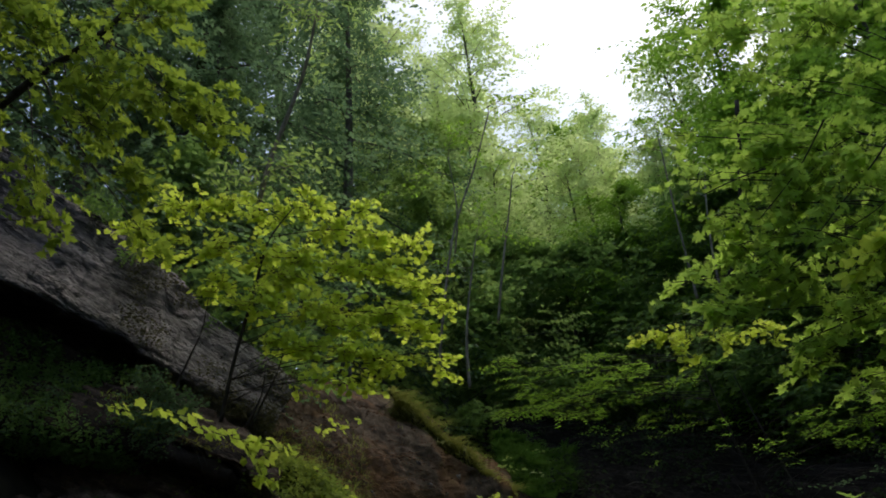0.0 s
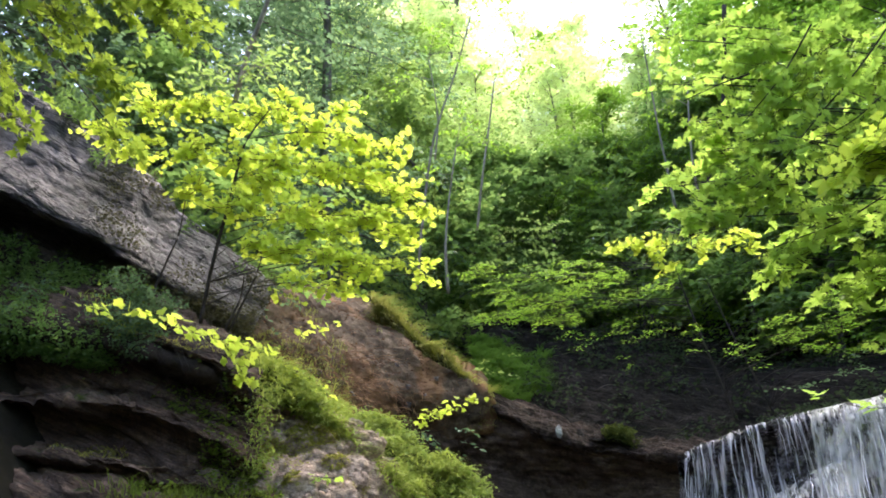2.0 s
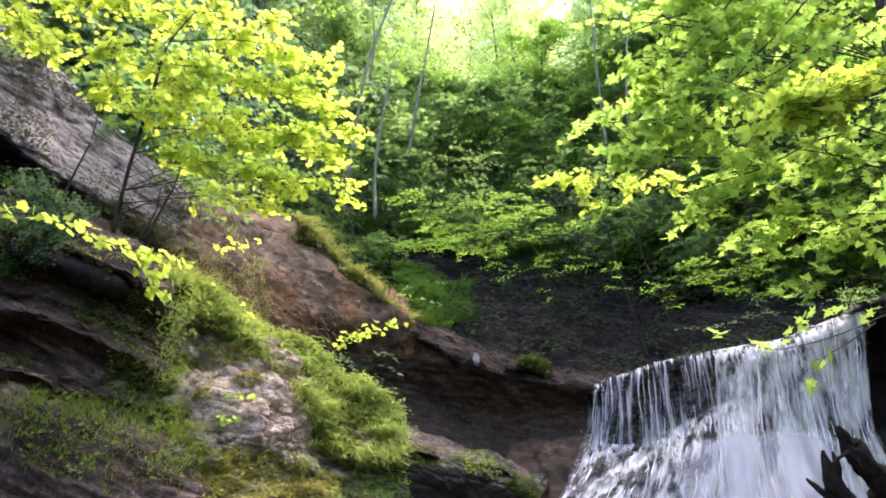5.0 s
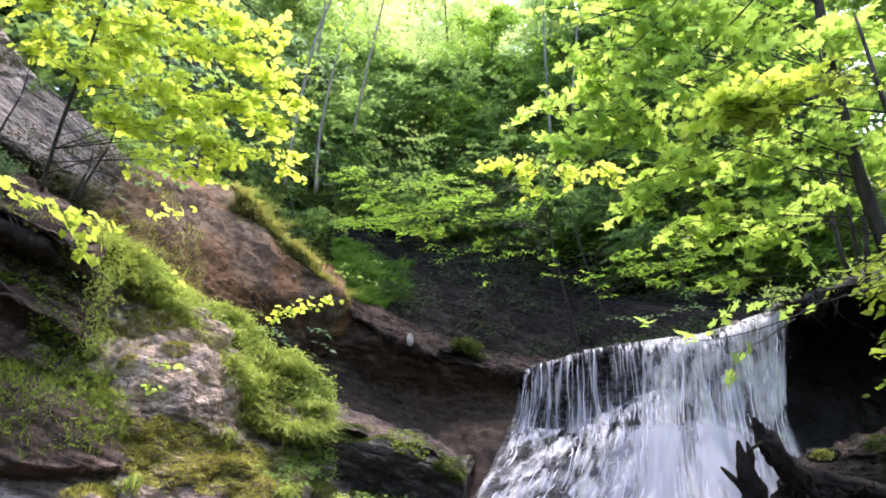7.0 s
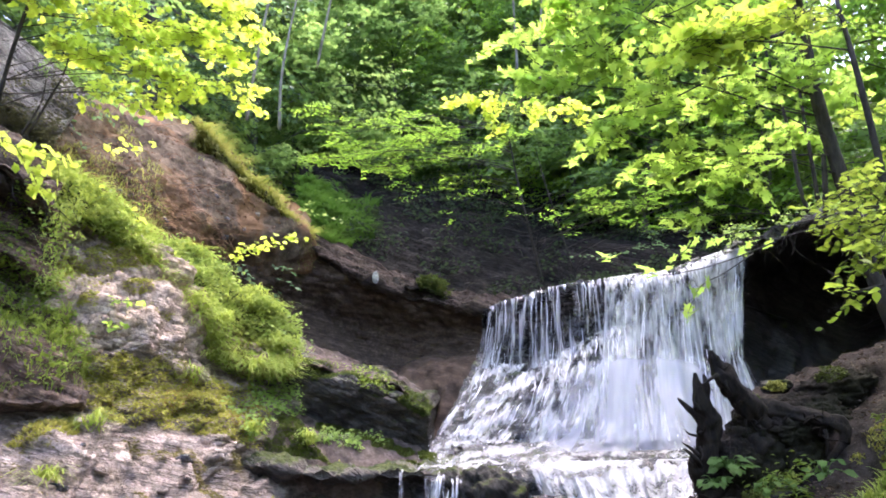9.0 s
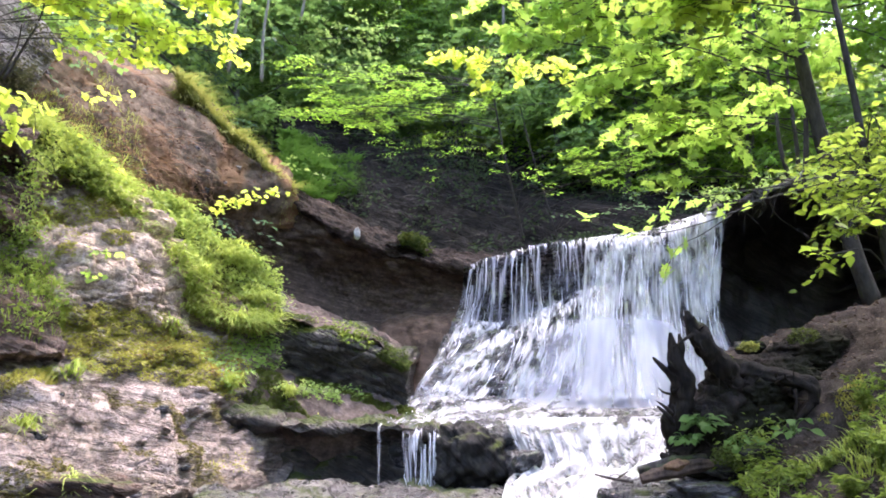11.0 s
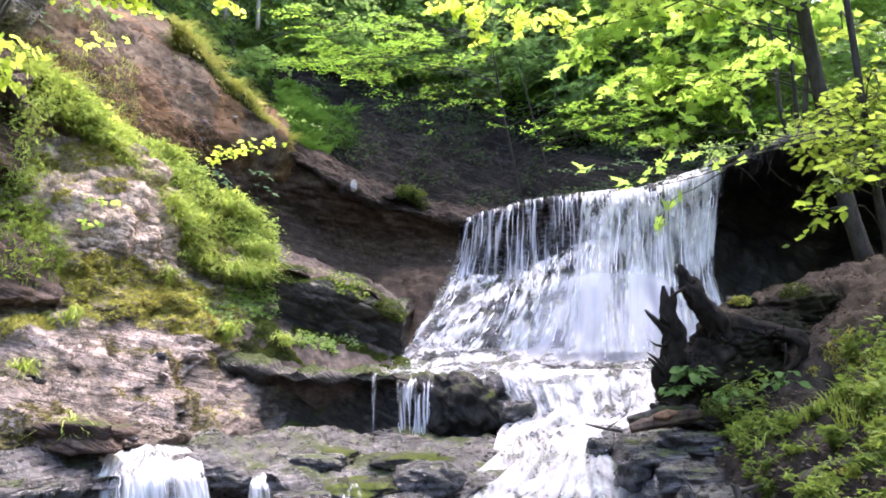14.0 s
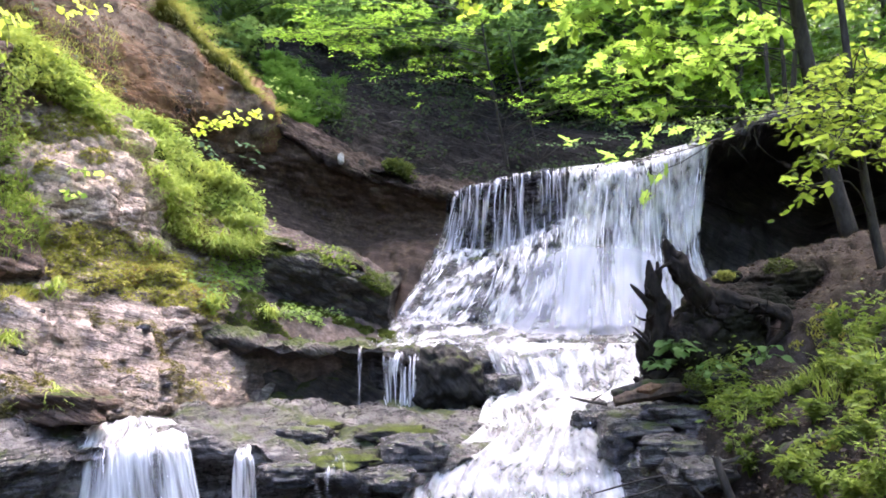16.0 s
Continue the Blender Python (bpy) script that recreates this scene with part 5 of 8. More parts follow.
def boulder(place, size, mat, label, seed, turn=0, name="boulder"):
    ob = thing(name, boulder_mesh(name, size, mat, seed), label, "boulder")
    ob.matrix_world = pose(*place, 0, 0, turn)
    return ob


wedge = thing("boulder", boulder_mesh("boulder", (0.35, 0.34, 0.34), MOSSY_ROCK, 3, 60, 0.3, 0.05), "wedge-shaped dark boulder with a mossy top in the stream", "boulder")
wedge.matrix_world = pose(0.07, 8.07, 0.79, 0, 20, 8)
boulder((-0.19, 5.84, 0.50), (0.27, 0.22, 0.12), WET_ROCK, "low wet black boulder at the slab edge", 5, 20)
boulder((-1.05, 6.08, 0.59), (0.25, 0.18, 0.06), WET_ROCK, "flat wet boulder on the rock slab", 7, -10)
boulder((-2.37, 5.16, 0.90), (0.3, 0.25, 0.10), SHADE_ROCK, "low brown boulder beside the cascade", 9, 10)
boulder((1.21, 5.53, 0.58), (0.12, 0.12, 0.10), WET_ROCK, "rounded wet boulder beside the chute", 11, 30)


for k, (at, size, mat, label) in enumerate((
        ((-1.01, 6.38, 0.59), (0.32, 0.2, 0.05), MOSSY_ROCK, "flat mossy rock plate on the wet slab"), ((-0.36, 6.18, 0.57), (0.3, 0.2, 0.06), MOSSY_ROCK, "flat mossy rock plate on the wet slab"),
        ((-0.67, 5.59, 0.46), (0.3, 0.2, 0.07), MOSSY_ROCK, "flat mossy rock plate at the slab edge"),
        ((-0.30, 5.29, 0.42), (0.2, 0.16, 0.08), WET_ROCK, "low wet rock at the slab edge"), ((-0.97, 5.24, 0.46), (0.18, 0.14, 0.08), WET_ROCK, "low wet rock at the slab edge"),
        ((1.65, 5.62, 0.79), (0.26, 0.2, 0.07), GREY_ROCK, "black wet rock plate beside the chute"), ((1.37, 5.57, 0.70), (0.2, 0.18, 0.06), GREY_ROCK, "black wet rock plate beside the chute"),
        ((1.49, 5.18, 0.62), (0.22, 0.18, 0.09), GREY_ROCK, "black wet rock plate beside the chute"), ((1.55, 4.83, 0.53), (0.2, 0.16, 0.1), GREY_ROCK, "black wet rock below the soil bank"),
        ((1.88, 5.66, 0.92), (0.2, 0.2, 0.06), MOSSY_ROCK, "mossy rock under the rotten log"), ((1.98, 5.55, 1.03), (0.14, 0.14, 0.07), MOSSY_ROCK, "mossy rock at the bank foot"),
        ((0.61, 7.78, 0.74), (0.16, 0.2, 0.13), WET_ROCK, "black rock breaking through the white water"), ((1.13, 6.28, 0.65), (0.1, 0.12, 0.08), WET_ROCK, "black rock breaking through the white water"),
        ((2.46, 6.90, 1.78), (0.12, 0.1, 0.06), MOSSY_ROCK, "mossy stone on the root mound"))):
    boulder(at, size, mat, label, 60 + k, k * 37 % 50 - 25)


# ---- the uprooted stump, log and sticks ----
def tube_part(name, pts, radii, mat, parent, seg=10, rough=0.18, seed=0, label=""):
    v, q, t = tube_arrays(pts, radii, int(seg * 1.6), 14 * len(pts), rough, seed)
    return part(name, mesh_of(name, v, [q, t], mat), parent, label)


stump = thing("uprooted_stump", None, "black wet uprooted tree stump with jagged upright roots on the bank", "stump")
tube_part("trunk", [(1.57, 6.06, 0.91), (1.74, 6.04, 1.19), (1.97, 6.02, 1.44), (2.24, 6.11, 1.58)], (0.08, 0.152, 0.16, 0.096), DEAD_WOOD, stump, 24, 0.6, 1)
for at, sz, sd in (((2.34, 6.17, 1.52), (0.36, 0.26, 0.19), 41), ((1.99, 6.04, 1.21), (0.30, 0.22, 0.24), 43), ((2.20, 6.04, 1.25), (0.24, 0.2, 0.18), 45), ((2.73, 6.41, 1.68), (0.34, 0.26, 0.16), 47), ((1.98, 6.00, 1.48), (0.2, 0.16, 0.15), 48), ((1.78, 5.85, 1.23), (0.17, 0.14, 0.15), 49), ((2.21, 5.95, 1.48), (0.2, 0.15, 0.12), 50)):
    lump = part("root_plate", boulder_mesh("root_plate", sz, ROOT_SOIL, sd, 60, 0.0, 0.12), stump, "dark earth held in the root plate")
    lump.matrix_world = pose(*at, 0, -8, 12)
tube_part("root", [(2.04, 5.97, 1.46), (1.84, 5.81, 1.66), (1.71, 5.75, 1.82), (1.65, 5.74, 1.91), (1.62, 5.73, 2.01)], (0.104, 0.08, 0.068, 0.044, 0.0096), DEAD_WOOD, stump, 14, 0.45, 2)
tube_part("root", [(1.71, 5.75, 1.82), (1.67, 5.71, 1.90), (1.66, 5.70, 1.97)], (0.048, 0.024, 0.0064), DEAD_WOOD, stump, 8, 0.4, 12)
tube_part("root", [(1.55, 5.95, 0.97), (1.54, 5.89, 1.21), (1.59, 5.82, 1.44), (1.53, 5.76, 1.64), (1.50, 5.74, 1.86)], (0.056, 0.08, 0.076, 0.056, 0.0096), DEAD_WOOD, stump, 14, 0.4, 3)
tube_part("root", [(1.57, 5.82, 1.52), (1.47, 5.76, 1.59), (1.42, 5.76, 1.64), (1.37, 5.75, 1.69)], (0.04, 0.028, 0.02, 0.0064), DEAD_WOOD, stump, 8, 0.3, 4)
tube_part("root", [(1.55, 5.81, 1.64), (1.57, 5.75, 1.75), (1.56, 5.74, 1.85)], (0.04, 0.024, 0.0064), DEAD_WOOD, stump, 8, 0.35, 5)
tube_part("root", [(1.54, 5.89, 1.17), (1.46, 5.78, 1.28), (1.39, 5.78, 1.35)], (0.028, 0.0176, 0.0064), DEAD_WOOD, stump, 8, 0.3, 6)
tube_part("root", [(2.04, 5.91, 1.58), (2.25, 5.81, 1.54), (2.43, 5.72, 1.48), (2.45, 5.73, 1.36), (2.33, 5.73, 1.25)], (0.07, 0.055, 0.04, 0.03, 0.012), DEAD_WOOD, stump, 12, 0.4, 7)
tube_part("root", [(1.84, 5.93, 1.29), (1.97, 5.84, 1.14), (2.10, 5.65, 1.03)], (0.112, 0.072, 0.032), DEAD_WOOD, stump, 12, 0.4, 14)
tube_part("root", [(1.67, 5.94, 1.13), (1.52, 5.85, 0.97), (1.41, 5.85, 1.02)], (0.08, 0.04, 0.012), DEAD_WOOD, stump, 10, 0.4, 8)
tube_part("root", [(1.80, 5.89, 1.13), (1.69, 5.81, 0.94), (1.55, 5.81, 0.90)], (0.096, 0.064, 0.024), DEAD_WOOD, stump, 10, 0.4, 15)


def broadleaf(place, size, seed, count, label):
    """A low plant: broad leaves on arching stalks, each leaf a part."""
    rng = np.random.default_rng(seed)
    ob = thing("broadleaf_plant", None, label, "plant")
    me = mesh_of("leaf", OVAL[0] * np.array([1.25, 1, 1]), OVAL[1], BROAD_LEAF, shade=False)
    tubes = []
    for k in range(count):
        ang = k * 2.4 + rng.normal(0, 0.3)
        out = Vector((np.cos(ang), np.sin(ang) * 0.8 - 0.25, 0))
        at = Vector(place) + out * size * rng.uniform(0.3, 1.2) + Vector((0, 0, size * rng.uniform(0.2, 1.1)))
        tubes.append(tube_arrays([place, (Vector(place) + at) / 2 + Vector((0, 0, 0.03)), at], (0.004, 0.003, 0.002), 4, 6, cap=False))
        tip = (out + Vector((0, 0, rng.uniform(-0.8, 0.1)))).normalized()
        side = tip.cross(Vector((0, -0.4, 1)) + Vector(rng.normal(0, 0.25, 3))).normalized()
        leaf = part("leaf", me, ob)
        leaf.matrix_world = Matrix.Translation(at) @ Matrix((side, tip, side.cross(tip))).transposed().to_4x4() @ Matrix.Scale(size * rng.uniform(0.55, 0.95), 4)
    v, f = join(tubes)
    part("stalk", mesh_of("stalk", v, f, BROAD_LEAF), ob)
    return ob


broadleaf((1.65, 5.64, 1.19), 0.105, 1, 34, "dark green broad-leaved plant growing at the stump foot")
broadleaf((1.53, 5.65, 1.09), 0.085, 2, 22, "dark green broad-leaved plant growing at the stump foot")
broadleaf((1.85, 5.55, 1.06), 0.10, 3, 16, "dark green broad-leaved plant growing at the stump foot")
broadleaf((2.14, 5.34, 1.17), 0.10, 4, 16, "dark green broad-leaved plant growing on the bank")
mrng = np.random.default_rng(78)
for at, r, mat, label in (((2.12, 5.95, 1.76), 0.05, MOSS, "bright green moss tuft on the root plate"), ((1.77, 5.50, 1.04), 0.085, MOSS_DARK, "green moss cushion at the stump foot"), ((1.87, 5.42, 0.99), 0.075, MOSS_DARK, "green moss cushion beside the rotten log"),
                          ((1.87, 5.85, 1.66), 0.07, MOSS_DARK, "dark moss on the root mound"), ((2.56, 6.05, 1.84), 0.08, MOSS_DARK, "dark moss on the root mound")):
    q = mrng.normal(0, 1, (500, 3))
    q /= np.linalg.norm(q, axis=1, keepdims=True)
    q *= np.array([1.3, 1.0, 0.65]) * (1 + 0.4 * fbm(q * 1.6 + r * 90, 2, 5))[:, None] * r
    thing("moss_cushion", leaf_mesh("moss_cushion", OVAL, q + np.array(at), 0.022, mat, mrng, tilt=0.7), label, "moss", kind="stuff")
srng = np.random.default_rng(77)
tubes = []
for a, b, m in (((1.94, 5.87, 1.46), (1.62, 5.71, 1.94), 26), ((1.54, 5.90, 1.05), (1.50, 5.72, 1.78), 24), ((1.68, 5.84, 1.22), (2.19, 5.96, 1.62), 30), ((2.11, 5.87, 1.52), (2.43, 5.67, 1.42), 18), ((1.51, 5.81, 0.94), (1.94, 5.74, 1.10), 16)):
    for k in range(m):
        c = np.array(a) + (np.array(b) - np.array(a)) * srng.uniform(0, 0.85) + srng.normal(0, 0.02, 3)
        d = srng.normal(0, 1, 3) * np.array([1, 0.6, 1]) + np.array([0, -0.3, 0])
        d *= srng.uniform(0.08, 0.2) / np.linalg.norm(d)
        r = srng.uniform(0.006, 0.018)
        tubes.append(tube_arrays([c, c + d * 0.5 + srng.normal(0, 0.015, 3), c + d], (r, r * 0.7, 0.001), 5, 6, 0.2, k))
v, f = join(tubes)
tagged(part("root_fringe", mesh_of("root_fringe", v, f, DEAD_WOOD), stump, "broken black rootlets"), kind="stuff")
log = thing("rotten_log", None, "split rotten log with torn orange wood lying on wet rock", "log")
BROWN_LOG = bark_mat("dark brown rotten bark", (0.03, 0.02, 0.014), (0.13, 0.085, 0.06))
tube_part("log_body", [(1.21, 5.60, 0.88), (1.38, 5.60, 0.92), (1.62, 5.62, 0.97), (1.85, 5.68, 0.95)], (0.034, 0.044, 0.042, 0.02), BROWN_LOG, log, 14, 0.45, 9)
tube_part("log_half", [(1.22, 5.70, 0.92), (1.44, 5.70, 0.97), (1.69, 5.72, 1.01)], (0.03, 0.036, 0.02), MOSS_BARK, log, 12, 0.4, 21, "mossy split half of the log")
tube_part("torn_wood", [(1.36, 5.57, 0.96), (1.44, 5.57, 0.97), (1.53, 5.58, 0.99)], (0.012, 0.03, 0.012), LOG_WOOD, log, 10, 0.6, 22, "torn orange-brown wood")
drift = thing("driftwood", None, "dark forked driftwood caught beside the log", "driftwood")
tube_part("stem", [(0.98, 6.06, 0.86), (1.09, 5.96, 0.84), (1.21, 5.86, 0.83)], (0.006, 0.010, 0.012), BARK, drift, 6, 0.2, 31)
tube_part("fork", [(1.12, 5.96, 0.84), (1.15, 5.91, 0.87), (1.18, 5.86, 0.90)], (0.007, 0.006, 0.003), BARK, drift, 6, 0.2, 32)
for line, radii in (([(0.96, 5.00, 0.40), (1.27, 4.90, 0.51), (1.51, 4.75, 0.58), (1.74, 4.60, 0.70)], (0.005, 0.008, 0.011, 0.013)), ([(1.05, 4.90, 0.38), (1.26, 4.85, 0.45), (1.45, 4.78, 0.55)], (0.004, 0.006, 0.009)), ([(1.36, 4.85, 0.68), (1.40, 4.80, 0.59), (1.38, 4.80, 0.49)], (0.003, 0.005, 0.006)), ([(1.48, 4.70, 0.54), (1.57, 4.65, 0.61), (1.67, 4.60, 0.61)], (0.003, 0.006, 0.008))):
    stick = thing("fallen_stick", None, "thin dark bare branch lying across the bank foot", "stick", "fallen branches at the bank foot")
    tube_part("stem", line, radii, BARK, stick, 6, 0.12, 10)
for line, radii in (([(1.55, 4.55, 0.70), (1.58, 4.52, 0.58), (1.64, 4.50, 0.42)], (0.026, 0.03, 0.034)), ([(1.43, 4.60, 0.53), (1.48, 4.60, 0.47), (1.54, 4.60, 0.38)], (0.014, 0.018, 0.02))):
    post = thing("broken_stem", None, "short broken grey stem leaning on the bank foot", "stick")
    tube_part("stem", line, [k * 0.7 for k in radii], BARK, post, 8, 0.25, 11)
mossy_log = thing("mossy_log", None, "dark fallen log overgrown with moss on the soil bank", "log")
tube_part("log_body", [(1.90, 4.45, 0.73), (2.01, 4.30, 0.82), (2.12, 4.15, 0.87), (2.29, 4.00, 0.98)], (0.05, 0.062, 0.06, 0.05), MOSS_BARK, mossy_log, 14, 0.3, 19)


# ---- grass, moss and herbs ----
rng = np.random.default_rng(4)


def stuff(name, data, label, category):
    return thing(name, data, label, category, kind="stuff")


def oval_patch(p, n, center, radii, seed=0, ragged=0.7):
    """Keeps the places inside a ragged oval."""
    r = ((p - np.array(center)) / np.array(radii))
    k = (r ** 2).sum(1) + ragged * fbm(p * 3.2, 3, seed) < 1
    return p[k], n[k]


p, n = scatter(GB, 15000, rng)
p, n = patchy(p, n, 3.4, 0.0, 2)
p = p + rng.normal(0, 0.06, p.shape) * np.array([1, 1, 0.4])
tuft = (0.09 + 0.18 * smooth(-0.2, 0.9, fbm(p * 4.5, 2, 61)))[:, None]
stuff("bank_grass", blades("bank_grass", p, n, tuft, GRASS, rng, width=0.008, lean=0.9, fall=1.1), "lush green grass covering the sloping bank", "grass")
p, n = scatter(GB, 34000, rng)
p, n = patchy(p, n, 3.4, 0.0, 22)
p = p + rng.normal(0, 0.07, p.shape) * np.array([1, 1, 0.4])
lift = 0.02 + 0.13 * smooth(-0.3, 0.8, fbm(p * 3.6, 3, 63))[:, None] * rng.uniform(0.3, 1.0, (len(p), 1))
stuff("bank_herbs", leaf_mesh("bank_herbs", OVAL, p + n * lift, 0.048, HERB_LEAF, rng, tilt=0.55), "small leafy herbs among the bank grass", "herbs")
p, n = scatter(GB, 5000, rng, (0.6, 1.0))
p, n = patchy(p, n, 2.4, 0.1, 26)
stuff("bank_straw", blades("bank_straw", p, n, 0.2, DRY_TUFT, rng, width=0.006, lean=0.8, fall=1.3), "brown withered grass hanging from the bank edge", "grass")
p, n = scatter(GB, 9000, rng)
stuff("bank_moss", leaf_mesh("bank_moss", OVAL, p + n * rng.uniform(0.0, 0.03, (len(p), 1)), 0.045, HERB_LEAF, rng, tilt=0.6), "low creeping green under the bank grass", "moss")
p, n = scatter(RIB, 3600, rng)
tuft = (0.14 + 0.26 * smooth(-0.3, 0.8, fbm(p * 3.2, 2, 65)))[:, None]
stuff("rib_grass", blades("rib_grass", p, n, tuft, DRY_GRASS, rng, lean=0.7, width=0.009, fall=0.9), "yellowish grass on the slope rib", "grass")
g = ROCKS["lower_rock"]
p, n = scatter(g, 60000, rng, (0.2, 0.7), (0.3, 1.0))
q, m = oval_patch(p, n, (-2.89, 6.99, 1.93), (0.40, 0.8, 0.28), 7)
stuff("moss_cushion", leaf_mesh("moss_cushion", OVAL, q + m * rng.uniform(0.0, 0.03, (len(q), 1)), 0.028, MOSS, rng, tilt=0.5), "yellow-green moss cushion on the pale rock", "moss")
q, m = oval_patch(p, n, (-2.41, 7.80, 1.76), (0.42, 0.8, 0.3), 8)
stuff("moss_cushion", leaf_mesh("moss_cushion", OVAL, q + m * rng.uniform(0.0, 0.03, (len(q), 1)), 0.028, MOSS, rng, tilt=0.5), "yellow-green moss cushion on the pale rock", "moss")
q, m = oval_patch(p, n, (-2.03, 8.60, 1.78), (0.5, 1.0, 0.3), 9)
stuff("rock_herbs", leaf_mesh("rock_herbs", OVAL, q[::4] + m[::4] * rng.uniform(0.0, 0.12, (len(q[::4]), 1)), 0.05, GREEN_LEAF, rng, tilt=0.7), "green herbs growing over the mossy rock edge", "herbs")
p, n = scatter(g, 30000, rng, (0.1, 0.66), (0.0, 0.5))
q, m = oval_patch(p, n, (-3.42, 6.28, 2.07), (0.36, 0.7, 0.34), 10)
stuff("rock_grass", blades("rock_grass", q[::2], m[::2], 0.2, GRASS, rng, width=0.004, fall=0.8), "tufts of grass on the stepped rock", "grass")
q, m = oval_patch(p, n, (-3.23, 6.02, 1.52), (0.16, 0.5, 0.16), 11)
stuff("moss_cushion", blades("moss_cushion", q, m, 0.045, MOSS, rng, 0.8, 0.006), "green moss cushion on the stepped rock", "moss")


for c, r, sd in (((-1.74, 7.26, 0.90), (0.42, 0.6, 0.10), 12), ((-1.29, 8.54, 1.27), (0.5, 0.6, 0.08), 13), ((-1.48, 7.48, 0.65), (0.4, 0.5, 0.06), 14)):
    for key in ("lower_rock", "stream_shelf", "stream_slab"):
        p2, n2 = scatter(ROCKS[key], 30000, rng)
        q, m = oval_patch(p2, n2, c, r, sd)
        if len(q) > 60:
            stuff("moss_cushion", blades("moss_cushion", q, m, 0.03, MOSS, rng, 0.8, 0.005), "green moss strip along the slab edge", "moss")


DRY_MOSS = leaf_mat("brown-orange moss", (0.14, 0.09, 0.025), (0.34, 0.23, 0.07), (0.42, 0.3, 0.08), 0.3, 0.85)
def moss_pile(q, m, mt, label):
    """Moss as a closed pile of tiny leaves, with a few taller shoots."""
    stuff("moss_cushion", leaf_mesh("moss_cushion", OVAL, q + m * rng.uniform(0.0, 0.03, (len(q), 1)), 0.028, mt, rng, tilt=0.5), label, "moss")


for c, r, sd, mt, lb in (((-2.05, 8.22, 1.51), (0.45, 0.8, 0.14), 15, MOSS, "yellow-green moss strip above the pale slab"), ((-2.62, 7.40, 1.75), (0.35, 0.8, 0.2), 16, MOSS, "yellow-green moss strip above the pale slab"), ((-3.12, 6.88, 2.07), (0.2, 0.6, 0.2), 17, MOSS, "yellow-green moss strip above the pale slab"),
                         ((-2.70, 7.29, 1.90), (0.1, 0.4, 0.18), 18, DRY_MOSS, "brown-orange dry moss patch on the rock"), ((-2.28, 7.91, 1.68), (0.12, 0.4, 0.1), 19, DRY_MOSS, "brown-orange dry moss patch on the rock")):
    for key in ("lower_rock", "stream_shelf"):
        p2, n2 = scatter(ROCKS[key], 50000, rng, (0.15, 0.75) if key == "lower_rock" else (0, 0.5))
        q, m = oval_patch(p2, n2, c, r, sd)
        if len(q) > 60:
            moss_pile(q, m, mt, lb)


p2, n2 = scatter(ROCKS["moss_bank"], 26000, rng, (0.0, 0.85))
q, m = patchy(p2, n2, 2.6, 0.38, 41)
stuff("moss_cushion", blades("moss_cushion", q, m, 0.03, MOSS_DARK, rng, 0.8, 0.006), "green moss on the strip below the ledge", "moss")
p2, n2 = scatter(ROCKS["moss_bank"], 3000, rng, (0.0, 0.6), (0.0, 0.7))
q, m = patchy(p2, n2, 2.0, 0.3, 42)
stuff("rock_herbs", leaf_mesh("rock_herbs", OVAL, q + m * rng.uniform(0.0, 0.1, (len(q), 1)), 0.045, GREEN_LEAF, rng, tilt=0.7), "green herbs below the dark ledge", "herbs")
for c, r, sd in (((-3.43, 7.12, 2.94), (0.2, 0.6, 0.14), 43), ((-3.29, 7.41, 3.14), (0.22, 0.6, 0.14), 44), ((-3.60, 6.92, 2.96), (0.2, 0.6, 0.1), 45), ((-2.99, 7.54, 2.65), (0.12, 0.5, 0.1), 46)):
    p2, n2 = scatter(ROCKS["lower_rock"], 60000, rng, (0.0, 0.45), (0.2, 0.8))
    q, m = oval_patch(p2, n2, c, r, sd)
    if len(q) > 40:
        moss_pile(q, m, MOSS, "yellow-green moss clump on the stepped rock")
p2, n2 = scatter(ROCKS["lit_clay_face"], 60000, rng)
for c, r, sd in (((-3.30, 7.20, 3.18), 0.20, 50), ((-3.66, 7.20, 3.03), 0.16, 51), ((-3.36, 7.20, 2.68), 0.12, 52), ((-3.08, 7.20, 2.88), 0.10, 53), ((-3.53, 7.20, 2.40), 0.14, 54)):
    q, m = oval_patch(p2, n2, c, (r, 0.7, r * 0.75), sd)
    if len(q) > 40:
        moss_pile(q, m, MOSS, "yellow-green moss clump on the tan rock face")
p2, n2 = scatter(ROCKS["alcove_slope"], 9000, rng, (0.1, 0.8), (0.0, 0.2))
p2, n2 = oval_patch(p2, n2, (-2.6, 13.2, 5.2), (0.8, 1.6, 0.9), 47, 0.9)
stuff("slope_grass", blades("slope_grass", p2, n2, 0.34, SLOPE_GRASS, rng, width=0.012, fall=0.9), "lush green grass beside the slope rib", "grass")


q = np.concatenate([np.array(c) + rng.normal(0, 1, (110, 3)) * np.array([0.06, 0.1, 0.09]) for c in ((-3.53, 6.50, 3.35), (-3.51, 6.50, 3.18), (-3.51, 6.50, 3.01), (-3.46, 6.50, 2.83), (-3.40, 6.50, 3.42), (-3.59, 6.50, 2.79))])
stuff("seam_herbs", leaf_mesh("seam_herbs", OVAL, q, 0.036, HERB_LEAF, rng, tilt=0.8), "green herbs hanging in the cleft between two rock faces", "herbs")
stuff("seam_grass", blades("seam_grass", q[::5], np.tile([0.1, -0.6, 0.5], (len(q[::5]), 1)), 0.16, GRASS, rng, width=0.004, fall=1.1), "grass hanging in the cleft between two rock faces", "grass")


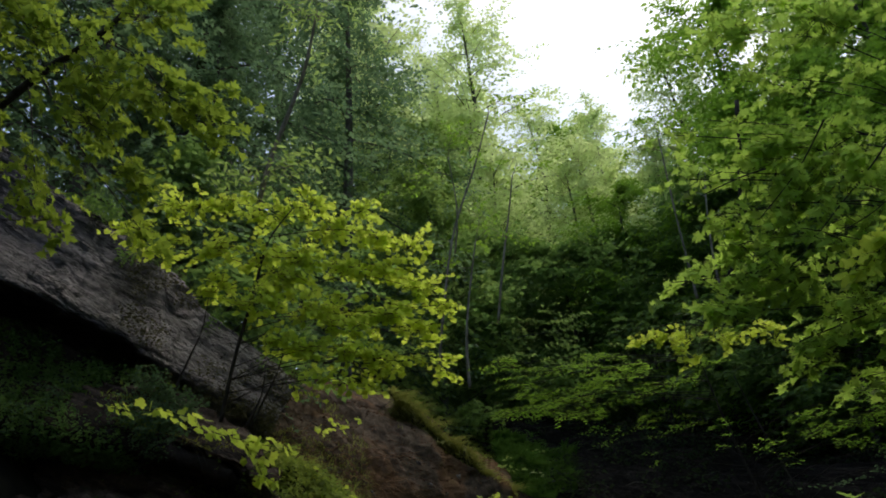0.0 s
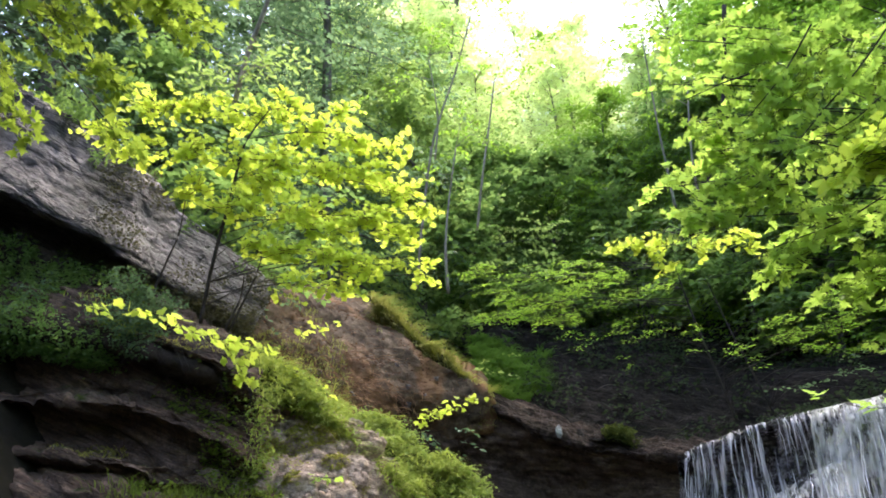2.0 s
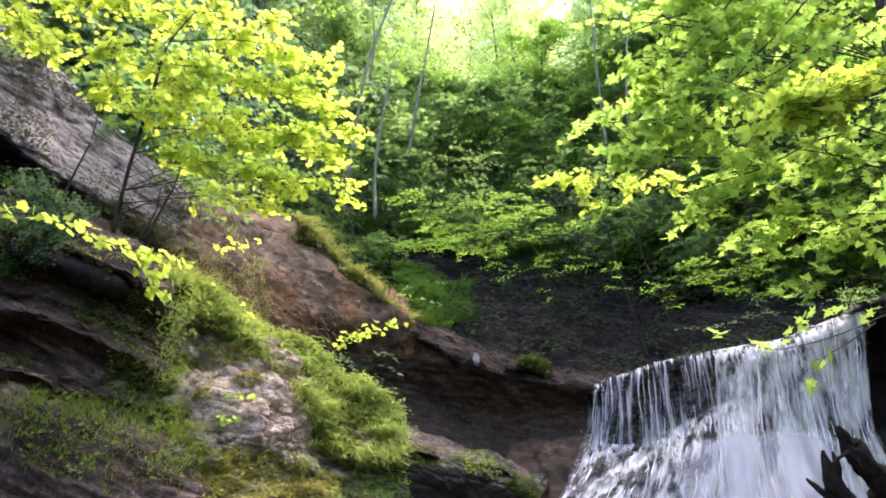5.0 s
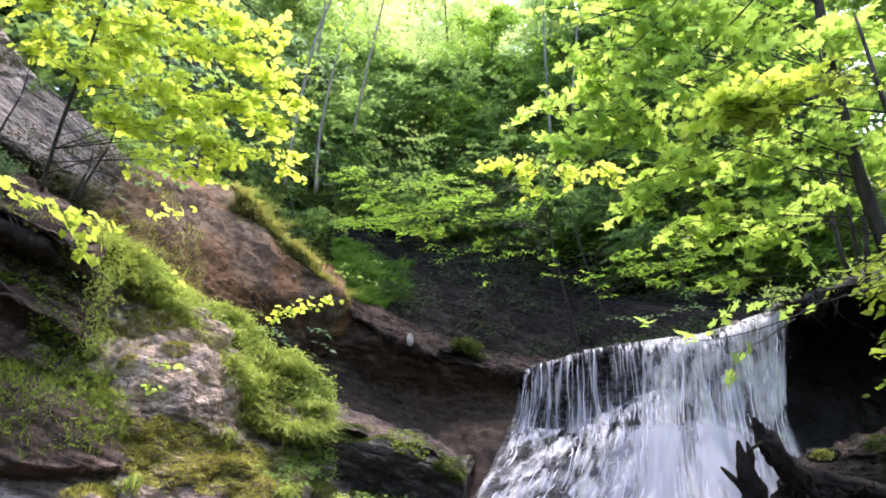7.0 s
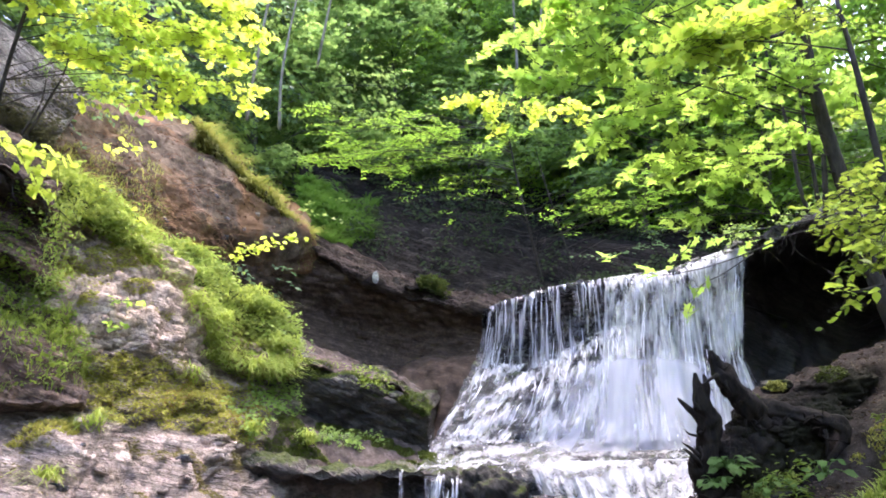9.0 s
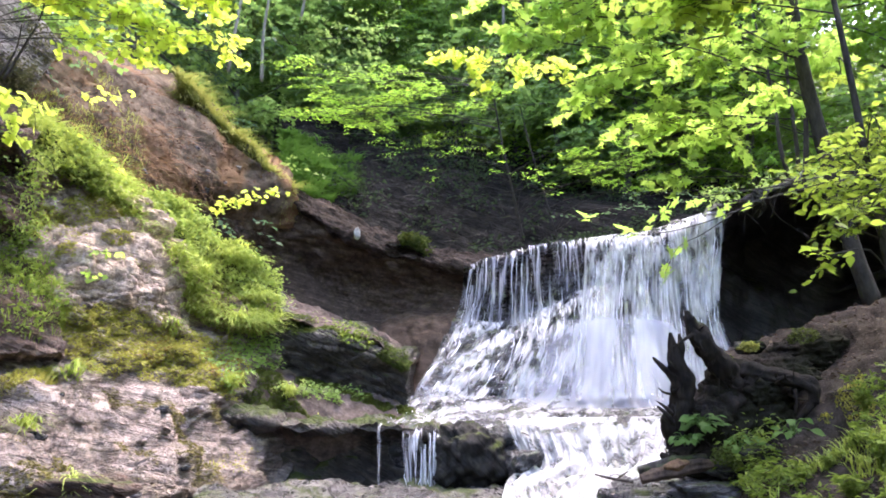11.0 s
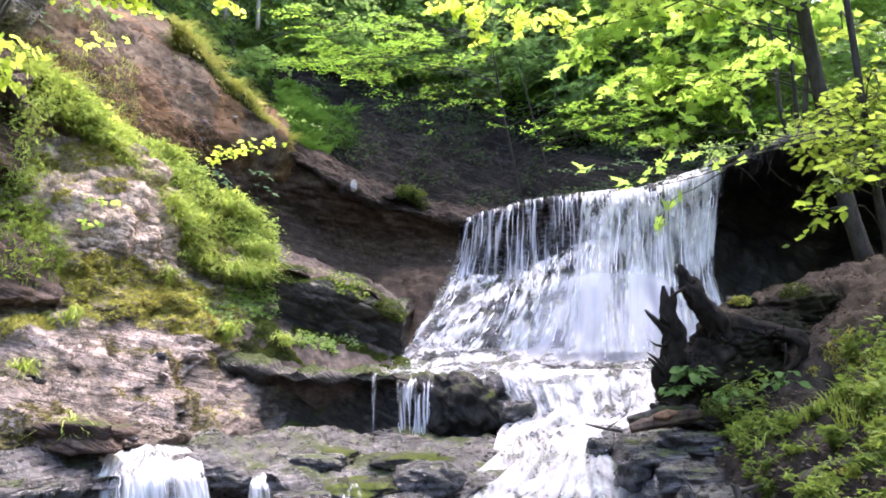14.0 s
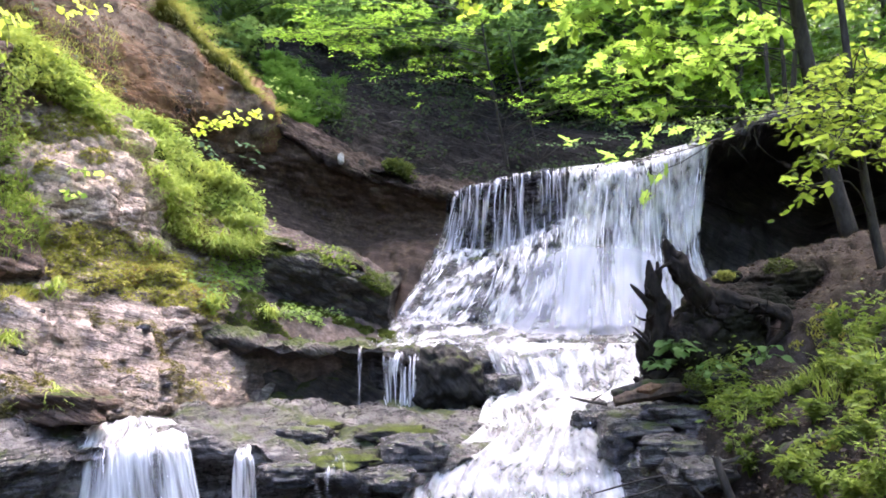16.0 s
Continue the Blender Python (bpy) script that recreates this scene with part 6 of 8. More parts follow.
def tussock(place, size, seed):
    rng = np.random.default_rng(seed)
    b = np.array(place) + rng.normal(0, 0.035, (70, 3))
    return thing("grass_tussock", blades("grass_tussock", b, np.tile([0.1, -0.5, 0.7], (70, 1)), size, GRASS, rng, 0.8, 0.007, 1.1), "drooping tussock of long pale grass", "grass", "tussocks on the bank", "stuff")


for k, q in enumerate(((-2.69, 7.58, 2.07), (-2.57, 8.14, 2.66), (-2.70, 7.96, 2.46), (-2.20, 8.76, 2.40), (-2.95, 7.93, 2.88), (-3.00, 6.31, 1.63), (-2.41, 5.11, 0.92), (-2.94, 5.53, 1.27), (-1.73, 8.33, 1.43), (-2.17, 7.82, 1.54))):
    tussock(q, 0.26, 200 + k)
for k, q in enumerate(scatter(GB, 22, rng, (0.1, 1.0), (0.25, 1.0))[0]):
    tussock(q, rng.uniform(0.26, 0.42), 240 + k)
for k, q in enumerate(scatter(GB, 34, rng, (0.82, 1.0), (0.35, 1.0))[0]):
    tussock(q, rng.uniform(0.3, 0.46), 340 + k)
p, n = scatter(ROCKS["lower_rock"], 26000, rng, (0.62, 0.97), (0.0, 0.85))
p, n = patchy(p, n, 3.1, 0.42, 71)
stuff("rock_tufts", leaf_mesh("rock_tufts", LANCE, p + n * rng.uniform(0.0, 0.02, (len(p), 1)), 0.035, DRY_TUFT, rng, tilt=0.7), "brown-green dry tufts in the cracks of the pale rock", "moss")
for k, (a, b) in enumerate(zip(*scatter(ROCKS["lower_rock"], 26, rng, (0.66, 0.95), (0.05, 0.8)))):
    r = rng.uniform(0.02, 0.06)
    ob = thing("rock_chip", boulder_mesh("rock_chip", (r * 1.4, r, r * 0.5), PALE_ROCK if k % 3 else WET_ROCK, 600 + k, 12, 0.4), "loose angular chip lying on the pale rock", "stone", "loose chips on the pale rock")
    ob.matrix_world = pose(*(a + b * r * 0.2), 0, 18, k * 50)
p, n = scatter(ROCKS["middle_ledge"], 14000, rng, (0.12, 0.5), (0.0, 1.0))
p, n = patchy(p, n, 2.2, 0.0, 73)
moss_pile(p, n, MOSS_DARK, "dark green moss over the ledge brow")
p, n = scatter(ROCKS["middle_ledge"], 1500, rng, (0.12, 0.4), (0.05, 0.7))
p, n = patchy(p, n, 2.6, 0.3, 74)
stuff("ledge_herbs", leaf_mesh("ledge_herbs", OVAL, p + n * rng.uniform(0.0, 0.12, (len(p), 1)), 0.04, BANK_LEAF, rng, tilt=0.7), "small green herbs on the ledge brow", "herbs")
g = ROCKS["right_bank"]
p, n = scatter(g, 14000, rng, (0.42, 1.0), (0.1, 1.0))
p, n = patchy(p, n, 2.6, 0.42, 9)
stuff("bank_plants", leaf_mesh("bank_plants", LANCE, p + n * rng.uniform(0.02, 1.0, (len(p), 1)) * (0.1 + 0.24 * smooth(0.2, 1.1, fbm(p * 2.4, 3, 9)))[:, None], 0.05, BANK_LEAF, rng, tilt=0.8), "leafy green herbs and saplings on the soil bank", "herbs")
p, n = scatter(g, 9000, rng, (0.3, 1.0), (0.05, 1.0))
p, n = patchy(p, n, 2.0, 0.55, 29)
stuff("bank_blades", blades("bank_blades", p, n, 0.2, GRASS, rng, width=0.004, fall=0.8), "thin green grass among the herbs on the soil bank", "grass")
p, n = scatter(g, 16000, rng, (0.35, 0.8), (0.0, 0.6))
p, n = patchy(p, n, 2.2, 0.38, 30)
stuff("moss_cushion", blades("moss_cushion", p, n, 0.03, MOSS, rng, 0.8, 0.006), "green moss on the soil bank", "moss")
p, n = scatter(g, 4000, rng)
stuff("leaf_litter", leaf_mesh("leaf_litter", OVAL, p + n * 0.01, 0.035, LITTER, rng, tilt=0.6, droop=0.0), "dead brown leaves lying on the soil bank", "leaf litter")
g = ROCKS["overhang_wall"]
p, n = scatter(g, 60000, rng)
for c, r, k, lift in (((-4.83, 5.66, 4.05), (0.6, 0.8, 0.35), 6, 0.2), ((-3.93, 6.33, 3.47), (0.4, 0.6, 0.35), 6, 0.1), ((-3.63, 6.02, 2.29), (0.65, 0.9, 0.34), 3, 0.16), ((-4.32, 5.44, 2.10), (0.5, 0.7, 0.3), 4, 0.1), ((-3.70, 6.56, 2.88), (0.3, 0.6, 0.25), 5, 0.1)):
    q, m = oval_patch(p, n, c, r, k + 20)
    q, m = patchy(q[::k], m[::k], 3.0, -0.15, k)
    stuff("rock_shrub", leaf_mesh("rock_shrub", OVAL, q + m * rng.uniform(0.0, lift, (len(q), 1)), 0.045, BANK_LEAF, rng, tilt=0.8), "low green creeping herbs on the dark rock", "herbs")
for c, r in (((-3.68, 6.03, 2.25), (0.8, 0.9, 0.36)), ((-4.26, 5.55, 2.43), (0.5, 0.8, 0.2))):
    q, m = oval_patch(p, n, c, r, 31)
    stuff("foot_grass", blades("foot_grass", q[::7], m[::7], 0.22, BANK_LEAF, rng, width=0.004, fall=0.8), "long grass at the foot of the dark rock", "grass")
for c, r in (((-4.49, 5.65, 3.00), (0.5, 0.6, 0.12)), ((-3.31, 6.65, 2.80), (0.3, 0.5, 0.12)), ((-4.14, 5.84, 3.87), (0.6, 0.5, 0.1))):
    q, m = oval_patch(p, n, c, r, 33)
    stuff("moss_cushion", blades("moss_cushion", q[::2], m[::2], 0.03, MOSS, rng, 0.8, 0.006), "brown-green moss on the dark ledges", "moss")
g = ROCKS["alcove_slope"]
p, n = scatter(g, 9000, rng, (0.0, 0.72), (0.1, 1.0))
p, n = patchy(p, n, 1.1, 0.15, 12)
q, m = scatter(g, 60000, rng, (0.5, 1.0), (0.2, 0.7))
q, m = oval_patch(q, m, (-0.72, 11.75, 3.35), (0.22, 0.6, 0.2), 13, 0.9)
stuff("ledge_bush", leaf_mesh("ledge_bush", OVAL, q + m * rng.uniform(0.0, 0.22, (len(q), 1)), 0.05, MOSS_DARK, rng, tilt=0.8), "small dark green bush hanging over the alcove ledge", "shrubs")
stuff("slope_plants", leaf_mesh("slope_plants", OVAL, p + n * rng.uniform(0.0, 0.35, (len(p), 1)), 0.085, DARKENED_LEAF, rng, tilt=0.7), "green creepers on the slope, darkened to carry its shade", "shrubs")


# ---- trees ----
def spray(center, radii, n, rng, out, per=9, size=0.12, flat=1.0):
    """A flat spray: twigs that fan outward, with leaves set by turns on both sides. Returns leaf places, their ways and the twigs' ends."""
    m = max(2, n // per)
    q = rng.normal(0, 0.45, (m, 3))
    q[:, 2] = np.round(q[:, 2] * 2.5) / 2.5 + rng.normal(0, 0.1, m)
    q = q * np.array(radii)
    d = np.array(out)[None] * 0.7 + rng.normal(0, 0.55, (m, 3)) * np.array([1, 1, 0.35 * flat]) + q * 0.6 / max(radii)
    d /= np.linalg.norm(d, axis=1, keepdims=True)
    ln = size * per * 0.6 * rng.uniform(0.7, 1.2, m)
    start = np.array(center) + q - d * ln[:, None] * 0.5
    t = (np.arange(per) + 0.5) / per
    sag = np.stack([t * 0, t * 0, -0.25 * flat * t * t], -1)
    place = start[:, None] + (d[:, None] * t[None, :, None] + sag[None]) * ln[:, None, None]
    side = np.cross(d, np.array([0, 0, 1.0]))
    side /= np.linalg.norm(side, axis=1, keepdims=True) + 1e-9
    sign = np.where(np.arange(per) % 2, 1.0, -1.0)[None, :, None]
    way = d[:, None] * 0.7 + side[:, None] * sign * 0.8 + rng.normal(0, 0.25, (m, per, 3)) * np.array([1, 1, flat]) - np.array([0, 0, 0.25 * flat])
    place = place + rng.normal(0, 0.012, place.shape)
    return place.reshape(-1, 3), way.reshape(-1, 3), start, start + d * ln[:, None]


def set_leaves(shape, place, way, size, rng, tilt, face=(0, 0, 1)):
    v, f = shape
    n = len(place)
    tip = way / np.linalg.norm(way, axis=1, keepdims=True)
    up = np.array(face, float) + rng.normal(0, tilt, (n, 3))
    s = np.cross(tip, up)
    s /= np.linalg.norm(s, axis=1, keepdims=True) + 1e-9
    up = np.cross(s, tip)
    w = v[None] * (size * rng.uniform(0.55, 1.2, n))[:, None, None]
    verts = place[:, None] + w[..., :1] * s[:, None] + w[..., 1:2] * tip[:, None] + w[..., 2:] * up[:, None]
    faces = (f[None] + (np.arange(n) * len(v))[:, None, None]).reshape(-1, 3)
    return verts.reshape(-1, 3), faces


def bank_shrub(place, size, seed):
    """A low bushy plant: thin stems from one foot, lance leaves in rosettes along them."""
    rng = np.random.default_rng(seed)
    ob = thing("bank_shrub", None, "bushy green herb with narrow leaves on the soil bank", "plant", "bushy herbs on the bank")
    stems, places, ways = [], [], []
    for k in range(8):
        ang = rng.uniform(0, 6.28)
        top = np.array([np.cos(ang) * size * 0.9, np.sin(ang) * size * 0.7 - size * 0.3, size * rng.uniform(0.7, 1.9)]) * rng.uniform(0.6, 1.15)
        a = np.array(place)
        line = [a, a + top * np.array([0.35, 0.35, 0.6]), a + top]
        stems.append(tube_arrays(line, (0.004, 0.003, 0.0015), 4, 8, cap=False))
        c = spline(np.array(line), 12)[4:]
        for q in c:
            for _ in range(4):
                w = rng.normal(0, 1, 3) * np.array([1, 1, 0.35]) + np.array([0, -0.3, 0.1])
                places.append(q + rng.normal(0, size * 0.07, 3)), ways.append(w)
    v, f = join(stems)
    part("stem", mesh_of("stem", v, f, BANK_LEAF), ob)
    v, f = set_leaves(LANCE, np.array(places), np.array(ways), size * 0.40, rng, 0.45, (0.1, 0.1, 0.95))
    tagged(part("foliage", mesh_of("foliage", v, f, BANK_LEAF, shade=False), ob), kind="stuff")
    return ob


for k, (at, size) in enumerate((((2.52, 5.15, 1.29), 0.13), ((2.48, 4.67, 1.26), 0.15), ((2.29, 4.88, 1.09), 0.12), ((2.25, 4.48, 1.05), 0.15),
        ((2.21, 4.05, 1.05), 0.15), ((1.84, 4.71, 0.71), 0.10), ((1.94, 4.61, 0.79), 0.12), ((2.06, 4.46, 0.88), 0.12),
        ((1.77, 4.64, 0.57), 0.12), ((1.81, 4.25, 0.61), 0.13), ((1.81, 3.88, 0.62), 0.13), ((2.01, 3.77, 0.89), 0.11),
        ((1.83, 3.58, 0.69), 0.12), ((2.03, 4.94, 0.89), 0.08), ((2.15, 4.84, 0.97), 0.09), ((1.77, 4.87, 0.62), 0.07),
        ((1.86, 3.41, 0.78), 0.12))):
    bank_shrub(at, size, 700 + k)


def leafy(name, label, trunk, radii, sprays, shape, size, mat, seed, bark=BARK, category="tree", density=1.0, group="", tilt=0.45, per=9, thin=1.0, face=(0.12, 0.42, 0.85), flat=1.0, wide=1.0):
    """A tree or bough: a stem, a limb to each spray, twigs, and leaves."""
    rng = np.random.default_rng(seed)
    tree = thing(name, None, label, category, group)
    v, q, t = tube_arrays(trunk, radii, 9, None, 0.08, seed)
    part("trunk", mesh_of("trunk", v, [q, t], bark), tree)
    stem = spline(np.array(trunk, float), 24)
    for c, rad, n in sprays:
        c = np.array(c)
        d = np.linalg.norm(stem - c, axis=1) + np.maximum(0, stem[:, 2] - c[2]) * 1.2
        a = stem[np.argmin(d)]
        out = (c - a) * np.array([1, 1, 0.3])
        out /= np.linalg.norm(out) + 1e-6
        place, way, s0, s1 = spray(c, [k * wide for k in rad], int(n * density), rng, out, per, size, flat)
        r0 = thin * max(0.006, 0.10 * min(radii) + 0.006 * np.linalg.norm(c - a) ** 0.5)
        mid = (a + c) / 2 + np.array([0, 0, 0.1]) + rng.normal(0, 0.06, 3)
        v, q, t = tube_arrays([a, mid, c, c + out * max(rad) * 0.5], (r0, r0 * 0.75, r0 * 0.5, 0.002), 6, 10)
        limb = part("limb", mesh_of("limb", v, [q, t], bark), tree)
        tubes = []
        for k in range(len(s0)):
            j = c + (s0[k] - c) * 0.15
            tubes.append(tube_arrays([j, (j + s0[k]) / 2 + rng.normal(0, 0.02, 3), s0[k], s1[k]], (r0 * 0.3, 0.003, 0.0025, 0.001), 3, 7, cap=False))
        v, f = join(tubes)
        tagged(part("twigwork", mesh_of("twigwork", v, f, bark), limb), kind="stuff")
        v, f = set_leaves(shape, place, way, size, rng, tilt, face)
        tagged(part("foliage", mesh_of("foliage", v, f, mat, shade=False), limb), kind="stuff")
    return tree


leafy("maple", "young maple with glowing yellow-green leaves leaning out from the rock slope",
      [(-4.28, 6.70, 4.31), (-4.06, 6.53, 4.88), (-3.78, 6.36, 5.50), (-3.58, 6.24, 5.96), (-3.33, 6.27, 6.32)], (0.02, 0.018, 0.015, 0.011, 0.006),
      [((-4.79, 5.72, 6.15), (0.26, 0.26, 0.11), 60), ((-4.52, 5.98, 6.48), (0.27, 0.27, 0.11), 70), ((-4.12, 6.26, 6.60), (0.27, 0.27, 0.11), 70),
       ((-3.58, 6.24, 6.33), (0.29, 0.29, 0.11), 80), ((-3.25, 6.49, 6.46), (0.29, 0.29, 0.11), 80), ((-3.01, 6.69, 6.21), (0.29, 0.29, 0.11), 80),
       ((-2.54, 6.66, 6.01), (0.27, 0.27, 0.11), 70), ((-2.23, 6.88, 5.99), (0.21, 0.21, 0.11), 34), ((-4.68, 6.09, 6.07), (0.24, 0.24, 0.11), 50),
       ((-4.10, 6.09, 5.95), (0.29, 0.29, 0.11), 80), ((-3.74, 6.36, 5.88), (0.30, 0.30, 0.11), 90), ((-3.23, 6.34, 5.75), (0.30, 0.30, 0.11), 90),
       ((-2.87, 6.59, 5.68), (0.30, 0.30, 0.11), 90), ((-2.49, 6.85, 5.69), (0.29, 0.29, 0.11), 80), ((-2.12, 6.79, 5.35), (0.26, 0.26, 0.11), 60),
       ((-1.92, 6.97, 5.22), (0.21, 0.21, 0.11), 34), ((-4.12, 6.27, 5.58), (0.26, 0.26, 0.11), 60), ((-3.60, 6.25, 5.31), (0.29, 0.29, 0.11), 80),
       ((-3.23, 6.51, 5.26), (0.30, 0.30, 0.11), 90), ((-2.90, 6.76, 5.27), (0.30, 0.30, 0.11), 90), ((-2.48, 6.71, 5.12), (0.29, 0.29, 0.11), 80),
       ((-2.28, 6.90, 5.00), (0.24, 0.24, 0.11), 50), ((-2.18, 6.74, 4.65), (0.21, 0.21, 0.11), 30), ((-3.51, 6.34, 4.90), (0.26, 0.26, 0.11), 60),
       ((-3.20, 6.58, 4.84), (0.29, 0.29, 0.11), 80), ((-2.80, 6.53, 4.71), (0.29, 0.29, 0.11), 80), ((-2.55, 6.74, 4.67), (0.26, 0.26, 0.11), 60),
       ((-2.78, 6.77, 4.48), (0.22, 0.22, 0.11), 40), ((-3.17, 6.41, 4.45), (0.22, 0.22, 0.11), 40), ((-2.93, 6.63, 5.06), (0.29, 0.29, 0.11), 80),
       ((-2.06, 7.07, 4.57), (0.18, 0.18, 0.11), 14), ((-3.38, 6.37, 5.55), (0.29, 0.29, 0.11), 80), ((-2.72, 6.74, 6.42), (0.22, 0.22, 0.11), 40)],
      MAPLE, 0.058, MAPLE_LEAF, 51, density=2.2, tilt=0.46, per=7, thin=0.6)
leafy("leaning_maple", "maple boughs with bright green leaves hanging over the rock slab",
      [(-7.26, 5.29, 6.41), (-6.25, 4.82, 7.04), (-5.20, 4.49, 7.25), (-4.38, 4.36, 7.42), (-3.59, 4.20, 7.85)], (0.06, 0.05, 0.04, 0.03, 0.012),
      [((-4.73, 3.95, 7.17), (0.5, 0.5, 0.25), 160), ((-4.26, 4.25, 6.86), (0.45, 0.5, 0.22), 150), ((-3.78, 4.58, 6.71), (0.5, 0.5, 0.22), 160), ((-4.41, 4.46, 6.43), (0.4, 0.5, 0.22), 120),
       ((-4.98, 4.50, 6.12), (0.4, 0.4, 0.22), 110), ((-4.23, 4.84, 6.07), (0.3, 0.4, 0.2), 80), ((-3.53, 5.04, 6.65), (0.35, 0.4, 0.2), 90), ((-5.02, 4.72, 5.72), (0.25, 0.4, 0.15), 50), ((-4.29, 5.18, 5.68), (0.2, 0.3, 0.14), 36),
       ((-5.43, 4.05, 6.69), (0.5, 0.5, 0.3), 150), ((-4.74, 3.63, 7.70), (0.6, 0.5, 0.3), 180), ((-3.84, 4.37, 7.45), (0.5, 0.5, 0.25), 150), ((-5.22, 3.57, 7.19), (0.5, 0.5, 0.3), 150)],
      LOBED, 0.084, LEAN_LEAF, 53, density=1.4, tilt=0.4, per=7)
leafy("ash_shoot", "pale-stemmed ash sapling with a tuft of green leaves",
      [(-3.91, 6.54, 6.56), (-3.62, 6.31, 7.08), (-3.33, 6.14, 7.50), (-3.05, 5.96, 7.92), (-2.80, 5.72, 8.45)], (0.03, 0.028, 0.024, 0.02, 0.012),
      [((-3.38, 6.26, 6.87), (0.3, 0.3, 0.15), 90), ((-3.98, 6.24, 6.84), (0.25, 0.3, 0.12), 60), ((-2.86, 5.84, 8.41), (0.4, 0.4, 0.2), 80)],
      LANCE, 0.10, GREEN_LEAF, 55, density=1.6, bark=bark_mat("pale bark", (0.13, 0.118, 0.10), (0.34, 0.315, 0.27)))
leafy("leaning_tree", "tall slender broadleaf tree leaning over the bank beside the waterfall",
      [(3.87, 7.58, 2.18), (3.68, 7.53, 2.81), (3.47, 7.46, 3.77), (3.31, 7.40, 4.72), (3.25, 7.39, 6.32), (3.48, 7.50, 9.02)], (0.085, 0.075, 0.07, 0.06, 0.05, 0.03),
      [((3.18, 7.74, 4.24), (0.4, 0.4, 0.25), 90),
    ((3.65, 7.68, 4.61), (0.4, 0.4, 0.25), 90),
    ((0.62, 6.50, 4.39), (0.4, 0.4, 0.2), 120),
    ((1.15, 6.62, 4.68), (0.5, 0.5, 0.3), 180),
    ((1.58, 6.84, 4.33), (0.5, 0.5, 0.3), 180),
    ((1.17, 6.65, 4.00), (0.45, 0.5, 0.22), 100),
    ((1.91, 6.66, 5.00), (0.5, 0.5, 0.3), 180),
    ((1.38, 6.45, 5.27), (0.5, 0.5, 0.3), 170),
    ((0.88, 6.63, 5.07), (0.4, 0.4, 0.25), 120)] + [((2.33, 6.55, 5.53), (0.5, 0.5, 0.3), 180),
    ((1.77, 6.39, 5.66), (0.5, 0.5, 0.3), 170),
    ((1.29, 6.43, 5.86), (0.5, 0.5, 0.3), 140),
    ((1.86, 6.98, 3.81), (0.5, 0.5, 0.25), 160),
    ((2.32, 6.87, 4.38), (0.5, 0.5, 0.3), 180),
    ((2.43, 7.11, 3.77), (0.5, 0.5, 0.3), 170),
    ((3.06, 7.05, 4.60), (0.6, 0.5, 0.4), 200),
    ((3.28, 6.95, 5.58), (0.6, 0.5, 0.4), 200),
    ((1.29, 6.00, 6.95), (0.5, 0.5, 0.3), 140)] + [((2.04, 6.09, 6.91), (0.6, 0.5, 0.3), 180),
    ((2.68, 6.05, 7.27), (0.6, 0.5, 0.3), 180),
    ((1.86, 7.07, 3.28), (0.4, 0.5, 0.15), 50)] + [
       ((0.61, 6.05, 5.94), (0.36, 0.4, 0.2), 26), ((1.02, 6.17, 6.06), (0.36, 0.4, 0.2), 34), ((1.40, 6.28, 5.88), (0.36, 0.4, 0.2), 41),
       ((1.89, 6.40, 5.92), (0.36, 0.4, 0.2), 41), ((2.33, 6.51, 5.85), (0.36, 0.4, 0.2), 41), ((2.36, 6.13, 5.06), (0.36, 0.4, 0.2), 38),
       ((0.64, 6.24, 5.58), (0.36, 0.4, 0.2), 30), ((1.06, 6.36, 5.61), (0.36, 0.4, 0.2), 41), ((1.47, 6.47, 5.49), (0.36, 0.4, 0.2), 45),
       ((1.75, 6.09, 5.19), (0.36, 0.4, 0.2), 45), ((2.08, 6.20, 5.04), (0.36, 0.4, 0.2), 41), ((0.72, 6.32, 5.23), (0.36, 0.4, 0.2), 34),
       ((1.14, 6.43, 5.08), (0.36, 0.4, 0.2), 45), ((1.42, 6.05, 4.74), (0.36, 0.4, 0.2), 45), ((1.80, 6.17, 4.51), (0.36, 0.4, 0.2), 41),
       ((0.39, 6.28, 4.64), (0.36, 0.4, 0.2), 34), ((0.77, 6.40, 4.67), (0.36, 0.4, 0.2), 41), ((1.17, 6.51, 4.59), (0.36, 0.4, 0.2), 41),
       ((1.44, 6.13, 4.25), (0.36, 0.4, 0.2), 38), ((1.29, 6.24, 6.51), (0.36, 0.4, 0.2), 38), ((1.77, 6.36, 6.46), (0.36, 0.4, 0.2), 38),
       ((2.27, 6.47, 6.46), (0.36, 0.4, 0.2), 38)],
      LOBED, 0.086, BOUGH_LEAF, 61, density=1.25, tilt=0.42, thin=0.6, per=7, wide=0.75)
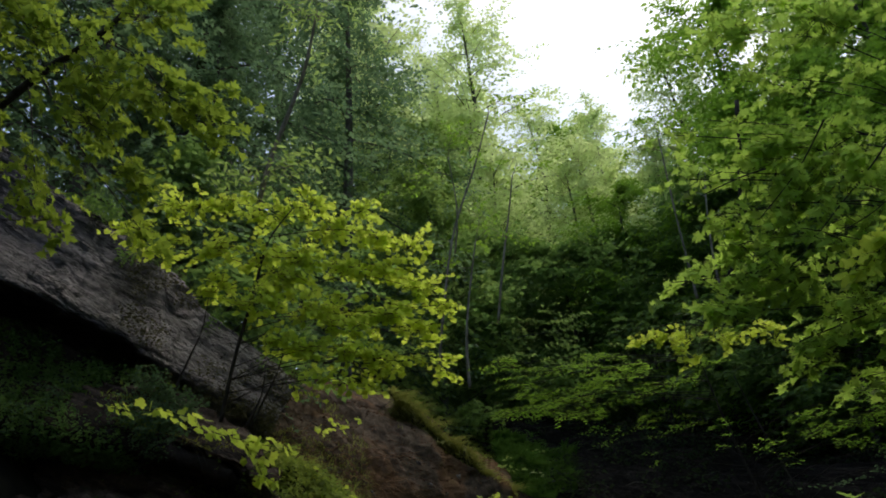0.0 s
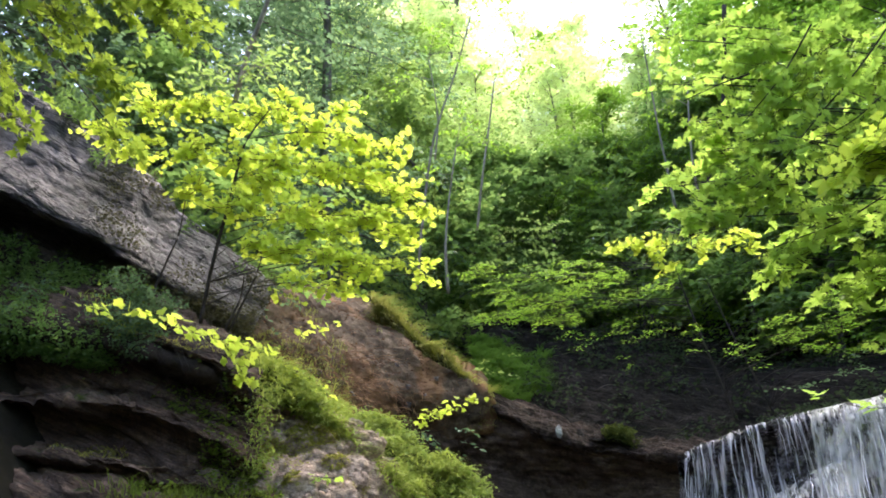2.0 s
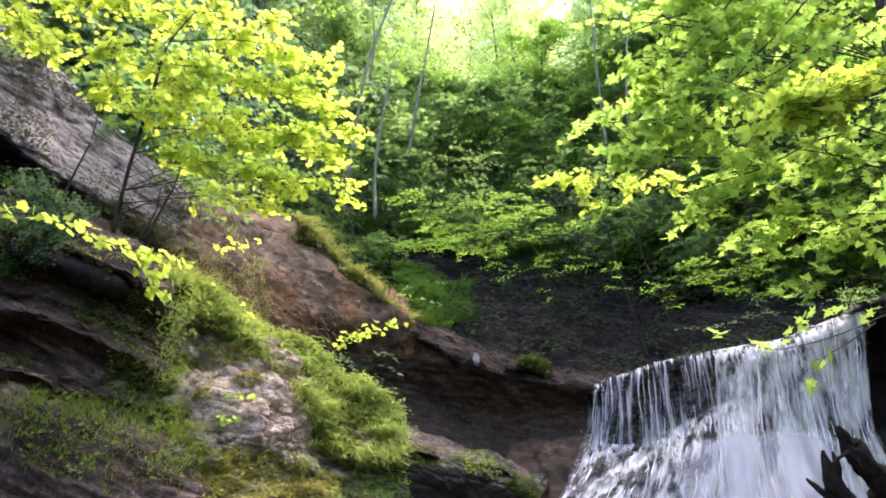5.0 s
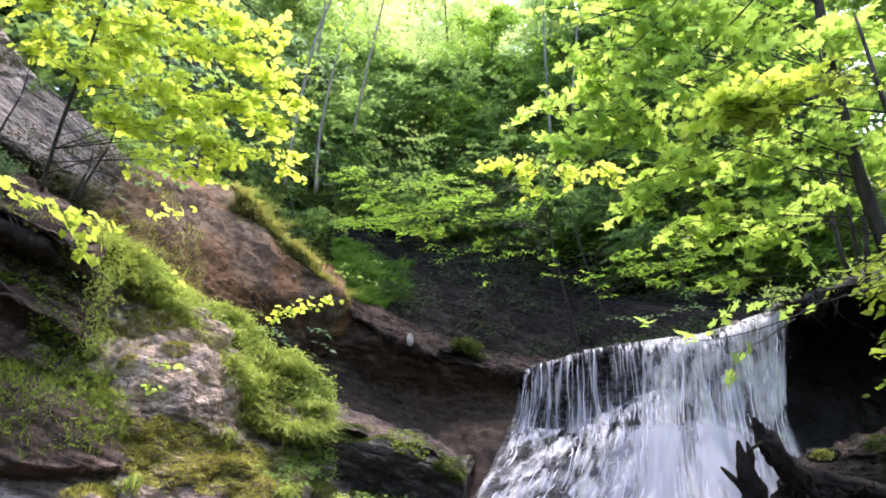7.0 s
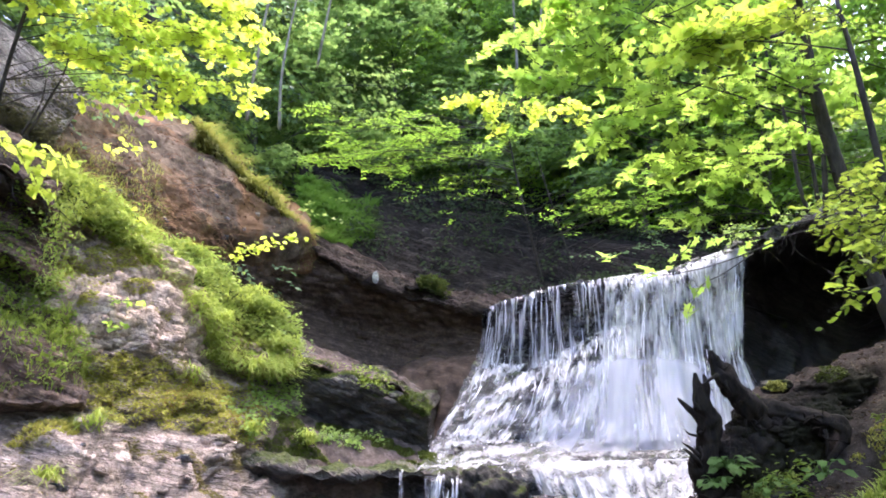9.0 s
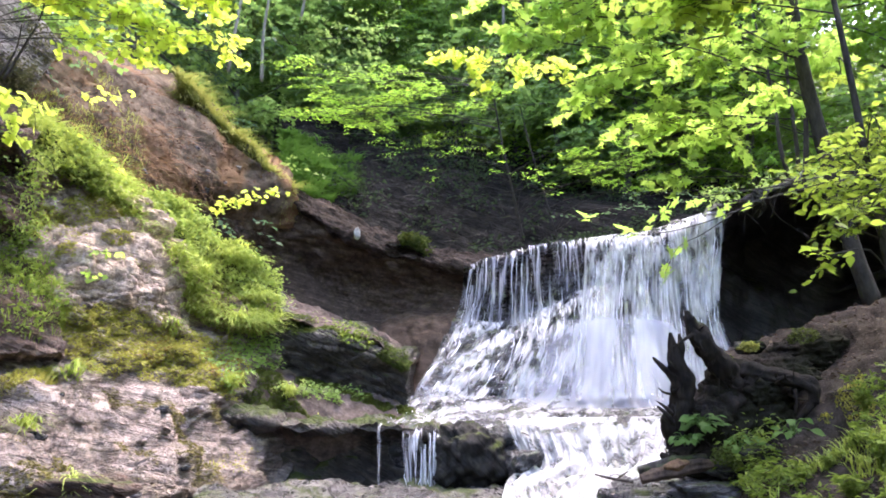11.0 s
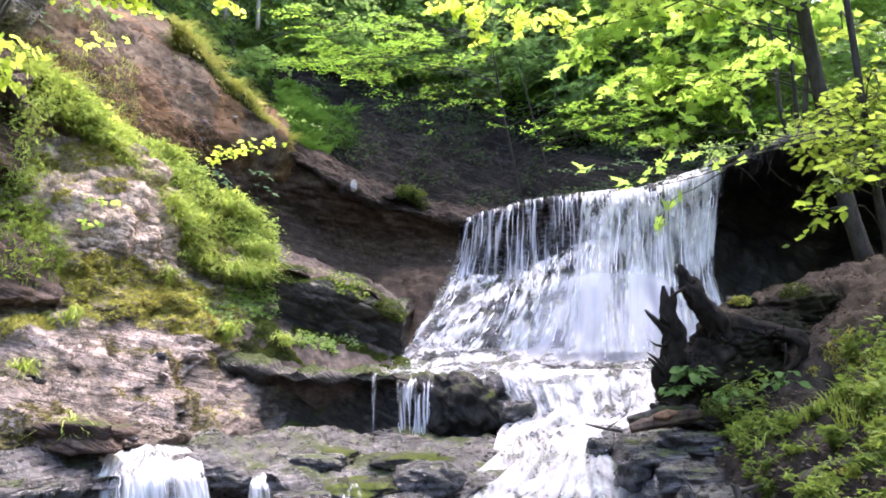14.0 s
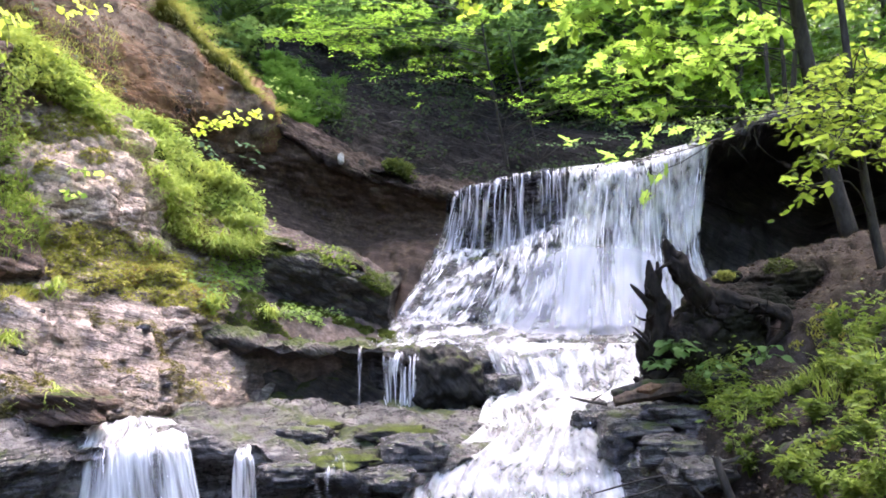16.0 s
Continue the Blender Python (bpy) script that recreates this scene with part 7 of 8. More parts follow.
leafy("slender_tree", "thin dark-stemmed sapling with yellow-green leaves on the bank",
      [(3.34, 5.92, 1.46), (3.18, 5.88, 2.12), (3.05, 5.82, 2.86), (2.97, 5.78, 3.52), (2.89, 5.74, 4.09), (2.88, 5.96, 5.17)], (0.038, 0.034, 0.03, 0.026, 0.022, 0.012),
      [((1.87, 5.64, 4.29), (0.3, 0.4, 0.1), 90), ((2.42, 5.63, 4.44), (0.4, 0.4, 0.12), 100), ((2.48, 5.32, 2.86), (0.2, 0.3, 0.12), 60), ((2.57, 5.14, 2.59), (0.2, 0.3, 0.16), 60),
       ((2.26, 4.96, 2.27), (0.1, 0.15, 0.1), 22), ((2.89, 5.32, 2.86), (0.3, 0.3, 0.2), 70), ((3.00, 5.50, 3.18), (0.3, 0.3, 0.2), 70), ((2.99, 5.99, 3.80), (0.2, 0.3, 0.2), 26), ((3.11, 6.08, 3.37), (0.3, 0.3, 0.2), 60),
       ((2.61, 5.70, 3.06), (0.26, 0.3, 0.16), 40), ((2.85, 5.70, 3.17), (0.26, 0.3, 0.16), 46), ((3.02, 5.70, 2.96), (0.26, 0.3, 0.16), 46), ((2.76, 5.70, 2.86), (0.26, 0.3, 0.16), 46), ((2.99, 5.70, 2.71), (0.26, 0.3, 0.16), 46), ((2.83, 5.70, 2.61), (0.26, 0.3, 0.16), 40)],
      OVAL, 0.08, SAPLING_LEAF, 63, density=1.7, tilt=0.35)
leafy("beech_sapling", "young beech with flat tiers of bright leaves over the alcove",
      [(1.06, 12.49, 3.65), (0.88, 12.33, 4.51), (0.74, 12.18, 5.17), (0.67, 12.05, 5.57), (0.61, 12.02, 6.00)], (0.022, 0.02, 0.016, 0.012, 0.005),
      [((-2.14, 11.20, 5.38), (0.31, 0.35, 0.02), 130), ((-1.79, 11.80, 5.77), (0.38, 0.35, 0.02), 150), ((-1.73, 11.44, 5.41), (0.40, 0.35, 0.02), 170), ((-1.39, 12.04, 5.49), (0.41, 0.35, 0.02), 150),
       ((-0.96, 11.68, 5.35), (0.21, 0.35, 0.02), 50), ((-0.89, 11.32, 5.63), (0.42, 0.36, 0.02), 160), ((-1.24, 11.92, 5.70), (0.38, 0.35, 0.02), 150), ((-0.54, 11.56, 5.40), (0.26, 0.35, 0.02), 50),
       ((-0.40, 11.20, 5.67), (0.41, 0.36, 0.02), 150), ((-0.08, 11.80, 5.62), (0.36, 0.35, 0.02), 90), ((0.38, 11.44, 5.52), (0.28, 0.35, 0.02), 70), ((-0.69, 12.04, 6.05), (0.39, 0.35, 0.02), 110),
       ((-1.68, 11.68, 6.11), (0.47, 0.41, 0.02), 120), ((-0.89, 11.32, 5.99), (0.41, 0.36, 0.02), 100), ((-2.19, 11.92, 6.00), (0.34, 0.35, 0.02), 80), ((-2.26, 11.56, 6.26), (0.42, 0.36, 0.02), 90),
       ((0.66, 11.20, 5.63), (0.32, 0.35, 0.02), 70), ((-0.93, 11.80, 5.10), (0.38, 0.35, 0.02), 30), ((-0.49, 11.44, 4.96), (0.37, 0.35, 0.02), 40), ((-0.09, 12.04, 5.22), (0.29, 0.35, 0.02), 20),
       ((0.25, 11.68, 4.93), (0.34, 0.35, 0.02), 40), ((0.58, 11.32, 4.76), (0.27, 0.35, 0.02), 30), ((-0.13, 11.92, 4.95), (0.25, 0.35, 0.02), 18), ((-0.93, 11.56, 4.79), (0.13, 0.35, 0.02), 6),
       ((-0.23, 11.20, 4.50), (0.22, 0.35, 0.02), 15), ((0.60, 11.80, 4.55), (0.23, 0.35, 0.02), 11), ((1.56, 10.40, 4.47), (0.28, 0.35, 0.02), 100), ((1.79, 10.70, 4.36), (0.31, 0.35, 0.02), 110),
       ((1.96, 10.40, 4.09), (0.25, 0.35, 0.02), 70), ((2.29, 10.70, 4.38), (0.33, 0.35, 0.02), 110), ((2.49, 10.40, 4.44), (0.30, 0.35, 0.02), 110), ((2.37, 10.70, 4.73), (0.34, 0.35, 0.02), 110),
       ((1.11, 10.40, 4.20), (0.22, 0.35, 0.02), 30), ((1.29, 10.70, 4.05), (0.22, 0.35, 0.02), 20), ((2.14, 10.40, 3.97), (0.20, 0.35, 0.02), 30)],
      OVAL, 0.058, BEECH_LEAF, 65, density=1.5, tilt=0.14, per=11, thin=0.6, face=(0, 0.05, 1), flat=0.2)
leafy("shade_shrub", "dark drooping shrub hanging over the shaded alcove slope",
      [(1.60, 12.58, 3.67), (1.41, 12.44, 4.35), (1.23, 12.30, 4.94), (1.05, 12.24, 5.73)], (0.016, 0.014, 0.012, 0.006),
      [((1.76, 11.27, 3.81), (0.6, 0.5, 0.06), 40),
       ((2.32, 10.87, 3.84), (0.7, 0.5, 0.06), 60), ((2.93, 10.86, 4.00), (0.7, 0.5, 0.06), 60)],
      OVAL, 0.06, DARK_LEAF, 66, thin=0.6, flat=0.4)
leafy("hanging_bough", "bough of yellow-green maple leaves hanging in the clearing",
      [(1.72, 9.15, 8.43), (1.45, 9.47, 7.14), (1.10, 9.62, 6.23), (0.72, 9.69, 5.53)], (0.03, 0.025, 0.018, 0.008),
      [((-0.16, 9.60, 5.57), (0.21, 0.25, 0.07), 34), ((0.12, 9.60, 5.54), (0.26, 0.25, 0.09), 50), ((0.33, 9.60, 5.43), (0.18, 0.25, 0.06), 34), ((0.23, 9.60, 5.27), (0.10, 0.25, 0.04), 14), ((0.43, 9.60, 5.14), (0.16, 0.25, 0.05), 26), ((0.78, 9.60, 5.36), (0.23, 0.25, 0.08), 40), ((1.02, 9.60, 5.33), (0.26, 0.25, 0.09), 40), ((1.33, 9.60, 5.41), (0.26, 0.25, 0.09), 36), ((1.40, 9.60, 5.25), (0.18, 0.25, 0.06), 20)],
      MAPLE, 0.07, MAPLE_LEAF, 67, density=1.2, tilt=0.4, per=5)


leafy("yellow_bough", "bough of bright yellow-green maple leaves reaching into the clearing",
      [(2.84, 6.11, 4.66), (2.48, 6.09, 4.52), (2.14, 5.95, 4.41), (1.72, 5.79, 4.31)], (0.02, 0.016, 0.012, 0.005),
      [((1.62, 5.78, 4.28), (0.2, 0.3, 0.1), 60), ((1.90, 5.79, 4.42), (0.3, 0.3, 0.1), 110), ((2.24, 5.93, 4.53), (0.3, 0.3, 0.1), 110), ((1.73, 5.77, 4.37), (0.2, 0.3, 0.1), 50)],
      MAPLE, 0.078, MAPLE_LEAF, 69, density=1.6, tilt=0.3)


def twig(name, label, line, shape, size, mat, seed, n, wide=0.9, category="branch", fan=0.13):
    """A thin twig with single leaves on short side stalks, each leaf a part of its own."""
    rng = np.random.default_rng(seed)
    ob = thing(name, None, label, category)
    c = spline(np.array(line, float), 60)
    d = np.gradient(c, axis=0)
    d /= np.linalg.norm(d, axis=1, keepdims=True)
    tubes = [tube_arrays(line, np.linspace(0.0045, 0.0015, len(line)), 6, 20)]
    me = mesh_of("leaf", shape[0], shape[1], mat, shade=False)
    for k in range(n):
        i = min(59, int(60 * (1 - wide + wide * (k + rng.uniform(0, 1)) / n)))
        s = np.cross(d[i], (0, 0, 1.0)) * (1 if k % 2 else -1)
        tip = Vector(d[i] * 0.6 + s * 0.8 + rng.normal(0, 0.4, 3) - np.array([0, 0, 0.3])).normalized()
        at = Vector(c[i]) + Vector(s * rng.uniform(0.1, 1.0) + d[i] * rng.uniform(0, 0.6) + rng.normal(0, 0.35, 3) * np.array([1, 1, 0.45])) * fan
        tubes.append(tube_arrays([c[i], (Vector(c[i]) + at) / 2 + Vector((0, 0, 0.01)), at], (0.0016, 0.0014, 0.001), 4, 5, cap=False))
        up = Vector(np.array([0.1, 0.4, 0.85]) + rng.normal(0, 0.35, 3))
        side = tip.cross(up).normalized()
        up = side.cross(tip)
        leaf = part("leaf", me, ob)
        m = Matrix((side, tip, up)).transposed().to_4x4()
        leaf.matrix_world = Matrix.Translation(at) @ m @ Matrix.Scale(size * rng.uniform(0.7, 1.15), 4)
    v, f = join(tubes)
    part("stem", mesh_of("stem", v, f, BARK), ob)
    return ob


twig("maple_twig", "twig of yellow-green maple leaves reaching past the dark overhang", [(-4.59, 5.18, 4.13), (-4.20, 5.11, 3.94), (-3.84, 5.10, 3.88), (-3.58, 5.20, 3.77)], MAPLE, 0.075, MAPLE_LEAF, 81, 34)
twig("maple_twig", "twig of yellow-green maple leaves reaching past the dark overhang", [(-3.93, 5.61, 3.93), (-3.60, 5.52, 3.77), (-3.29, 5.52, 3.65), (-2.99, 5.62, 3.56)], MAPLE, 0.078, MAPLE_LEAF, 82, 46)
twig("maple_twig", "twig of yellow-green maple leaves reaching past the dark overhang", [(-3.57, 5.82, 3.84), (-3.43, 5.83, 3.63), (-3.34, 5.91, 3.44)], MAPLE, 0.075, MAPLE_LEAF, 83, 38)
twig("maple_twig", "small twig with yellowing maple leaves over the bank", [(-3.77, 7.27, 3.93), (-3.59, 7.36, 3.81), (-3.27, 7.49, 3.61)], MAPLE, 0.070, MAPLE_LEAF, 84, 26)
twig("maple_twig", "small twig with yellowing maple leaves over the bank", [(-3.75, 7.61, 4.49), (-3.58, 7.68, 4.41), (-3.30, 7.72, 4.44)], MAPLE, 0.065, MAPLE_LEAF, 85, 24)
twig("maple_shoot", "small maple shoot with a flat tier of yellow-green leaves", [(-3.16, 10.18, 3.66), (-2.98, 10.17, 3.80), (-2.70, 10.06, 3.88), (-2.33, 10.06, 3.93)], MAPLE, 0.07, MAPLE_LEAF, 86, 60, fan=0.16)
twig("maple_shoot", "small maple shoot with bright leaves on the stepped rock", [(-3.33, 6.94, 2.71), (-3.14, 6.84, 2.70), (-2.91, 6.74, 2.66)], MAPLE, 0.055, BOUGH_LEAF, 91, 26)
twig("maple_shoot", "small maple shoot with bright leaves on the stepped rock", [(-3.14, 6.65, 2.45), (-3.07, 6.65, 2.47), (-2.94, 6.56, 2.43)], MAPLE, 0.05, BOUGH_LEAF, 92, 10)
twig("maple_twig", "thin maple twig with single bright leaves before the waterfall", [(1.70, 4.54, 2.52), (1.41, 4.45, 2.41), (1.18, 4.41, 2.35), (0.96, 4.36, 2.33), (0.74, 4.35, 2.43)], LOBED, 0.066, BOUGH_LEAF, 87, 9, 0.35, fan=0.09)
twig("maple_twig", "thin maple twig with single bright leaves before the waterfall", [(2.22, 4.83, 2.74), (1.87, 4.73, 2.66), (1.59, 4.69, 2.62), (1.34, 4.64, 2.57), (1.19, 4.65, 2.49)], LOBED, 0.066, BOUGH_LEAF, 88, 9, 0.5, fan=0.09)
twig("maple_twig", "thin maple twig with single bright leaves before the waterfall", [(1.54, 4.45, 2.44), (1.36, 4.41, 2.33), (1.21, 4.36, 2.25), (1.12, 4.37, 2.08)], LOBED, 0.066, BOUGH_LEAF, 89, 7, 0.5, fan=0.09)
twig("maple_twig", "thin maple twig with single bright leaves before the waterfall", [(2.16, 4.64, 2.66), (1.98, 4.59, 2.61), (1.73, 4.54, 2.54), (1.60, 4.55, 2.50)], LOBED, 0.066, BOUGH_LEAF, 90, 6, 0.5, fan=0.09)


def wood_tree(name, label, mat, seed, height, spread, n, size, droop=0.25, low=0.2, shape=DIAMOND, kind="tree"):
    """One forest tree about its own base; copies stand elsewhere."""
    rng = np.random.default_rng(seed)
    tree = thing(name, None, label, kind)
    top = np.array([rng.normal(0, 0.5), rng.normal(0, 0.5), height])
    line = [np.zeros(3), top * 0.3 + rng.normal(0, 0.2, 3) * (1, 1, 0), top * 0.65 + rng.normal(0, 0.3, 3) * (1, 1, 0), top]
    r0 = 0.007 * height + 0.02
    v, q, t = tube_arrays(line, (r0 * 1.3, r0, r0 * 0.6, 0.012), 9, 20, 0.06, seed)
    part("trunk", mesh_of("trunk", v, [q, t], WOOD_BARK), tree)
    stem = spline(np.array(line), 40)
    tubes, places, ways = [], [], []
    m = int(16 + height * 2.6)
    for k in range(m):
        h = low + (1 - low) * (k + rng.uniform()) / m
        a = stem[int(h * 38)]
        reach = spread * (1.05 - 0.75 * max(0, (h - 0.45) / 0.55) ** 1.5) * rng.uniform(0.5, 1.15)
        ang = k * 2.4 + rng.normal(0, 0.4)
        d = np.array([np.cos(ang), np.sin(ang), 0.35 - droop * 1.2 + 0.5 * h])
        e = a + d * reach
        e[2] -= droop * 0.5 * reach
        mid = (a + e) / 2 + np.array([0, 0, 0.12 * reach])
        rr = r0 * 0.3 * (1.1 - h) + 0.006
        tubes.append(tube_arrays([a, mid, e], (rr, rr * 0.6, 0.004), 5, 7, cap=False))
        c = spline(np.array([a, mid, e]), 12)
        out = d * np.array([1, 1, 0.2]) + np.array([0, 0, -droop * 0.6])
        for s in (3, 5, 7, 9, 11):
            w = 0.2 + 0.1 * s / 11
            place, way, _, _ = spray(c[s], (w * reach + 0.1, w * reach + 0.1, 0.12 * reach + 0.05), int(n / m / 5), rng, out, 10, size)
            places.append(place), ways.append(way)
    v, f = join(tubes)
    tagged(part("branchwork", mesh_of("branchwork", v, f, WOOD_BARK), tree), kind="stuff")
    v, f = set_leaves(shape, np.concatenate(places), np.concatenate(ways), size, rng, 0.4, (0.1, 0.35, 0.9))
    tagged(part("foliage", mesh_of("foliage", v, f, mat, shade=False), tree), kind="stuff")
    return tree


kinds = [wood_tree("beech_tree", "tall leafy green beech in the gorge wood", BEECH_LEAF, 71, 10, 2.8, 19000, 0.13, low=0.08),
         wood_tree("hornbeam_tree", "tall dense green hornbeam in the gorge wood", GREEN_LEAF, 72, 12, 3.0, 30000, 0.13, low=0.12),
         wood_tree("ash_tree", "slender tree in the gorge wood, its green crown paled for haze", HAZED_LEAF, 73, 14, 2.6, 15000, 0.13, low=0.2),
         wood_tree("dark_tree", "dark green drooping tree in the gorge wood", DARK_LEAF, 74, 14, 2.6, 24000, 0.11, 0.7, low=0.04),
         wood_tree("understorey_tree", "low spreading green understorey tree", UNDER_LEAF, 75, 5, 2.4, 16000, 0.12, low=0.2)]
rng = np.random.default_rng(9)


def plant(k, x, y, s=1.0, turn=0.0, used=set()):
    z = float(ground_height(np.array([x]), np.array([y]))[0]) - 0.15
    m = pose(x, y, z, 0, 0, turn)
    ob = kinds[k] if k not in used else copy_thing(kinds[k], m)
    if k not in used:
        used.add(k)
        ob.matrix_world = m
    ob.scale = (s, s, s)
    return tagged(ob, group="gorge wood")


for x, y, k, s in ((-5.5, 13.5, 3, 1.1),
    (-4.4, 15.5, 1, 0.8),
    (-7.5, 11.5, 3, 1.1),
    (-8.5, 8.5, 3, 0.9),
    (-9.5, 5.5, 3, 1.0),
    (-7.4, 7.6, 3, 0.8),
    (-8.2, 6.4, 3, 0.9),
    (-7.0, 9.8, 3, 0.9),
    (-7.6, 4.0, 3, 0.7),
    (-8.0, 14.5, 3, 1.2),
    (-2.9, 16.3, 4, 1.1),
    (-1.0, 17.0, 4, 1.0),
    (0.6, 17.6, 4, 1.0),
    (2.4, 17.2, 4, 1.1),
    (1.2, 18.2, 2, 0.6),
    (-1.5, 18.4, 2, 0.6)) + ((-3.4, 19, 2, 0.75),
    (-5.5, 18.5, 1, 1.0),
    (3.6, 15.2, 4, 1.1),
    (5.2, 14.6, 0, 0.8),
    (4.4, 16.5, 0, 0.9),
    (7.6, 12.0, 0, 0.8),
    (7.5, 13.8, 1, 1.0),
    (14.5, 12.5, 0, 1.0),
    (-3.8, 22.5, 2, 0.8),
    (0.2, 21.5, 2, 0.6),
    (2.6, 20.5, 2, 0.7),
    (4.8, 19.5, 2, 0.75),
    (7.2, 18.5, 1, 1.1),
    (-8.5, 21.0, 3, 1.2),
    (10.5, 14.0, 2, 1.1),
    (-12, 15, 3, 1.2)) + ((-12.5, 9, 1, 1.1),
    (2.2, 25, 2, 0.6),
    (-1.4, 25, 2, 0.6),
    (-3.5, 27, 0, 0.9),
    (-6.2, 26, 1, 1.1),
    (7.5, 24, 0, 1.1),
    (5, 25.5, 2, 0.7),
    (11, 21, 1, 1.2),
    (-11, 26, 1, 1.2),
    (-0.2, 30, 1, 0.8),
    (3, 30, 0, 0.8),
    (6, 31, 1, 1.0),
    (-4, 32, 0, 1.0),
    (-8, 33, 1, 1.1),
    (10, 30, 1, 1.1),
    (*(-5.91, 8.40, 6.85)[:2], 4, 1.0)) + ((*(-5.95, 9.17, 7.70)[:2], 3, 0.6),
    (11.3, 4.6, 1, 0.9),
    # The next two stand out of view, added to keep light off the right bank.
    (7.8, 5.0, 1, 0.8),
    (6.0, 1.6, 1, 0.9),
    (-9, -2, 1, 1.0),
    (9, -3, 0, 1.0),
    (12.5, 1.5, 1, 1.0),
    (-4, -11, 1, 1.0),
    (5, -12, 0, 1.0),
    (0, -17, 1, 1.1),
    (13, 5, 2, 1.0),
    (-13, 1, 1, 1.0)):
    plant(k, x + rng.normal(0, 0.25), y + rng.normal(0, 0.25), s * rng.uniform(0.92, 1.08), rng.uniform(0, 360))


def reach(k, y, aim):
    """A forest tree at the distance y, as tall as the line from the bank through aim calls for."""
    e = np.array([0, 0, 1.6])
    d = np.array(aim) - e
    top = e + d * (y / d[1])
    g = float(ground_height(top[:1], top[1:2])[0])
    return plant(k, top[0], y, max(0.45, (top[2] - g) / (10, 12, 14, 14, 5)[k]), (top[0] * 77 + y * 31) % 360)


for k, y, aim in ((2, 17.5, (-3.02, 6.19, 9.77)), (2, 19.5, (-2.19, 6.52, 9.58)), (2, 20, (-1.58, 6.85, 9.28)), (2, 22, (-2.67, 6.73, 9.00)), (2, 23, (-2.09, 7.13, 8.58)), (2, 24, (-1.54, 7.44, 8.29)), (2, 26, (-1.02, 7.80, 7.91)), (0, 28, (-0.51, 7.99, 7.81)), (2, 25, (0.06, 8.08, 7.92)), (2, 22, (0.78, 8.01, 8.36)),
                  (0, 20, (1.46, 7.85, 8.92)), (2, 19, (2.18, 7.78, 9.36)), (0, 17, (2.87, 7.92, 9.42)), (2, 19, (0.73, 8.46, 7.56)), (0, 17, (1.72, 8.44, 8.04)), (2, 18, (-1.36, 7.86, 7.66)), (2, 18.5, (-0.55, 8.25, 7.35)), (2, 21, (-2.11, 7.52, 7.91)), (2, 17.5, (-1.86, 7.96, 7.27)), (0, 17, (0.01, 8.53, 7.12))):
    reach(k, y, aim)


for k, line in enumerate(([(2.65, 6.68, 4.49), (2.13, 6.60, 4.39), (1.69, 6.58, 4.20), (1.16, 6.53, 4.06), (0.82, 6.50, 3.94)], [(2.55, 6.26, 5.28), (2.16, 6.24, 5.09), (1.91, 6.25, 4.93), (1.57, 6.24, 4.78)],
                          [(2.37, 6.17, 5.71), (2.04, 6.22, 5.37), (1.62, 6.27, 5.00), (1.25, 6.32, 4.67), (1.00, 6.32, 4.51)], [(1.73, 6.02, 5.75), (1.42, 6.09, 5.37), (1.03, 6.14, 5.02)], [(1.17, 6.03, 5.41), (0.94, 6.00, 5.36), (0.60, 5.97, 5.25)])):
    v, q, t = tube_arrays(line, np.linspace(0.008, 0.003, len(line)), 6, 20, 0.1, k)
    ob = thing("bare_bough", None, "thin dark bough running through the leafy crown", "branch", "dark boughs in the crown")
    part("stem", mesh_of("stem", v, [q, t], BARK), ob)


# ---- pale stems in the wood, roots and small things ----
PALE_BARK = bpy.data.materials["pale bark"]
for k, (line, r) in enumerate(([[(-3.46, 11.80, 6.26), (-3.24, 11.53, 7.12), (-2.86, 11.28, 8.60), (-2.32, 11.16, 9.84), (-1.94, 11.08, 10.85)], 0.028],
    [[(-2.87, 11.38, 8.33), (-2.71, 11.15, 9.03), (-2.72, 10.91, 9.98)], 0.018],
    [[(-2.66, 13.35, 7.81), (-2.39, 13.05, 8.78), (-2.11, 12.93, 9.87), (-1.93, 12.88, 10.68)], 0.028],
    [[(0.95, 14.09, 7.87), (0.93, 13.83, 8.57), (0.91, 13.53, 9.37), (0.93, 13.16, 10.98)], 0.03],
    [[(1.38, 14.27, 7.65), (1.42, 13.83, 8.84), (1.58, 13.64, 10.03)], 0.03]) + ([[(-3.00, 12.04, 6.18), (-2.92, 11.79, 6.88), (-2.77, 11.66, 7.62), (-2.54, 11.57, 8.59)], 0.03],
    [[(3.82, 8.78, 3.65), (3.78, 8.73, 4.27), (3.72, 8.67, 5.14), (3.73, 8.67, 6.56)], 0.028],
    [[(3.76, 8.88, 3.64), (3.66, 8.85, 4.05), (3.64, 8.90, 4.72), (3.49, 8.93, 5.78)], 0.03],
    [[(3.79, 8.58, 3.60), (3.83, 8.52, 4.45), (3.83, 8.53, 5.78)], 0.035])):
    rad = [r * (1 - 0.6 * i / (len(line) - 1)) for i in range(len(line))]
    leafy("thin_tree", "thin pale-stemmed tree in the gorge wood" if k < 6 else "thin dark-stemmed tree on the bank above the hollow", line, rad,
          [((line[-1][0] + dx, line[-1][1], line[-1][2] + dz), (0.5, 0.5, 0.2), 60) for dx, dz in ((-0.5, -0.3), (0.5, 0.0), (0.1, 0.4))], OVAL, 0.08, BEECH_LEAF, 300 + k, bark=PALE_BARK if k < 6 else BARK, group="thin stems in the wood")
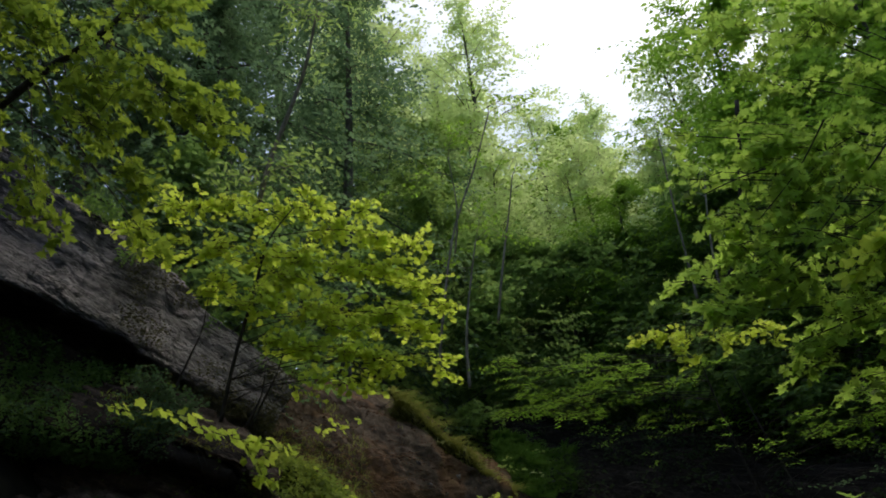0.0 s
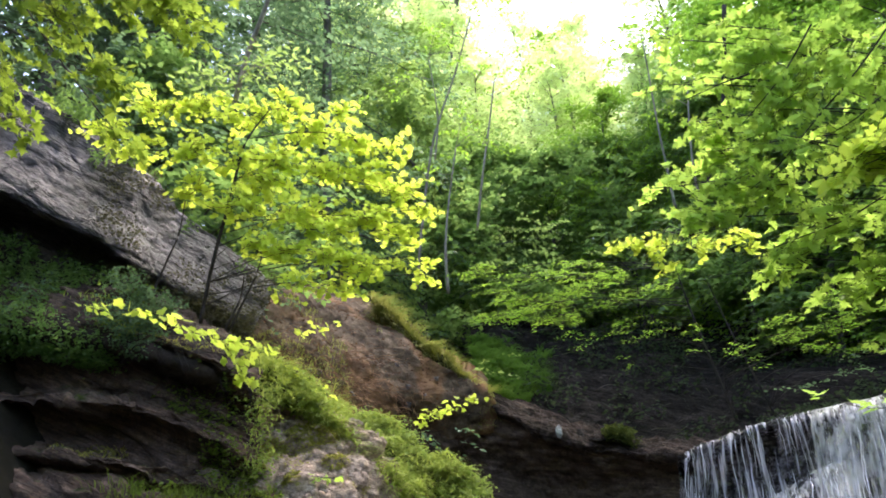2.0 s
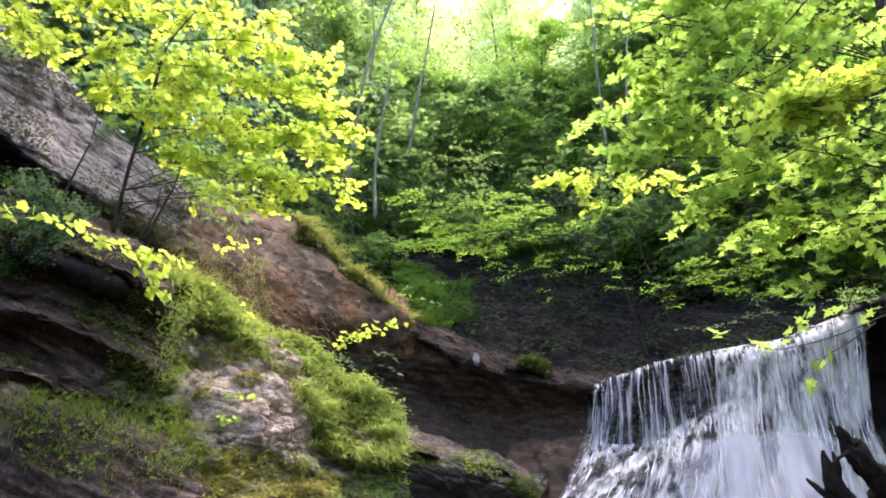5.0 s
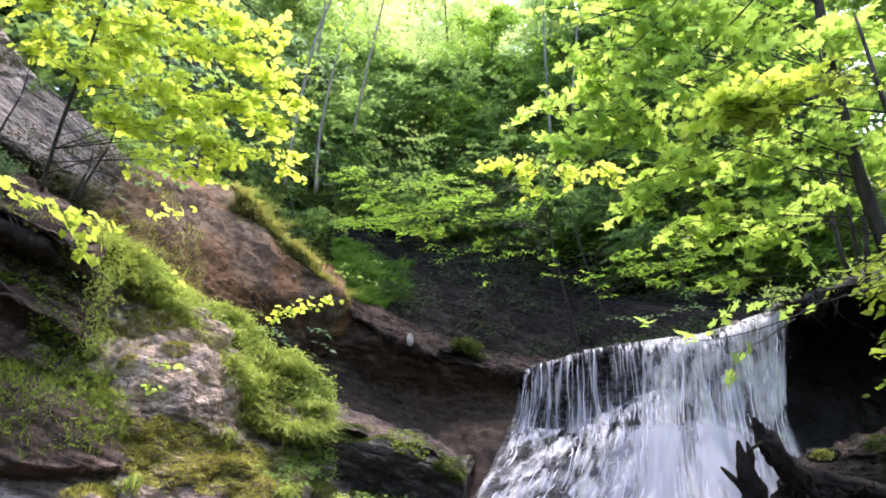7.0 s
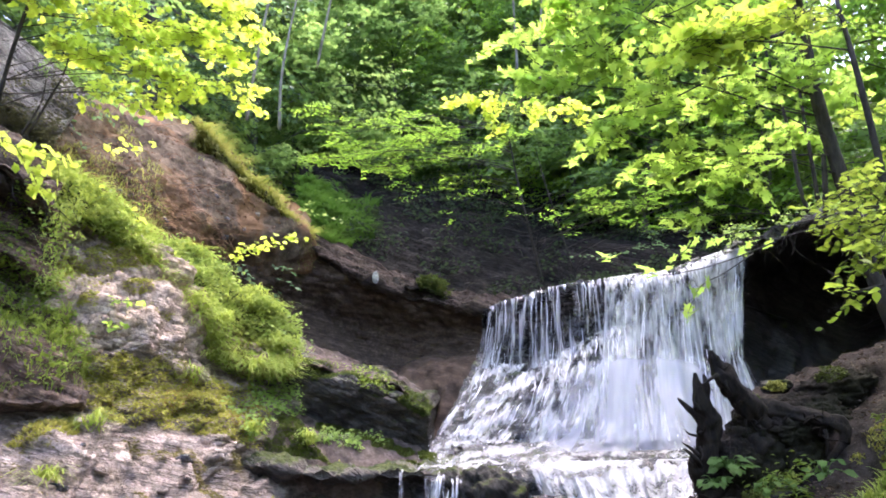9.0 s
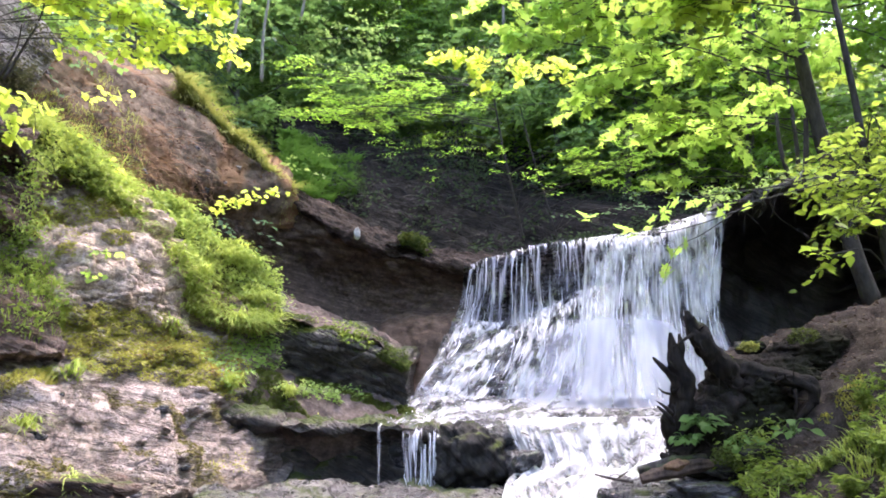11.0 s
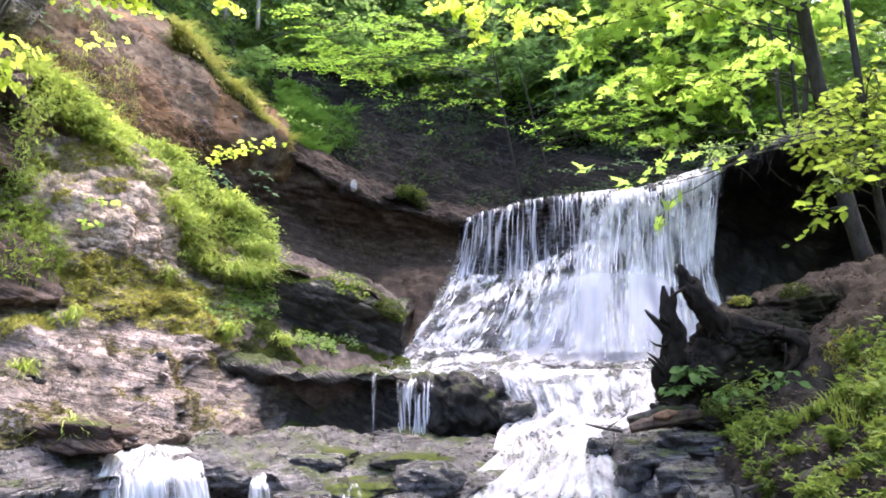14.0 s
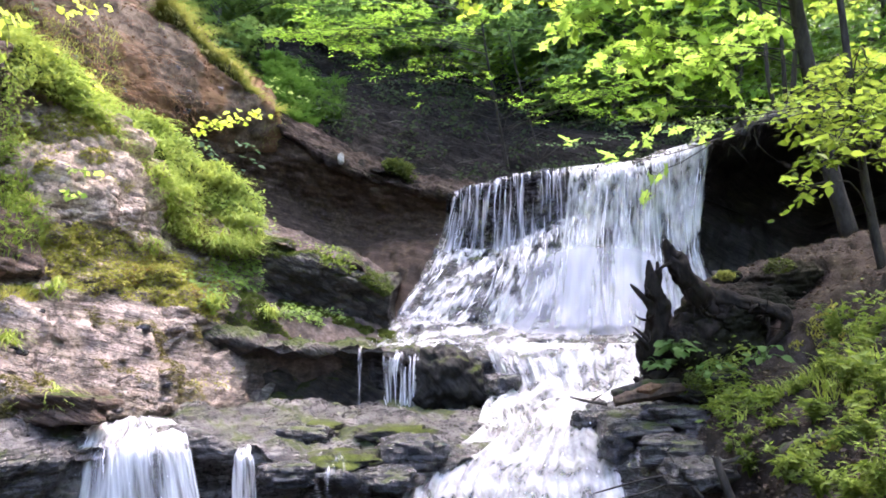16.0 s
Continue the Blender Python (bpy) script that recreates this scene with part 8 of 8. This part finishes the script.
for k, line in enumerate(([(-4.60, 6.27, 4.40), (-4.36, 6.18, 4.79), (-4.20, 6.12, 5.03), (-4.09, 6.03, 5.33)], [(-3.94, 6.70, 4.21), (-3.73, 6.63, 4.51), (-3.60, 6.59, 4.71), (-3.47, 6.50, 5.01)], [(-4.00, 6.69, 4.20), (-3.81, 6.63, 4.46), (-3.74, 6.57, 4.67)])):
    v, q, t = tube_arrays(line, np.linspace(0.014, 0.004, len(line)), 6, 16)
    ob = thing("bare_sapling", None, "thin bare sapling stem on the rock slope", "sapling")
    part("stem", mesh_of("stem", v, [q, t], BARK), ob)
pebble = thing("pale_stone", boulder_mesh("pale_stone", (0.05, 0.04, 0.085), PEBBLE_ROCK, 21, 12, 0.3), "small pale upright stone on the alcove ledge", "stone")
pebble.matrix_world = pose(-1.45, 11.68, 3.67)
rng = np.random.default_rng(17)


def root_net(name, g, n, u, v, length, mat, label, sag=0.3, thick=0.006):
    """Loose roots hanging down a slope."""
    tubes = []
    p, nr = scatter(g, n, rng, u, v)
    for a, b in zip(p, nr):
        d = np.array([rng.normal(0, 0.7), 0, -abs(rng.normal(0.5, 0.4))]) * length
        tubes.append(tube_arrays([a - b * 0.03, a + d * 0.4 + b * 0.05 + rng.normal(0, 0.03, 3), a + d + b * 0.02 + rng.normal(0, 0.04, 3)], (thick, thick * 0.8, thick * 0.3), 4, 8, cap=False))
    vv, f = join(tubes)
    stuff(name, mesh_of(name, vv, f, mat), label, "roots")


root_net("slope_roots", ROCKS["earth_slope"], 380, (0.05, 0.75), (0.1, 0.85), 0.4, LOG_WOOD, "thin brown roots and dry stalks over the earth slope", thick=0.0045)
STRAW = bark_mat("orange-brown dry stalk", (0.12, 0.065, 0.035), (0.42, 0.26, 0.14))
root_net("slope_straw", ROCKS["earth_slope"], 420, (0.3, 0.82), (0.2, 0.85), 0.3, STRAW, "orange-brown dry stalks caught on the earth slope", thick=0.004)
root_net("alcove_roots", ROCKS["alcove_slope"], 200, (0.1, 0.72), (0.05, 0.85), 0.7, WOOD_BARK, "dark bare roots hanging on the shaded slope")
root_net("cave_roots", ROCKS["cave_wall"], 60, (0.18, 0.3), (0.05, 0.7), 0.35, BARK, "dark roots hanging from the bank edge")
p, n = scatter(ROCKS["cave_wall"], 3600, rng, (0.05, 0.27), (0.0, 1.0))
p, n = patchy(p, n, 1.6, 0.05, 23)
stuff("edge_plants", leaf_mesh("edge_plants", OVAL, p + n * rng.uniform(0.0, 0.25, (len(p), 1)) + np.array([0, 0, 0.05]), 0.055, GREEN_LEAF, rng, tilt=0.7), "green plants along the bank edge over the hollow", "shrubs")
p, n = scatter(ROCKS["upper_slab"], 20000, rng, (0.55, 1.0), (0.35, 1.0))
p, n = patchy(p, n, 1.4, 0.1, 5)
stuff("slab_shrub", leaf_mesh("slab_shrub", OVAL, p + n * rng.uniform(0.0, 0.3, (len(p), 1)), 0.03, TWIG_LEAF, rng, tilt=0.9), "grey-green twiggy shrub at the slab foot", "shrubs")
p, n = scatter(ROCKS["upper_slab"], 16000, rng, (0.0, 0.2), (0.05, 1.0))
p, n = patchy(p, n, 1.3, 0.0, 6)
stuff("slab_top_shrub", leaf_mesh("slab_top_shrub", OVAL, p + n * rng.uniform(-0.05, 0.3, (len(p), 1)) + np.array([0, 0.05, 0.08]), 0.04, UNDER_LEAF, rng, tilt=0.8), "green herbs and twigs hanging over the slab top", "shrubs")
p, n = scatter(ROCKS["upper_slab"], 5000, rng, (0.05, 0.45), (0.45, 1.0))
p, n = patchy(p, n, 1.5, 0.1, 16)
stuff("slab_top_shrub", leaf_mesh("slab_top_shrub", OVAL, p + n * rng.uniform(0.0, 0.2, (len(p), 1)), 0.035, TWIG_LEAF, rng, tilt=0.9), "brown dry twiggy growth on the slab", "shrubs")
p, n = scatter(ROCKS["brow_bank"], 15000, rng, (0.05, 0.9), (0.1, 0.62))
p, n = patchy(p, n, 1.8, 0.0, 81)
stuff("brow_herbs", leaf_mesh("brow_herbs", OVAL, p + n * rng.uniform(0.0, 0.16, (len(p), 1)), 0.042, UNDER_LEAF, rng, tilt=0.7), "dark green herbs over the soil brow", "herbs")
g = ROCKS["overhang_wall"]
p, n = scatter(g, 22000, rng, (0.0, 0.13))
p, n = patchy(p, n, 1.6, 0.12, 15)
stuff("brow_shrub", leaf_mesh("brow_shrub", OVAL, p + n * rng.uniform(0.0, 0.22, (len(p), 1)), 0.035, DARK_LEAF, rng, tilt=0.8), "dark twiggy shrub covering the rock brow", "shrubs")
p, n = scatter(g, 3000, rng, (0.02, 0.14))
p, n = patchy(p, n, 2.0, 0.1, 19)
stuff("brow_grass", blades("brow_grass", p, n, 0.16, GRASS, rng, width=0.004, fall=0.9), "short grass hanging over the rock brow", "grass")
root_net("brow_twigs", g, 90, (0.02, 0.16), (0.0, 1.0), 0.3, BARK, "thin dark twigs on the rock brow", thick=0.004)
g = ROCKS["earth_slope"]
p, n = scatter(g, 9000, rng, (0.05, 0.95))
p, n = patchy(p, n, 1.5, 0.32, 18)
stuff("slope_grass", blades("slope_grass", p, n, 0.14, DRY_GRASS, rng, width=0.004, fall=0.9), "sparse dry grass tufts on the earth slope", "grass")
p, n = scatter(g, 2600, rng, (0.05, 1.0))
stuff("slope_litter", leaf_mesh("slope_litter", OVAL, p + n * 0.012, 0.045, LOG_WOOD, rng, tilt=0.6, droop=0.0), "dead leaves and bark crumbs on the earth slope", "leaf litter")
for k, (a, b) in enumerate(zip(*scatter(g, 14, rng, (0.1, 0.95), (0.15, 0.95)))):
    r = rng.uniform(0.03, 0.07)
    ob = thing("slope_stone", boulder_mesh("slope_stone", (r, r * 0.8, r * 0.6), SLAB_ROCK if k % 3 else PALE_ROCK, 400 + k, 12, 0.3), "small angular stone stuck in the earth slope", "stone", "stones in the earth slope")
    ob.matrix_world = pose(*(a - b * r * 0.3), 0, 25, k * 40)
